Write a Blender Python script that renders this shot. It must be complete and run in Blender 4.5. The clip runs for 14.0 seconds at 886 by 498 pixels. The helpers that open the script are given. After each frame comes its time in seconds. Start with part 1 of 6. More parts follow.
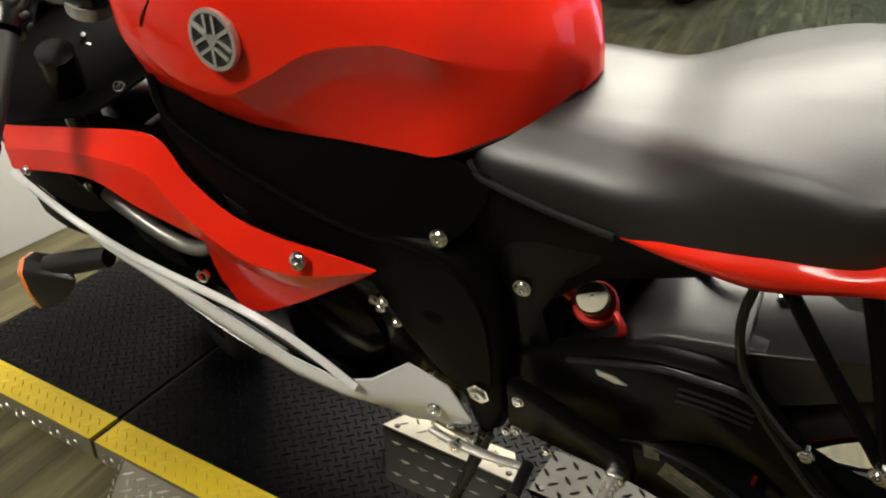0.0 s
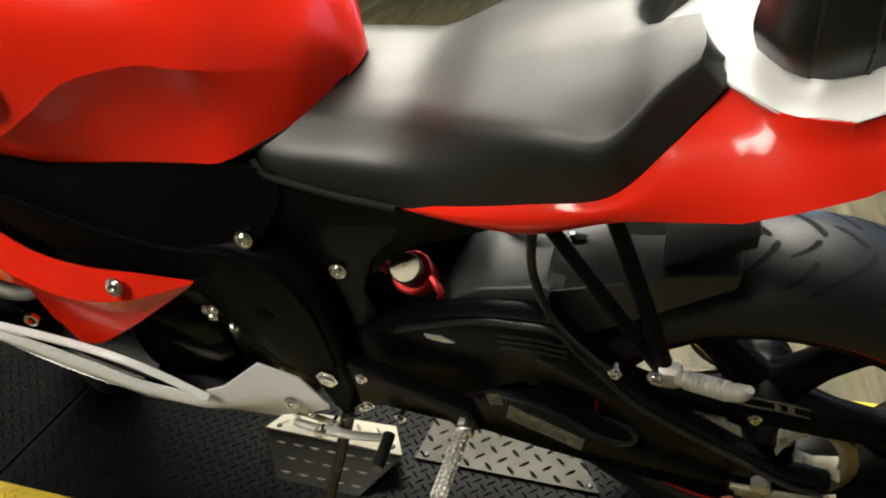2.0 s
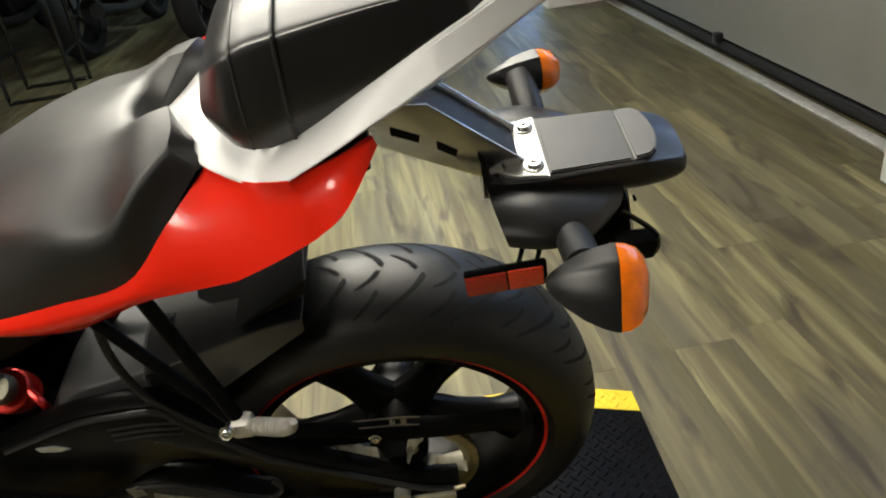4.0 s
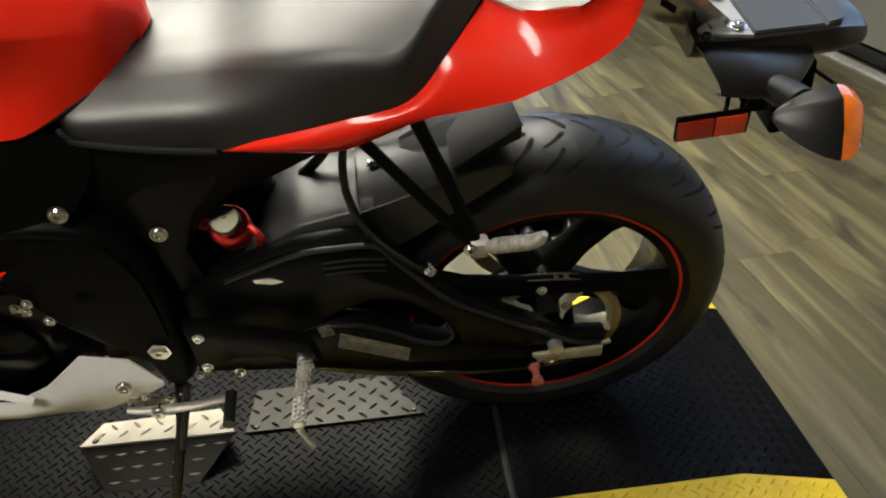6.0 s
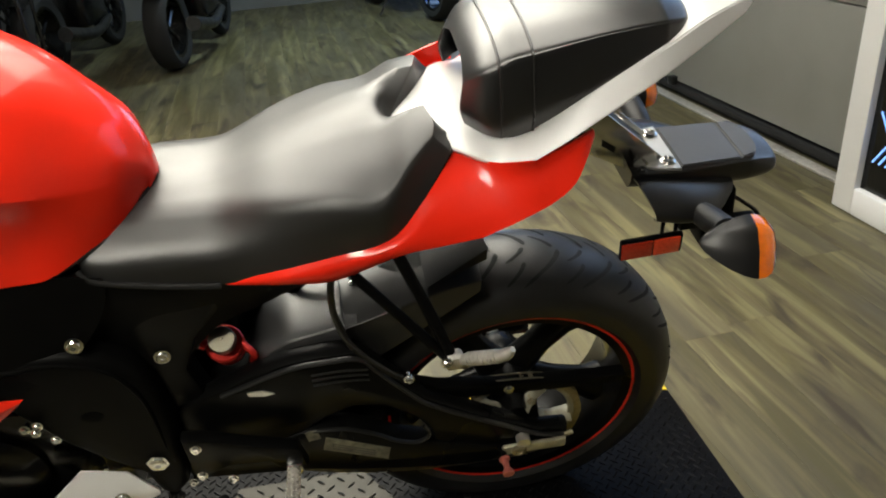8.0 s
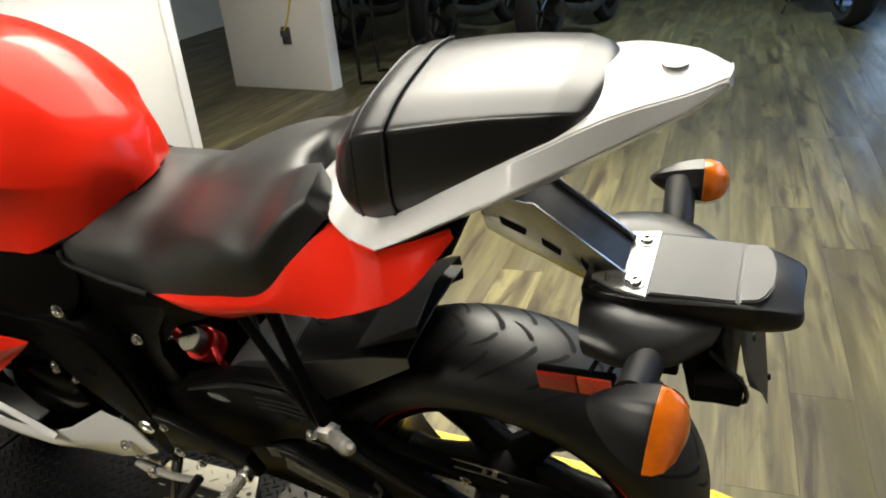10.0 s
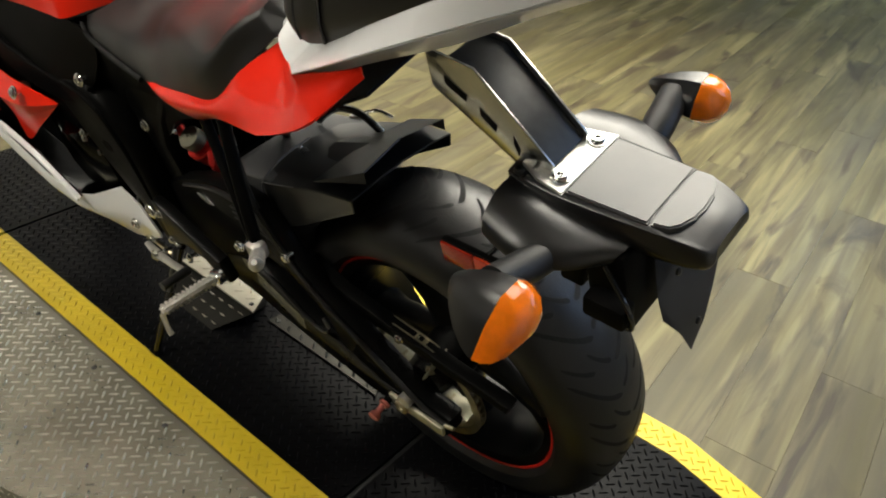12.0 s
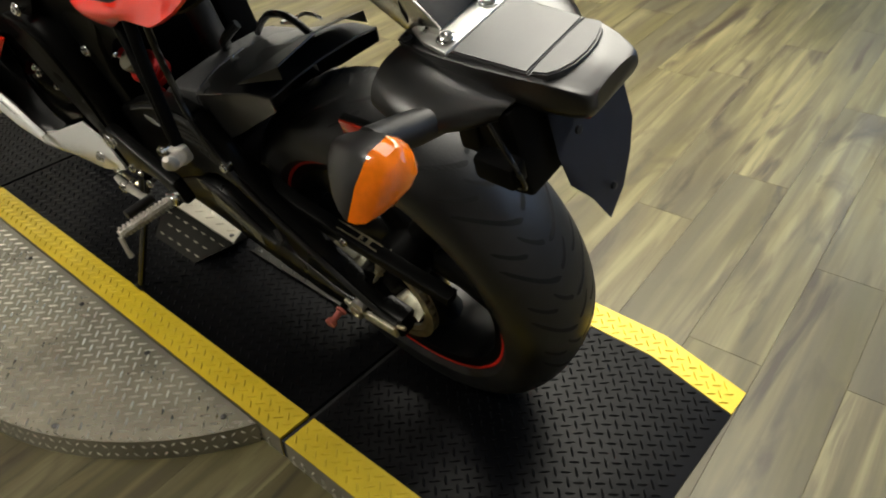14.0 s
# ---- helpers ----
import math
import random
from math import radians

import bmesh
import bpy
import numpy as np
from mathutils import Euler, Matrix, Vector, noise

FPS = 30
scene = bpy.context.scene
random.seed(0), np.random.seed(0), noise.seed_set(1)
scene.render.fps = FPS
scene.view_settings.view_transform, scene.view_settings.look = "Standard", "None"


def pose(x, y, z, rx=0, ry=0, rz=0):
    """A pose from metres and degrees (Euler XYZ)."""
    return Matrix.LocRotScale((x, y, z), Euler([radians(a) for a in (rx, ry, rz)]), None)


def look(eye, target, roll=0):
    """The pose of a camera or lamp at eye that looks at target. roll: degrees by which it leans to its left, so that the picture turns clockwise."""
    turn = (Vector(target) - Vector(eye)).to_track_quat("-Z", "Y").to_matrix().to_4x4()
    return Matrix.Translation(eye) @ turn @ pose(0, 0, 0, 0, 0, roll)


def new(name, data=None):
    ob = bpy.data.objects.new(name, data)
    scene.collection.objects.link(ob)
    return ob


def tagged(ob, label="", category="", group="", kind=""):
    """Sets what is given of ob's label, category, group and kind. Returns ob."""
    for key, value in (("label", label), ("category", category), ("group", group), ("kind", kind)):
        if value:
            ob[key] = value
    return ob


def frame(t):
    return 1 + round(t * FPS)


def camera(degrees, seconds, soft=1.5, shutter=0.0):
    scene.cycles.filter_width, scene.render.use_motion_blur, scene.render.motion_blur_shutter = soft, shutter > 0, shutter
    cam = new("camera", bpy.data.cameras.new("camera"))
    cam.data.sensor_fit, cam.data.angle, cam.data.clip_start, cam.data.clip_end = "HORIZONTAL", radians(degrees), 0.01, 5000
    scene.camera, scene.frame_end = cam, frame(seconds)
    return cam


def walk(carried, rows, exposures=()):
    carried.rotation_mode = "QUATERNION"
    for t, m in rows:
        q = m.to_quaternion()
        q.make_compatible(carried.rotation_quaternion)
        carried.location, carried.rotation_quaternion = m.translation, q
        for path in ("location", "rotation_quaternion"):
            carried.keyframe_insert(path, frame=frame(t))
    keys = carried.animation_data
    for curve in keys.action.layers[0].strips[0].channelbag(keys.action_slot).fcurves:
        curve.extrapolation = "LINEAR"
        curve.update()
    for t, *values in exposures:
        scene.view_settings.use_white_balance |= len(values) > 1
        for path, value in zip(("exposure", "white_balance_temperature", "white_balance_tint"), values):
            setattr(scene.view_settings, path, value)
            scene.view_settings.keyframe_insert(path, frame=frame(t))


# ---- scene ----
cam = camera(61.0, 14.0, soft=2.0)
PATH = [
    (0, (-0.3, -0.843, 1.063), (-1.116, 0.686, 0.065), 1.9),
    (0.5, (-0.322, -0.835, 1.081), (-1.172, 0.65, 0.044), 1.1),
    (1, (-0.343, -0.85, 1.105), (-1.261, 0.629, 0.122), 1.1),
    (1.5, (-0.262, -0.831, 1.085), (-1.067, 0.683, 0.055), -2.0),
    (2, (-0.175, -0.824, 1.078), (-0.767, 0.777, 0.035), -4.9),
    (2.5, (-0.087, -0.811, 1.088), (-0.521, 0.855, 0.07), -5.9),
    (3, (-0.014, -0.827, 1.107), (-0.272, 0.901, 0.133), -6.6),
    (3.5, (0.052, -0.824, 1.125), (-0.021, 0.932, 0.171), -6.5),
    (3.7, (0.081, -0.833, 1.116), (0.044, 0.924, 0.162), -7.6),
    (5.8, (-0.207, -0.989, 1.022), (-0.073, 0.687, -0.061), -5.1),
    (6, (-0.251, -0.991, 1.042), (-0.17, 0.71, -0.007), -4.6),
    (6.5, (-0.34, -0.981, 1.071), (-0.401, 0.749, 0.07), -1.6),
    (7, (-0.356, -0.978, 1.09), (-0.386, 0.778, 0.134), -1.5),
    (7.5, (-0.352, -1.03, 1.135), (-0.24, 0.763, 0.256), -3.2),
    (8, (-0.279, -1.062, 1.161), (-0.06, 0.711, 0.263), -4.2),
    (8.5, (-0.095, -1.032, 1.182), (-0.064, 0.756, 0.286), -2.5),
    (9, (0.067, -0.993, 1.176), (-0.145, 0.776, 0.267), -1.9),
    (9.2, (0.117, -0.955, 1.166), (-0.238, 0.809, 0.293), -5.6),
    (11.3, (0.515, -0.735, 1.204), (-0.623, 0.535, 0.16), 3.6),
    (11.5, (0.518, -0.719, 1.195), (-0.603, 0.562, 0.144), 3.9),
    (12, (0.529, -0.704, 1.135), (-0.504, 0.591, 0.015), 3.6),
    (12.5, (0.556, -0.7, 1.081), (-0.432, 0.578, -0.098), 2.6),
    (13, (0.573, -0.707, 1.057), (-0.431, 0.512, -0.17), 1.9),
    (13.5, (0.621, -0.694, 1.026), (-0.38, 0.492, -0.236), 1.7),
    (14, (0.677, -0.632, 1.055), (-0.405, 0.534, -0.157), -2.7),
]
walk(cam, [(t, look(eye, target, roll)) for t, eye, target, roll in PATH])

# ---- world, light ----
world = bpy.data.worlds.new("world")
scene.world = world
world.use_nodes = True
world.node_tree.nodes["Background"].inputs[0].default_value = (0.55, 0.62, 0.75, 1)
world.node_tree.nodes["Background"].inputs[1].default_value = 0.02


def area(name, eye, target, size, size_y, watts, colour):
    data = bpy.data.lights.new(name, "AREA")
    data.shape, data.size, data.size_y, data.energy, data.color = "RECTANGLE", size, size_y, watts, colour
    ob = new(name, data)
    ob.matrix_world = look(eye, target)
    return ob


WARM = (1.0, 0.955, 0.81)
# the last lamp, unseen, is added to lift the far floor like window glare
LAMPS = [(-1.45, 1.2, 2.7), (-0.65, 1.2, 2.7), (0.15, 1.2, 2.7), (-1.3, -1.9, 2.7), (-0.3, 5.3, 2.7)]
SIZES = [(0.76, 3.3)] * 3 + [(0.7, 0.7), (0.42, 0.42)]
WATTS = [53, 49, 22, 25, 56]
for (lx, ly, lz), (sx, sy), w in zip(LAMPS, SIZES, WATTS):
    lamp = area("pendant_light", (lx, ly, lz - 0.03), (lx * 0.75 - 0.15, ly * 0.5 if ly < 4 else ly + 0.001, 0.4), sx, sy, w, WARM if ly < 4 else (0.68, 0.9, 0.95))
    lamp.data.spread = radians(90 if ly < 4 else 150)
area("window_light", (1.45, 6.2, 1.0), (0.4, 2.5, 0.2), 1.1, 1.6, 26, (0.45, 0.7, 1.0))
area("door_window_light", (1.52, 2.75, 2.15), (0.3, 0.6, 0.0), 2.6, 0.36, 7, (0.4, 0.6, 1.0))
area("door_light", (1.44, 0.79, 1.2), (0.2, 0.3, 0.2), 0.75, 1.6, 7, (0.4, 0.62, 1.0))


# ---- materials ----
def mat(name, colour, rough=0.5, metal=0.0, vary=0.0, grain=40.0, bump=0.0, bump_scale=200.0, coat=0.0, spec=0.5, wear=0.0, rand=0.0, sheen=0.0):
    """A principled material with noise in colour, gloss and relief, in metres."""
    m = bpy.data.materials.new(name)
    m.use_nodes = True
    nt = m.node_tree
    b = nt.nodes["Principled BSDF"]
    b.inputs["Base Color"].default_value = (*colour, 1)
    b.inputs["Roughness"].default_value = rough
    b.inputs["Metallic"].default_value = metal
    b.inputs["Coat Weight"].default_value = coat
    b.inputs["Coat Roughness"].default_value = max(0.06, rough - 0.03) if spec > 0.8 else 0.06
    b.inputs["Specular IOR Level"].default_value = spec
    b.inputs["Sheen Weight"].default_value = sheen
    pos = nt.nodes.new("ShaderNodeTexCoord").outputs["Object"]
    if vary or wear or rand:
        n = nt.nodes.new("ShaderNodeTexNoise")
        n.inputs["Scale"].default_value, n.inputs["Detail"].default_value = grain, 6
        nt.links.new(pos, n.inputs["Vector"])
        hsv = nt.nodes.new("ShaderNodeHueSaturation")
        hsv.inputs["Color"].default_value = (*colour, 1)
        mr = nt.nodes.new("ShaderNodeMapRange")
        mr.inputs["From Min"].default_value, mr.inputs["From Max"].default_value = 0.3, 0.7
        mr.inputs["To Min"].default_value, mr.inputs["To Max"].default_value = 1 - vary, 1 + vary
        nt.links.new(n.outputs["Fac"], mr.inputs["Value"])
        value = mr.outputs["Result"]
        if rand:
            info = nt.nodes.new("ShaderNodeObjectInfo")
            r2 = nt.nodes.new("ShaderNodeMapRange")
            r2.inputs["To Min"].default_value, r2.inputs["To Max"].default_value = 1 - rand, 1 + rand
            nt.links.new(info.outputs["Random"], r2.inputs["Value"])
            mul = nt.nodes.new("ShaderNodeMath")
            mul.operation = "MULTIPLY"
            nt.links.new(value, mul.inputs[0])
            nt.links.new(r2.outputs["Result"], mul.inputs[1])
            value = mul.outputs["Value"]
        nt.links.new(value, hsv.inputs["Value"])
        nt.links.new(hsv.outputs["Color"], b.inputs["Base Color"])
        if wear:
            n2 = nt.nodes.new("ShaderNodeTexNoise")
            n2.inputs["Scale"].default_value, n2.inputs["Detail"].default_value = grain * 0.23, 8
            nt.links.new(pos, n2.inputs["Vector"])
            m2 = nt.nodes.new("ShaderNodeMapRange")
            m2.inputs["From Min"].default_value, m2.inputs["From Max"].default_value = 0.35, 0.65
            m2.inputs["To Min"].default_value, m2.inputs["To Max"].default_value = max(0.02, rough - wear), min(1, rough + wear)
            nt.links.new(n2.outputs["Fac"], m2.inputs["Value"])
            nt.links.new(m2.outputs["Result"], b.inputs["Roughness"])
    if bump:
        n3 = nt.nodes.new("ShaderNodeTexNoise")
        n3.inputs["Scale"].default_value, n3.inputs["Detail"].default_value = bump_scale, 4
        nt.links.new(pos, n3.inputs["Vector"])
        bn = nt.nodes.new("ShaderNodeBump")
        bn.inputs["Strength"].default_value, bn.inputs["Distance"].default_value = bump, 0.002
        nt.links.new(n3.outputs["Fac"], bn.inputs["Height"])
        nt.links.new(bn.outputs["Normal"], b.inputs["Normal"])
    return m


def glow(name, colour, strength):
    m = bpy.data.materials.new(name)
    m.use_nodes = True
    b = m.node_tree.nodes["Principled BSDF"]
    b.inputs["Base Color"].default_value = (*colour, 1)
    b.inputs["Emission Color"].default_value = (*colour, 1)
    b.inputs["Emission Strength"].default_value = strength
    return m


RED = mat("red_paint", (0.9, 0.024, 0.008), 0.32, vary=0.03, grain=3, coat=0.42, spec=0.1)
WHITE = mat("white_paint", (0.78, 0.78, 0.78), 0.3, vary=0.03, grain=4, coat=0.5)
VINYL = mat("black_vinyl", (0.0045, 0.0044, 0.0042), 0.43, vary=0.15, grain=30, bump=0.12, bump_scale=900, spec=0.95, wear=0.04)
VINYL2 = mat("pillion_vinyl", (0.007, 0.007, 0.0075), 0.34, vary=0.15, grain=30, bump=0.1, bump_scale=900, spec=0.9, coat=0.2, wear=0.05)
BLACK = mat("matte_black_plastic", (0.003, 0.003, 0.003), 0.46, spec=0.05, vary=0.2, grain=25, bump=0.12, bump_scale=700, wear=0.08)
DULL = mat("dull_inner_plastic", (0.0015, 0.0015, 0.0015), 0.6, spec=0.04, vary=0.2, grain=25)
FRAME = mat("black_frame_paint", (0.003, 0.003, 0.003), 0.32, spec=0.1, vary=0.2, grain=18, bump=0.05, bump_scale=300, wear=0.08)
# its grey also stands in for glints along the hugger's moulded edges
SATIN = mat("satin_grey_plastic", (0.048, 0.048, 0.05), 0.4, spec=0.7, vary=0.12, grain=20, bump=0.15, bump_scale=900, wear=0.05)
SKIRT = mat("skirt_steel", (0.3, 0.28, 0.22), 0.45, 0.5, vary=0.12, grain=14, bump=0.08, bump_scale=300, wear=0.1)
WHEELBLACK = mat("wheel_black", (0.003, 0.003, 0.003), 0.32, spec=0.15, vary=0.2, grain=20, wear=0.06)
GLOSS = mat("gloss_black", (0.004, 0.004, 0.004), 0.22, vary=0.2, grain=20, wear=0.06)
HUGGLOSS = mat("moulded_black_plastic", (0.008, 0.008, 0.008), 0.36, spec=0.8, vary=0.15, grain=20, bump=0.05, bump_scale=500, wear=0.06)
FENDER = mat("grained_black_plastic", (0.005, 0.005, 0.0055), 0.34, spec=0.8, vary=0.12, grain=20, bump=0.12, bump_scale=900, wear=0.06)
RUBBER = mat("tyre_rubber", (0.009, 0.009, 0.0094), 0.44, spec=0.5, vary=0.25, grain=35, bump=0.15, bump_scale=350, wear=0.1)
GROOVE = mat("groove_rubber", (0.004, 0.004, 0.004), 0.9, vary=0.1)
POLISHED = mat("polished_plate", (0.72, 0.72, 0.7), 0.16, 1.0, vary=0.05, grain=30, bump=0.02, bump_scale=400, wear=0.05)
# the reflector's red with thrown-back light put into the colour
REFLEXLIT = mat("red_reflector_lit", (0.75, 0.06, 0.02), 0.15, coat=0.8, vary=0.2, grain=300, bump=0.2, bump_scale=600)
CHROME = mat("chrome", (0.75, 0.75, 0.74), 0.18, 1.0, vary=0.1, grain=60, wear=0.1)
ALU = mat("brushed_aluminium", (0.62, 0.6, 0.56), 0.42, 0.75, vary=0.15, grain=50, bump=0.06, bump_scale=400, wear=0.12)
SILVER = mat("silver_plate", (0.62, 0.62, 0.6), 0.35, 0.8, vary=0.08, grain=30, bump=0.05, bump_scale=500, wear=0.1)
BRASS = mat("dull_zinc", (0.36, 0.32, 0.22), 0.42, 0.9, vary=0.2, grain=60, wear=0.15)
SPROCKET = mat("pale_zinc", (0.42, 0.4, 0.3), 0.42, 0.5, vary=0.15, grain=60, wear=0.1)
DARKMETAL = mat("dark_metal", (0.05, 0.05, 0.05), 0.4, 0.8, vary=0.2, grain=40, wear=0.1)
AMBER = mat("amber_lens", (1.0, 0.21, 0.007), 0.12, coat=0.8, vary=0.12, grain=60, bump=0.1, bump_scale=250)
REFLEX = mat("red_reflector", (0.42, 0.02, 0.008), 0.15, coat=0.8, vary=0.25, grain=300, bump=0.2, bump_scale=600)
TAPE = mat("red_rim_tape", (0.6, 0.02, 0.012), 0.35, vary=0.05)
REDMETAL = mat("red_anodised", (0.5, 0.02, 0.015), 0.3, 0.5, vary=0.1)
TURNED = mat("turned_aluminium", (0.14, 0.13, 0.1), 0.45, 0.9, vary=0.06, grain=60, bump=0.05, bump_scale=500)
SPOOL = mat("faded_red_aluminium", (0.55, 0.16, 0.13), 0.4, 0.4, vary=0.2, grain=80)
PLATEBLUE = mat("dark_plate_bracket", (0.012, 0.014, 0.022), 0.4, vary=0.2, grain=30)
PAPER = mat("white_sticker", (0.75, 0.74, 0.7), 0.5, vary=0.05, grain=80)
ORANGE = mat("orange_print", (0.7, 0.28, 0.08), 0.5)
LABELGREY = mat("worn_label", (0.12, 0.115, 0.085), 0.5, vary=0.6, grain=70)
BARGREY = mat("label_bars", (0.05, 0.05, 0.05), 0.6)
DISCPLATE = mat("worn_step_plate", (0.29, 0.27, 0.21), 0.45, 0.6, vary=0.18, grain=10, bump=0.08, bump_scale=300, wear=0.14)
# treads paler than their plate: the steel's glints put into the colour
GLINTTREAD = mat("glint_steel_tread", (0.8, 0.77, 0.68), 0.34, 0.8, vary=0.1, grain=60, wear=0.1)
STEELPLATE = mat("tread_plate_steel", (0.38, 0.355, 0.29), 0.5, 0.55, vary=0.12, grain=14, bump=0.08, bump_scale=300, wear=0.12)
# bare steel with its dark reflections put into the colour
SHADEPLATE = mat("shaded_tread_plate", (0.03, 0.029, 0.026), 0.36, 1.0, vary=0.15, grain=14, bump=0.06, bump_scale=300, wear=0.1)
BLACKPLATE = mat("black_tread_plate", (0.0025, 0.0025, 0.003), 0.36, spec=0.07, vary=0.3, grain=12, bump=0.06, bump_scale=250, wear=0.07)
YELLOW = mat("yellow_tread_paint", (0.62, 0.45, 0.02), 0.45, vary=0.1, grain=10, bump=0.08, bump_scale=250, wear=0.1)


def plank_material(joined=False):
    """Printed wood: long streaks, knots and stains along each board, a different cut for each one."""
    m = bpy.data.materials.new("vinyl_plank")
    m.use_nodes = True
    nt = m.node_tree
    b = nt.nodes["Principled BSDF"]
    pos = nt.nodes.new("ShaderNodeTexCoord").outputs["Object"]
    info = nt.nodes.new("ShaderNodeNewGeometry" if joined else "ShaderNodeObjectInfo")
    chance = info.outputs["Random Per Island" if joined else "Random"]
    mul = nt.nodes.new("ShaderNodeVectorMath")
    mul.operation = "MULTIPLY_ADD"
    mul.inputs[1].default_value = (1, 1, 1)
    comb = nt.nodes.new("ShaderNodeCombineXYZ")
    big = nt.nodes.new("ShaderNodeMath")
    big.operation = "MULTIPLY"
    big.inputs[1].default_value = 37.0
    nt.links.new(chance, big.inputs[0])
    for k in range(3):
        nt.links.new(big.outputs[0], comb.inputs[k])
    nt.links.new(pos, mul.inputs[0])
    nt.links.new(comb.outputs[0], mul.inputs[2])

    def streak(sx, sy, scale, detail, lo, hi, warp=0.6):
        mp = nt.nodes.new("ShaderNodeMapping")
        mp.inputs["Scale"].default_value = (sx, sy, 1)
        nt.links.new(mul.outputs[0], mp.inputs["Vector"])
        n = nt.nodes.new("ShaderNodeTexNoise")
        n.inputs["Scale"].default_value, n.inputs["Detail"].default_value, n.inputs["Distortion"].default_value = scale, detail, warp
        nt.links.new(mp.outputs[0], n.inputs["Vector"])
        r = nt.nodes.new("ShaderNodeMapRange")
        r.inputs["From Min"].default_value, r.inputs["From Max"].default_value = lo, hi
        nt.links.new(n.outputs["Fac"], r.inputs["Value"])
        return r.outputs["Result"]

    def mix(fac, a, c):
        x = nt.nodes.new("ShaderNodeMix")
        x.data_type = "RGBA"
        nt.links.new(fac, x.inputs["Factor"])
        for sock, val in ((x.inputs["A"], a), (x.inputs["B"], c)):
            if isinstance(val, tuple):
                sock.default_value = (*val, 1)
            else:
                nt.links.new(val, sock)
        return x.outputs["Result"]

    base = mix(chance, (0.058, 0.05, 0.02), (0.084, 0.072, 0.03))
    c1 = mix(streak(1, 0.06, 13, 12, 0.4, 0.66, 0.5), base, (0.175, 0.153, 0.075))
    c2 = mix(streak(1, 0.06, 30, 12, 0.44, 0.7, 0.6), c1, (0.056, 0.045, 0.024))
    c2 = mix(streak(1, 0.14, 4.5, 10, 0.44, 0.7, 0.7), c2, (0.066, 0.058, 0.036))
    c3 = mix(streak(1, 0.2, 11, 12, 0.54, 0.68, 1.0), c2, (0.036, 0.027, 0.016))
    nt.links.new(c3, b.inputs["Base Color"])
    b.inputs["Specular IOR Level"].default_value = 0.3
    rg = streak(1, 0.2, 12, 4, 0.3, 0.7)
    r2 = nt.nodes.new("ShaderNodeMapRange")
    r2.inputs["To Min"].default_value, r2.inputs["To Max"].default_value = 0.36, 0.52
    nt.links.new(rg, r2.inputs["Value"])
    nt.links.new(r2.outputs["Result"], b.inputs["Roughness"])
    bn = nt.nodes.new("ShaderNodeBump")
    bn.inputs["Strength"].default_value, bn.inputs["Distance"].default_value = 0.12, 0.002
    nt.links.new(streak(1, 0.04, 60, 6, 0.3, 0.7), bn.inputs["Height"])
    nt.links.new(bn.outputs["Normal"], b.inputs["Normal"])
    return m


PLANK = plank_material()
PLANKFIELD = plank_material(True)
UNDERLAY = mat("joint_brown", (0.1, 0.088, 0.05), 0.7, vary=0.1)
WALL = mat("white_wall", (0.72, 0.71, 0.68), 0.6, vary=0.04, grain=3, bump=0.05, bump_scale=120)
DOORPAINT = mat("garage_door_paint", (0.22, 0.22, 0.2), 0.45, vary=0.05, grain=4, bump=0.04, bump_scale=90)
DARKWALL = mat("dark_wall", (0.12, 0.12, 0.115), 0.7, vary=0.1, grain=4)
CEIL = mat("ceiling_paint", (0.6, 0.6, 0.58), 0.8, vary=0.04, grain=3)
BLUE = glow("blind_daylight", (0.2, 0.42, 0.95), 1.2)
TUBE = glow("lamp_diffuser", (1.0, 0.95, 0.84), 5.0)


# ---- mesh helpers ----
def finish(name, bm, material, parent=None, label="", sharp=38, smooth=True):
    bmesh.ops.recalc_face_normals(bm, faces=bm.faces)
    me = bpy.data.meshes.new(name)
    bm.to_mesh(me)
    bm.free()
    me.materials.append(material)
    if smooth:
        me.shade_smooth()
        me.set_sharp_from_angle(angle=radians(sharp))
    ob = new(name, me)
    if parent is not None:
        ob.parent = parent
    if label:
        ob["label"] = label
    return ob


def part(name, bm, material, parent, label="", sharp=38):
    return finish(name, bm, material, parent, label, sharp)


def thing(name, label, category, group="", m=None):
    ob = new(name)
    ob.empty_display_size = 0.1
    if m is not None:
        ob.matrix_world = m
    return tagged(ob, label, category, group)


def box(size, at=(0, 0, 0), bevel=0.0, rot=None, bm=None):
    """A box of the given size with rounded edges, added to bm."""
    b = bmesh.new()
    bmesh.ops.create_cube(b, size=1)
    bmesh.ops.scale(b, vec=size, verts=b.verts)
    if bevel:
        bmesh.ops.bevel(b, geom=b.edges, offset=bevel, segments=2, affect="EDGES", profile=0.5)
    m = Matrix.Translation(at)
    if rot is not None:
        m = m @ rot
    bmesh.ops.transform(b, matrix=m, verts=b.verts)
    return join(bm, b)


def join(bm, b):
    if bm is None:
        return b
    me = bpy.data.meshes.new("tmp")
    b.to_mesh(me)
    b.free()
    bm.from_mesh(me)
    bpy.data.meshes.remove(me)
    return bm


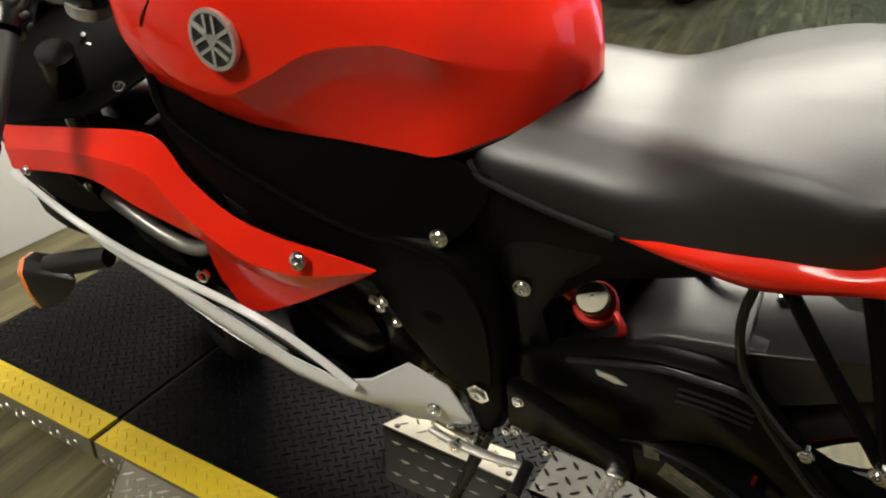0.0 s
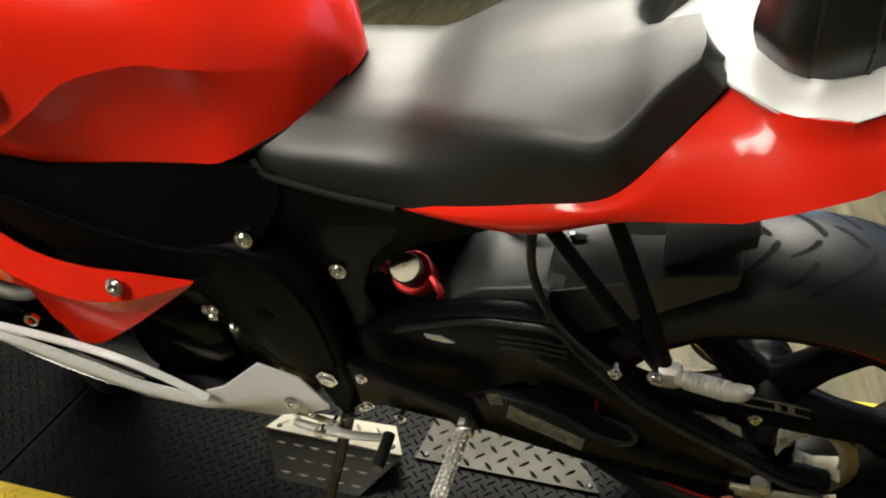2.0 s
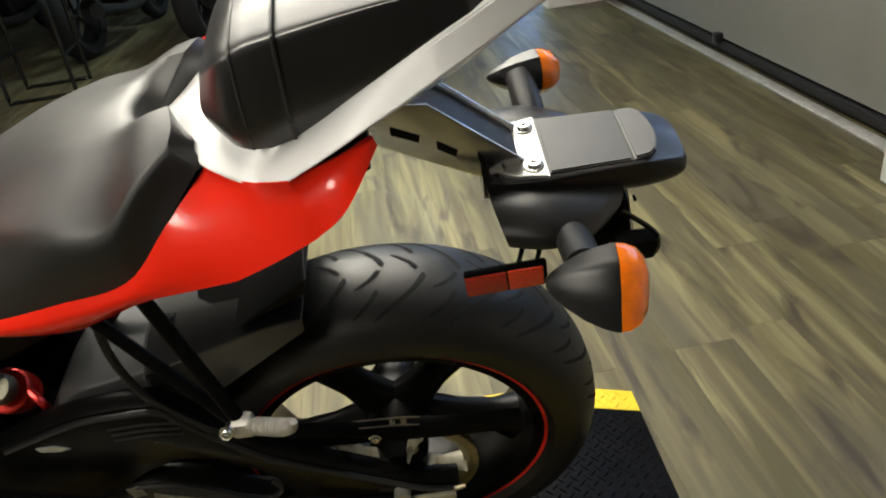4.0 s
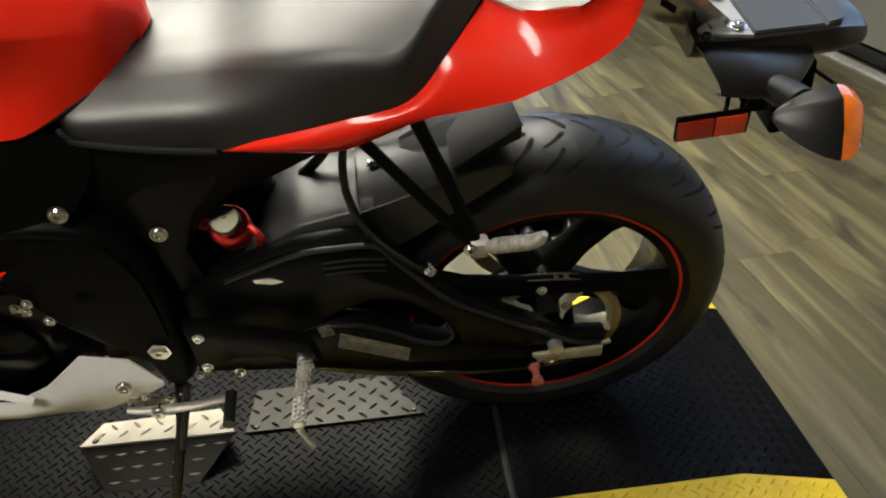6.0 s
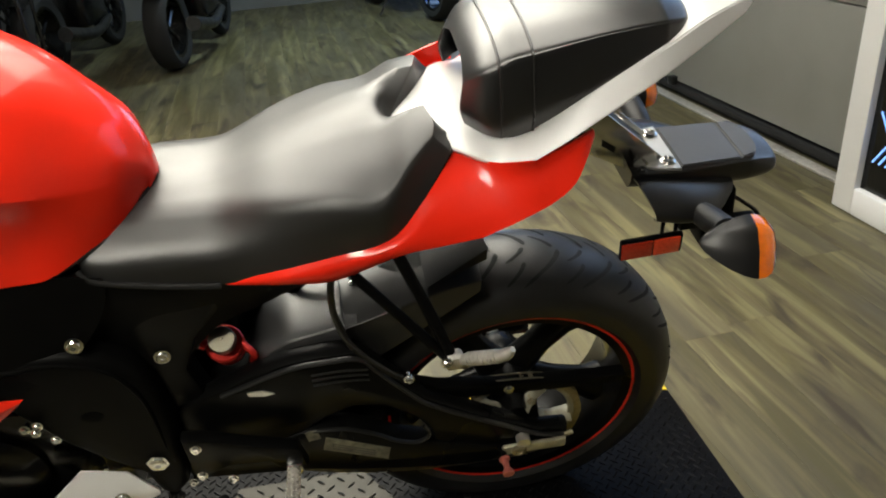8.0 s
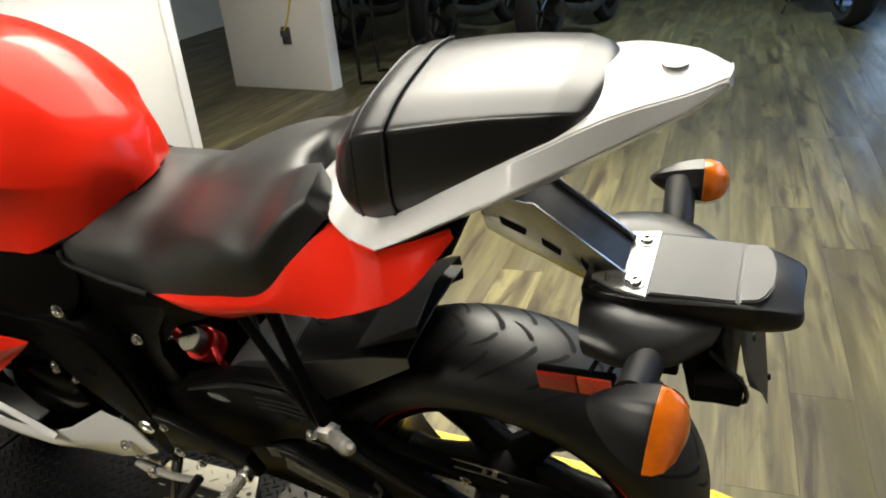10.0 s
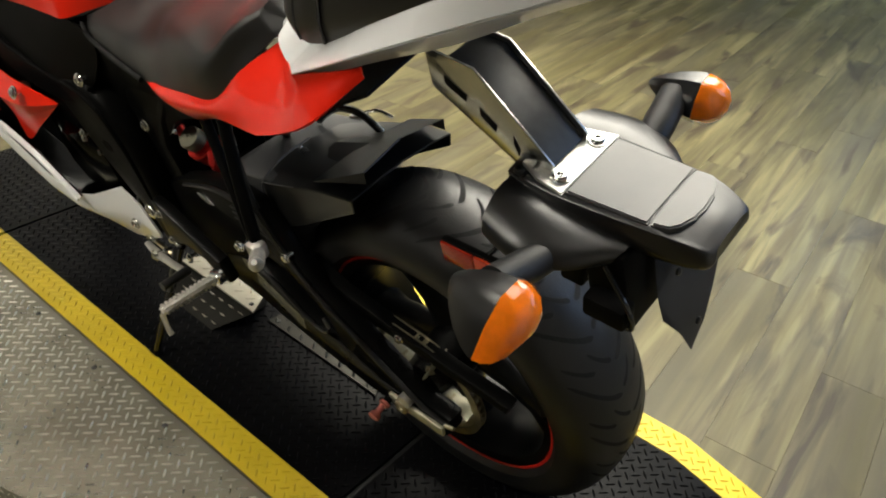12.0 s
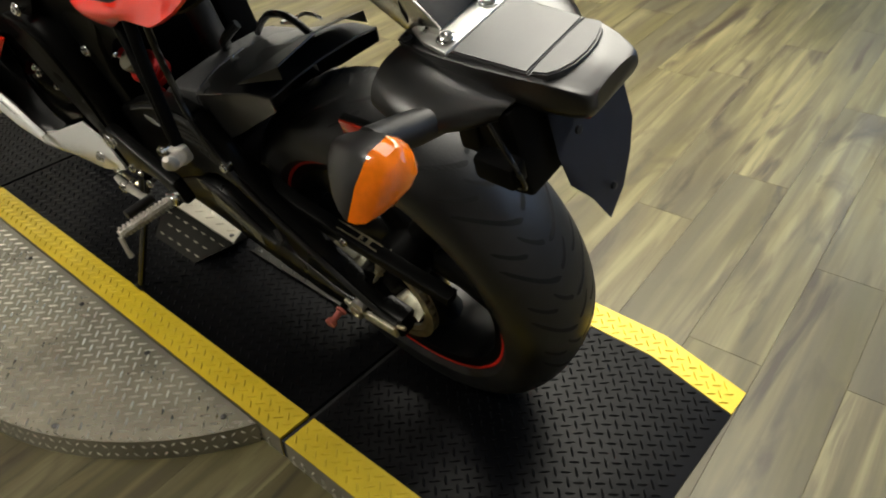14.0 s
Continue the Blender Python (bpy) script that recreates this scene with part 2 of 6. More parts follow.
def prism(poly, y0, y1, bevel=0.0, bm=None, segments=2):
    """A side-view outline of (x, z) points, from y0 to y1."""
    b = bmesh.new()
    lo = [b.verts.new((x, y0, z)) for x, z in poly]
    hi = [b.verts.new((x, y1, z)) for x, z in poly]
    b.faces.new(lo)
    b.faces.new(hi[::-1])
    n = len(poly)
    for i in range(n):
        b.faces.new((lo[i], lo[(i + 1) % n], hi[(i + 1) % n], hi[i]))
    bmesh.ops.recalc_face_normals(b, faces=b.faces)
    if bevel:
        edges = [e for e in b.edges if abs(e.verts[0].co.y - e.verts[1].co.y) < 1e-6]
        bmesh.ops.bevel(b, geom=edges, offset=bevel, segments=segments, affect="EDGES", profile=0.5, clamp_overlap=True)
    return join(bm, b)


def spline(points, per=6):
    """A smooth line through the points."""
    p = [Vector(q) for q in points]
    out = []
    for i in range(len(p) - 1):
        a, b, c, d = p[max(i - 1, 0)], p[i], p[i + 1], p[min(i + 2, len(p) - 1)]
        for k in range(per):
            t = k / per
            out.append(0.5 * (2 * b + (c - a) * t + (2 * a - 5 * b + 4 * c - d) * t * t + (3 * b - a - 3 * c + d) * t ** 3))
    return out + [p[-1]]


def tube(points, radius, sides=12, per=6, bm=None, flat=1.0, smooth=True):
    """A rod along the points; radius a number or one a point."""
    line = spline(points, per) if smooth and len(points) > 2 else [Vector(q) for q in points]
    n = len(line)
    if isinstance(radius, (int, float)):
        rad = [radius] * n
    else:
        m = len(radius) - 1
        rad = []
        for i in range(n):
            u = i / (n - 1) * m
            k = min(int(u), m - 1)
            rad.append(radius[k] + (radius[k + 1] - radius[k]) * (u - k))
    b = bmesh.new()
    rings = []
    up = Vector((0, 0, 1))
    for i, q in enumerate(line):
        d = (line[min(i + 1, n - 1)] - line[max(i - 1, 0)]).normalized()
        side = d.cross(up)
        if side.length < 0.05:
            side = d.cross(Vector((1, 0, 0)))
        side.normalize()
        v = side.cross(d)
        rings.append([b.verts.new(q + rad[i] * (math.cos(a) * side + flat * math.sin(a) * v)) for a in (2 * math.pi * k / sides for k in range(sides))])
    for i in range(n - 1):
        for k in range(sides):
            b.faces.new((rings[i][k], rings[i][(k + 1) % sides], rings[i + 1][(k + 1) % sides], rings[i + 1][k]))
    b.faces.new(rings[0])
    b.faces.new(rings[-1][::-1])
    return join(bm, b)


def lathe(profile, at, axis, steps=24, bm=None, close=False):
    """A turned shape: profile of (along, radius) about an axis through at."""
    axis = Vector(axis).normalized()
    u = axis.orthogonal().normalized()
    v = axis.cross(u)
    b = bmesh.new()
    rings = []
    for a, r in profile:
        rings.append([b.verts.new(Vector(at) + a * axis + r * (math.cos(w) * u + math.sin(w) * v)) for w in (2 * math.pi * k / steps for k in range(steps))])
    pairs = list(zip(rings, rings[1:]))
    if close:
        pairs.append((rings[-1], rings[0]))
    for p, q in pairs:
        for k in range(steps):
            b.faces.new((p[k], p[(k + 1) % steps], q[(k + 1) % steps], q[k]))
    if not close:
        if profile[0][1] > 1e-6:
            b.faces.new(rings[0])
        if profile[-1][1] > 1e-6:
            b.faces.new(rings[-1][::-1])
    bmesh.ops.remove_doubles(b, verts=b.verts, dist=1e-6)
    return join(bm, b)


def broken(points, per, breaks):
    """A smooth line with sharp corners at the points numbered in breaks."""
    cuts = [0] + sorted(k for k in breaks if 0 < k < len(points) - 1) + [len(points) - 1]
    out = []
    for a, b in zip(cuts, cuts[1:]):
        out += spline(points[a:b + 1], per)[:-1]
    return out + [Vector(points[-1])]


def skin(rows, per_u=6, per_v=4, mirror=False, thick=0.0, cap=False, bm=None, crease=(), fold=()):
    """A smooth sheet through rows of points; mirror: each row runs to the middle plane and is continued on the other side."""
    grid = []
    for row in rows:
        row = [Vector(q) for q in row]
        if mirror:
            row = row + [Vector((q.x, -q.y, q.z)) for q in row[-2::-1]]
        marks = set(crease) | ({len(row) - 1 - k for k in crease} if mirror else set())
        grid.append(broken(row, per_v, marks))
    cols = [broken([g[j] for g in grid], per_u, fold) for j in range(len(grid[0]))]
    n, m = len(cols[0]), len(cols)
    b = bmesh.new()
    v = [[b.verts.new(cols[j][i]) for j in range(m)] for i in range(n)]
    faces = []
    for i in range(n - 1):
        for j in range(m - 1):
            faces.append(b.faces.new((v[i][j], v[i][j + 1], v[i + 1][j + 1], v[i + 1][j])))
    if cap:
        for i in range(n - 1):
            b.faces.new((v[i][0], v[i + 1][0], v[i + 1][-1], v[i][-1]))
        b.faces.new([v[0][j] for j in range(m)])
        b.faces.new([v[-1][j] for j in range(m)][::-1])
    bmesh.ops.remove_doubles(b, verts=b.verts, dist=2e-5)
    bmesh.ops.dissolve_degenerate(b, edges=b.edges, dist=1e-6)
    if thick:
        bmesh.ops.recalc_face_normals(b, faces=b.faces)
        bmesh.ops.solidify(b, geom=b.faces[:], thickness=thick)
    return join(bm, b)


def soft_row(points, at, near, far):
    """A cross-section whose corner number at is rounded over the distances near and far along its two flanks."""
    p = [Vector(q) for q in points]
    c = p[at]
    a = c.lerp(p[at - 1], min(0.6, near / (p[at - 1] - c).length))
    b = c.lerp(p[at + 1], min(0.6, far / (p[at + 1] - c).length))
    return p[:at] + [a, c * 0.4 + (a + b) * 0.3, b] + p[at + 1:]


def mirrored(bm):
    """The same shape on the other side of the middle plane."""
    b = bm.copy()
    bmesh.ops.scale(b, vec=(1, -1, 1), verts=b.verts)
    bmesh.ops.reverse_faces(b, faces=b.faces)
    return b


def bolt(parent, at, axis=(0, -1, 0), r=0.008, name="bolt", material=None, hexed=False, washer=True):
    """A screw head with its washer and socket."""
    prof = [(-0.012, r * 0.55), (0, r * 0.55)]
    if washer:
        prof += [(0.0, r * 1.35), (0.0015, r * 1.35), (0.002, r)]
    else:
        prof += [(0.0, r)]
    prof += [(0.005, r), (0.0062, r * 0.82), (0.0062, r * 0.45), (0.003, r * 0.42), (0.003, 0.0)]
    return part(name, lathe(prof, at, axis, 6 if hexed else 16), material or CHROME, parent)


# ---- the room ----
FLOOR = -0.05
ROOM = pose(0, 0, FLOOR, 0, 0, 4.5)  # the hall is turned a little against the platform


def room_box(name, size, at, material, bevel=0.0, label="", kind="structure"):
    ob = finish(name, box(size, (0, 0, 0), bevel), material)
    ob.matrix_world = ROOM @ Matrix.Translation(at)
    if kind == "structure":
        return tagged(ob, label, name.split("_")[0], kind=kind)
    return tagged(ob, label, name.split("_")[-1])


floor = room_box("floor", (8.4, 12.4, 0.1), (-0.9, 1.5, -0.0535), UNDERLAY, label="grey-brown wood-look vinyl plank floor")
room_box("ceiling", (8.4, 12.4, 0.1), (-0.9, 1.5, 3.05), CEIL, label="plain off-white painted ceiling")
room_box("wall_north", (8.4, 0.2, 3.0), (-0.9, 7.8, 1.5), DARKWALL, label="dark painted far wall of the hall")
# out of view; dark so that the black parts mirror nothing bright
room_box("wall_south", (8.4, 0.2, 3.0), (-0.9, -4.8, 1.5), DARKWALL, label="unseen hall wall, made dark to keep reflections off black parts")
room_box("wall_west", (0.2, 12.4, 3.0), (-5.2, 1.5, 1.5), WALL, label="plain white end wall of the hall")
# east side: wall, pier with the track, sectional door, wall
room_box("wall_east", (0.2, 5.9, 3.0), (2.0, -1.75, 1.5), WALL, label="white wall beside the sectional door")
room_box("wall_east", (0.2, 3.44, 3.0), (2.0, 5.99, 1.5), WALL, label="white wall beyond the sectional door")
# pier by the window
room_box("wall_pier", (0.42, 0.16, 3.0), (1.55, 4.42, 1.5), WALL, label="short white return wall beside the garage door")


def sectional_door():
    t = thing("garage_door", "cream painted sectional garage door with a black rubber sill", "garage door", m=ROOM @ pose(1.84, 2.75, 0))
    for k in range(5):
        bm = box((0.045, 3.02, 0.575), (0, 0, 0.07 + 0.29 + k * 0.58), 0.006)
        if k == 3:
            # glazed row
            bm.free()
            bm = box((0.045, 3.02, 0.1), (0, 0, 1.86), 0.006)
            box((0.045, 3.02, 0.1), (0, 0, 2.34), 0.006, bm=bm)
            for j in range(4):
                box((0.045, 0.08, 0.4), (0, -1.47 + j * 0.98, 2.1), 0.006, bm=bm)
        for j in range(3):
            if k == 3:
                part("pane", box((0.006, 0.9, 0.38), (0.005, -0.98 + j * 0.98, 2.1)), BLUE, t, "daylit glass pane")
                continue
        part("door_panel", bm, DOORPAINT, t)
    part("rubber_seal", box((0.06, 3.02, 0.045), (-0.005, 0, 0.035), 0.01), GROOVE, t, "black rubber bottom seal")
    part("sill", box((0.06, 3.02, 0.012), (-0.085, 0, 0.006), 0.003), ALU, t, "worn aluminium threshold strip")
    for y in (-1.56, 1.56):
        bm = box((0.06, 0.05, 2.9), (-0.02, y, 1.45), 0.006)
        box((0.05, 0.02, 2.9), (-0.06, y + 0.02, 1.45), 0.003, bm=bm)
        tr = part("track", bm, DARKMETAL, t, "grey steel guide track")
        part("roller_bracket", box((0.07, 0.09, 0.12), (-0.06, y - math.copysign(0.05, y), 0.2), 0.01), DARKMETAL, tr)
    # latch with its hook on the inside
    bm = tube([(-0.035, 0.02, 0.62), (-0.045, 0.0, 0.57), (-0.05, 0.03, 0.52), (-0.05, 0.0, 0.49), (-0.05, -0.02, 0.41)], [0.01, 0.012, 0.03, 0.028, 0.003], 8, flat=0.6)
    box((0.02, 0.05, 0.05), (-0.032, 0.01, 0.54), 0.005, bm=bm)
    box((0.04, 0.05, 0.05), (-0.04, 0.02, 0.075), 0.008, bm=bm)
    part("latch", bm, DARKMETAL, t, "dark metal door latch")
    return t


sectional_door()


def planks():
    """Loose-laid boards, side by side along the hall."""
    w, gap, key = 0.15, 0.0005, 1.22
    bm = box((w - gap, key - gap, 0.012), (0, 0, 0))
    top = [e for e in bm.edges if all(v.co.z > 0 for v in e.verts)]
    bmesh.ops.bevel(bm, geom=top, offset=0.0004, segments=1, affect="EDGES")
    me = bpy.data.meshes.new("plank")
    bm.to_mesh(me)
    bm.free()
    me.materials.append(PLANK)
    base = [v.co.copy() for v in me.vertices]
    quads = [tuple(p.vertices) for p in me.polygons]
    rng = random.Random(4)
    verts, faces = [], []
    n = 0
    for col in range(-16, 31):
        x = -2.6 + col * w
        if x > 1.85:
            break
        y = -4.6 - rng.random() * 1.1
        while y < 7.6:
            n += 1
            m = pose(x, y + key / 2, -0.006, 0, 0, 180 * (n % 2))
            if -1.75 < x < 1.75 and -1.6 < y + key / 2 < 5.2:
                ob = new("plank", me)
                ob.parent = floor
                ob.matrix_parent_inverse = floor.matrix_world.inverted()
                ob.matrix_world = ROOM @ m
            else:
                k = len(verts)
                verts += [ROOM @ m @ q for q in base]
                faces += [tuple(k + i for i in f) for f in quads]
            y += key
    far = bpy.data.meshes.new("plank_field")
    far.from_pydata(verts, [], faces)
    far.materials.append(PLANKFIELD)
    ob = new("plank_field", far)
    ob.parent = floor
    ob.matrix_parent_inverse = floor.matrix_world.inverted()
    ob["kind"] = "stuff"


# ---- diamond-plate platform ----
def treads(name, inside, material, parent, bounds, z, pitch=0.0182, length=0.0225, width=0.0048, height=0.0026, label=""):
    """Raised diamonds in turned pairs over a plate; z: the height at a place."""
    x0, x1, y0, y1 = bounds
    verts, faces = [], []
    r2 = math.sqrt(0.5)
    i0, i1 = int((x0 + y0) * r2 / pitch) - 2, int((x1 + y1) * r2 / pitch) + 2
    j0, j1 = int((y0 - x1) * r2 / pitch) - 2, int((y1 - x0) * r2 / pitch) + 2
    shape = [(-1, 0, 0), (-0.45, -1, 0), (0.45, -1, 0), (1, 0, 0), (0.45, 1, 0), (-0.45, 1, 0), (-0.5, 0, 1), (0.5, 0, 1)]
    tris = [(0, 1, 6), (1, 2, 7, 6), (2, 3, 7), (3, 4, 7), (4, 5, 6, 7), (5, 0, 6)]
    for i in range(i0, i1):
        for j in range(j0, j1):
            u, v = (i + 0.5) * pitch, (j + 0.5) * pitch
            x, y = (u - v) * r2, (u + v) * r2
            if not inside(x, y):
                continue
            a = radians(45 if (i + j) % 2 else -45)
            c, s = math.cos(a), math.sin(a)
            k = len(verts)
            for u, v, h in shape:
                px, py = x + c * u * length / 2 - s * v * width / 2, y + s * u * length / 2 + c * v * width / 2
                verts.append((px, py, z(px) - 0.0002 + h * height))
            faces += [tuple(k + q for q in f) for f in tris]
    me = bpy.data.meshes.new(name)
    me.from_pydata(verts, [], faces)
    me.materials.append(material)
    ob = new(name, me)
    ob.parent = parent
    ob["kind"] = "stuff"
    if label:
        ob["label"] = label
    return ob


XF0, XF1, XR1, XR0 = -1.95, -1.786, 0.275, 0.447  # front ramp, flat top, rear ramp
YN0, YN1, YF1, YF0 = -0.21, -0.14, 0.373, 0.441  # outer and inner edges of the yellow borders
SEAMS = (-1.387, -0.122)
SKEW = Matrix.Translation((-0.122, -0.21, 0)) @ Matrix.Rotation(radians(0.5), 4, "Z") @ Matrix.Translation((0.122, 0.21, 0))  # the platform lies a little askew


def level(x):
    if x < XF1:
        return FLOOR + 0.004 + (0 - FLOOR - 0.004) * max(0, (x - XF0) / (XF1 - XF0))
    if x > XR1:
        return (FLOOR + 0.004) + (0 - FLOOR - 0.004) * max(0, (XR0 - x) / (XR0 - XR1))
    return 0.0


def wedge(y0, y1, cuts, lift=0.0):
    """A run of plate over the ramps and the flat top between two long edges, and two cross cuts."""
    b = bmesh.new()
    xs = sorted({cuts[0], cuts[1], *[x for x in (XF0, XF1, XR1, XR0) if cuts[0] < x < cuts[1]]})
    top = [(b.verts.new((x, y0, level(x) + lift)), b.verts.new((x, y1, level(x) + lift))) for x in xs]
    low = [(b.verts.new((x, y0, FLOOR)), b.verts.new((x, y1, FLOOR))) for x in xs]
    for i in range(len(xs) - 1):
        b.faces.new((top[i][0], top[i + 1][0], top[i + 1][1], top[i][1]))
        b.faces.new((low[i][0], low[i][1], low[i + 1][1], low[i + 1][0]))
        b.faces.new((low[i][0], low[i + 1][0], top[i + 1][0], top[i][0]))
        b.faces.new((low[i][1], top[i][1], top[i + 1][1], low[i + 1][1]))
    b.faces.new((low[0][0], top[0][0], top[0][1], low[0][1]))
    b.faces.new((low[-1][0], low[-1][1], top[-1][1], top[-1][0]))
    return b


def platform():
    t = thing("display_platform", "low black diamond-plate platform with yellow borders and end ramps", "platform", m=SKEW)
    runs = [(XF0, SEAMS[0] - 0.007), (SEAMS[0] + 0.007, SEAMS[1] - 0.007), (SEAMS[1] + 0.007, XR0)]
    for x in SEAMS:
        # added bar whose black colour supplies the shade inside the gap
        part("seam_strip", box((0.0136, YF0 - YN0 - 0.006, 0.044), (x, (YF0 + YN0) / 2, FLOOR + 0.022), 0.001), RUBBER, t, "black bar put in as the seam gap's shade")
    for r in runs:
        deck = part("deck", wedge(YN1, YF1, r), BLACKPLATE, t, "black painted tread plate")
        treads("deck_tread", lambda x, y, r=r: r[0] + 0.01 < x < r[1] - 0.01 and YN1 + 0.008 < y < YF1 - 0.008, BLACKPLATE, deck, (r[0], r[1], YN1, YF1), level)
        for y0, y1 in ((YN0, YN1), (YF1, YF0)):
            edge = part("border", wedge(y0 + 0.002, y1 - 0.0005, r, 0.0005), YELLOW, t, "yellow painted tread plate border")
            treads("border_tread", lambda x, y, r=r, y0=y0, y1=y1: r[0] + 0.01 < x < r[1] - 0.01 and y0 + 0.008 < y < y1 - 0.008, YELLOW, edge, (r[0], r[1], y0, y1), lambda x: level(x) + 0.0005)
            # bare steel skirt along the outer side
            ys = y0 if y0 == YN0 else y1
            b = bmesh.new()
            xs = [x for x in (r[0], XF1, XR1, r[1]) if r[0] <= x <= r[1]]
            lo = [b.verts.new((x, ys, FLOOR + 0.001)) for x in xs]
            hi = [b.verts.new((x, ys, level(x) - 0.001)) for x in xs]
            for i in range(len(xs) - 1):
                b.faces.new((lo[i], lo[i + 1], hi[i + 1], hi[i]))
            bmesh.ops.translate(b, vec=(0, 0.0012 if ys < 0 else -0.0012, 0), verts=b.verts)
            sk = part("skirt", b, SKIRT, t, "bare steel tread plate skirt")
            verts, faces = [], []
            x, k = r[0] + 0.02, 0
            while x < r[1] - 0.02:
                for row in range(2):
                    z = FLOOR + 0.009 + row * 0.0155
                    if z < level(x) - 0.008:
                        a = 0.8 if (k + row) % 2 else -0.8
                        c, s = math.cos(a) * 0.009, math.sin(a) * 0.009
                        o = len(verts)
                        yy = ys - math.copysign(0.004, 0.12 - ys)
                        verts += [(x - c, ys, z - s), (x + s * 0.3, ys, z - c * 0.3), (x + c, ys, z + s), (x - s * 0.3, ys, z + c * 0.3), (x, yy, z)]
                        faces += [(o, o + 1, o + 4), (o + 1, o + 2, o + 4), (o + 2, o + 3, o + 4), (o + 3, o, o + 4)]
                x += 0.026
                k += 1
            me = bpy.data.meshes.new("skirt_tread")
            me.from_pydata(verts, [], faces)
            me.materials.append(STEELPLATE)
            o2 = new("skirt_tread", me)
            o2.parent, o2["kind"] = sk, "stuff"
    return t


platform()


def half_disc():
    """The round steel step beside the platform."""
    t = thing("round_step", "half-round bare steel diamond-plate step with rivets", "step", m=SKEW)
    cx, cy, r = -0.740, 0.107, 0.638
    a0 = math.asin((YN0 - 0.003 - cy) / r)
    arc = [(cx + r * math.cos(a), cy + r * math.sin(a)) for a in (a0 - k / 40 * (math.pi + 2 * a0) for k in range(41))]
    b = bmesh.new()
    top = [b.verts.new((x, y, -0.001)) for x, y in arc]
    low = [b.verts.new((x, y, FLOOR)) for x, y in arc]
    b.faces.new(top)
    b.faces.new(low[::-1])
    b.faces.new((top[-1], low[-1], low[0], top[0]))
    plate = part("plate", b, DISCPLATE, t)
    b = bmesh.new()
    top = [b.verts.new((x, y, -0.0015)) for x, y in arc]
    low = [b.verts.new((x, y, FLOOR)) for x, y in arc]
    for i in range(len(arc) - 1):
        b.faces.new((top[i], low[i], low[i + 1], top[i + 1]))
    rim = part("rim", b, SKIRT, t, "stamped steel rim")
    treads("plate_tread", lambda x, y: y < YN0 - 0.012 and (x - cx) ** 2 + (y - cy) ** 2 < (r - 0.012) ** 2, GLINTTREAD, plate, (-1.36, -0.12, -0.56, -0.2), lambda x: -0.001, pitch=0.0205, length=0.025, width=0.0052, height=0.003)
    for x, y in ((-0.751, -0.248), (-0.504, -0.24), (-1.005, -0.242), (-0.247, -0.242), (-0.472, -0.45), (-0.99, -0.45), (-0.73, -0.5)):
        part("rivet", lathe([(-0.004, 0.005), (0.001, 0.006), (0.003, 0.003), (0.003, 0)], (x, y, 0), (0, 0, 1), 10), DARKMETAL, t)
    # stamped dashes round the rim
    verts, faces = [], []
    for k in range(76):
        for row in range(3):
            a = a0 - (k + 0.5) / 76 * (math.pi + 2 * a0)
            z = FLOOR + 0.014 + row * 0.022
            sl = 0.8 if (k + row) % 2 else -0.8
            o = len(verts)
            for u, w, h in ((-1, 0, 0), (0, -0.3, 0), (1, 0, 0), (0, 0.3, 0), (0, 0, 1)):
                du = (u * math.cos(sl) - w * math.sin(sl)) * 0.0075
                dz = (u * math.sin(sl) + w * math.cos(sl)) * 0.0075
                rr = r + 0.0025 * h + 0.0003
                verts.append((cx + rr * math.cos(a + du / r), cy + rr * math.sin(a + du / r), z + dz))
            faces += [(o, o + 1, o + 4), (o + 1, o + 2, o + 4), (o + 2, o + 3, o + 4), (o + 3, o, o + 4)]
    me = bpy.data.meshes.new("rim_tread")
    me.from_pydata(verts, [], faces)
    me.materials.append(GLINTTREAD)
    o2 = new("rim_tread", me)
    o2.parent, o2["kind"] = rim, "stuff"
    return t


half_disc()


def wheel_plate(poly, label, metal):
    """A loose piece of bright tread plate on the deck, along the tyre's line."""
    t = thing("wheel_plate", label, "metal plate", "bright plates on the deck", m=Matrix())
    b = bmesh.new()
    top = [b.verts.new((x, y, 0.006)) for x, y in poly]
    low = [b.verts.new((x, y, 0.002)) for x, y in poly]
    b.faces.new(top)
    b.faces.new(low[::-1])
    n = len(poly)
    for i in range(n):
        b.faces.new((top[i], low[i], low[(i + 1) % n], top[(i + 1) % n]))
    p = part("plate", b, metal, t)

    def inside(x, y):
        c = False
        for i in range(n):
            (xa, ya), (xb, yb) = poly[i], poly[i - 1]
            if (ya > y) != (yb > y) and x < (xb - xa) * (y - ya) / (yb - ya) + xa:
                c = not c
        return c

    xs, ys = [q[0] for q in poly], [q[1] for q in poly]
    treads("plate_tread", inside, metal, p, (min(xs), max(xs), min(ys), max(ys)), lambda x: 0.006, pitch=0.03, length=0.026, width=0.008)
    for x, y in (poly[0], poly[1]):
        part("screw", lathe([(-0.004, 0.005), (0.001, 0.006), (0.0025, 0.004), (0.0025, 0)], (x + (0.02 if x == min(xs) else -0.02), y + 0.012, 0.006), (0, 0, 1), 10), DARKMETAL, t)
    return t


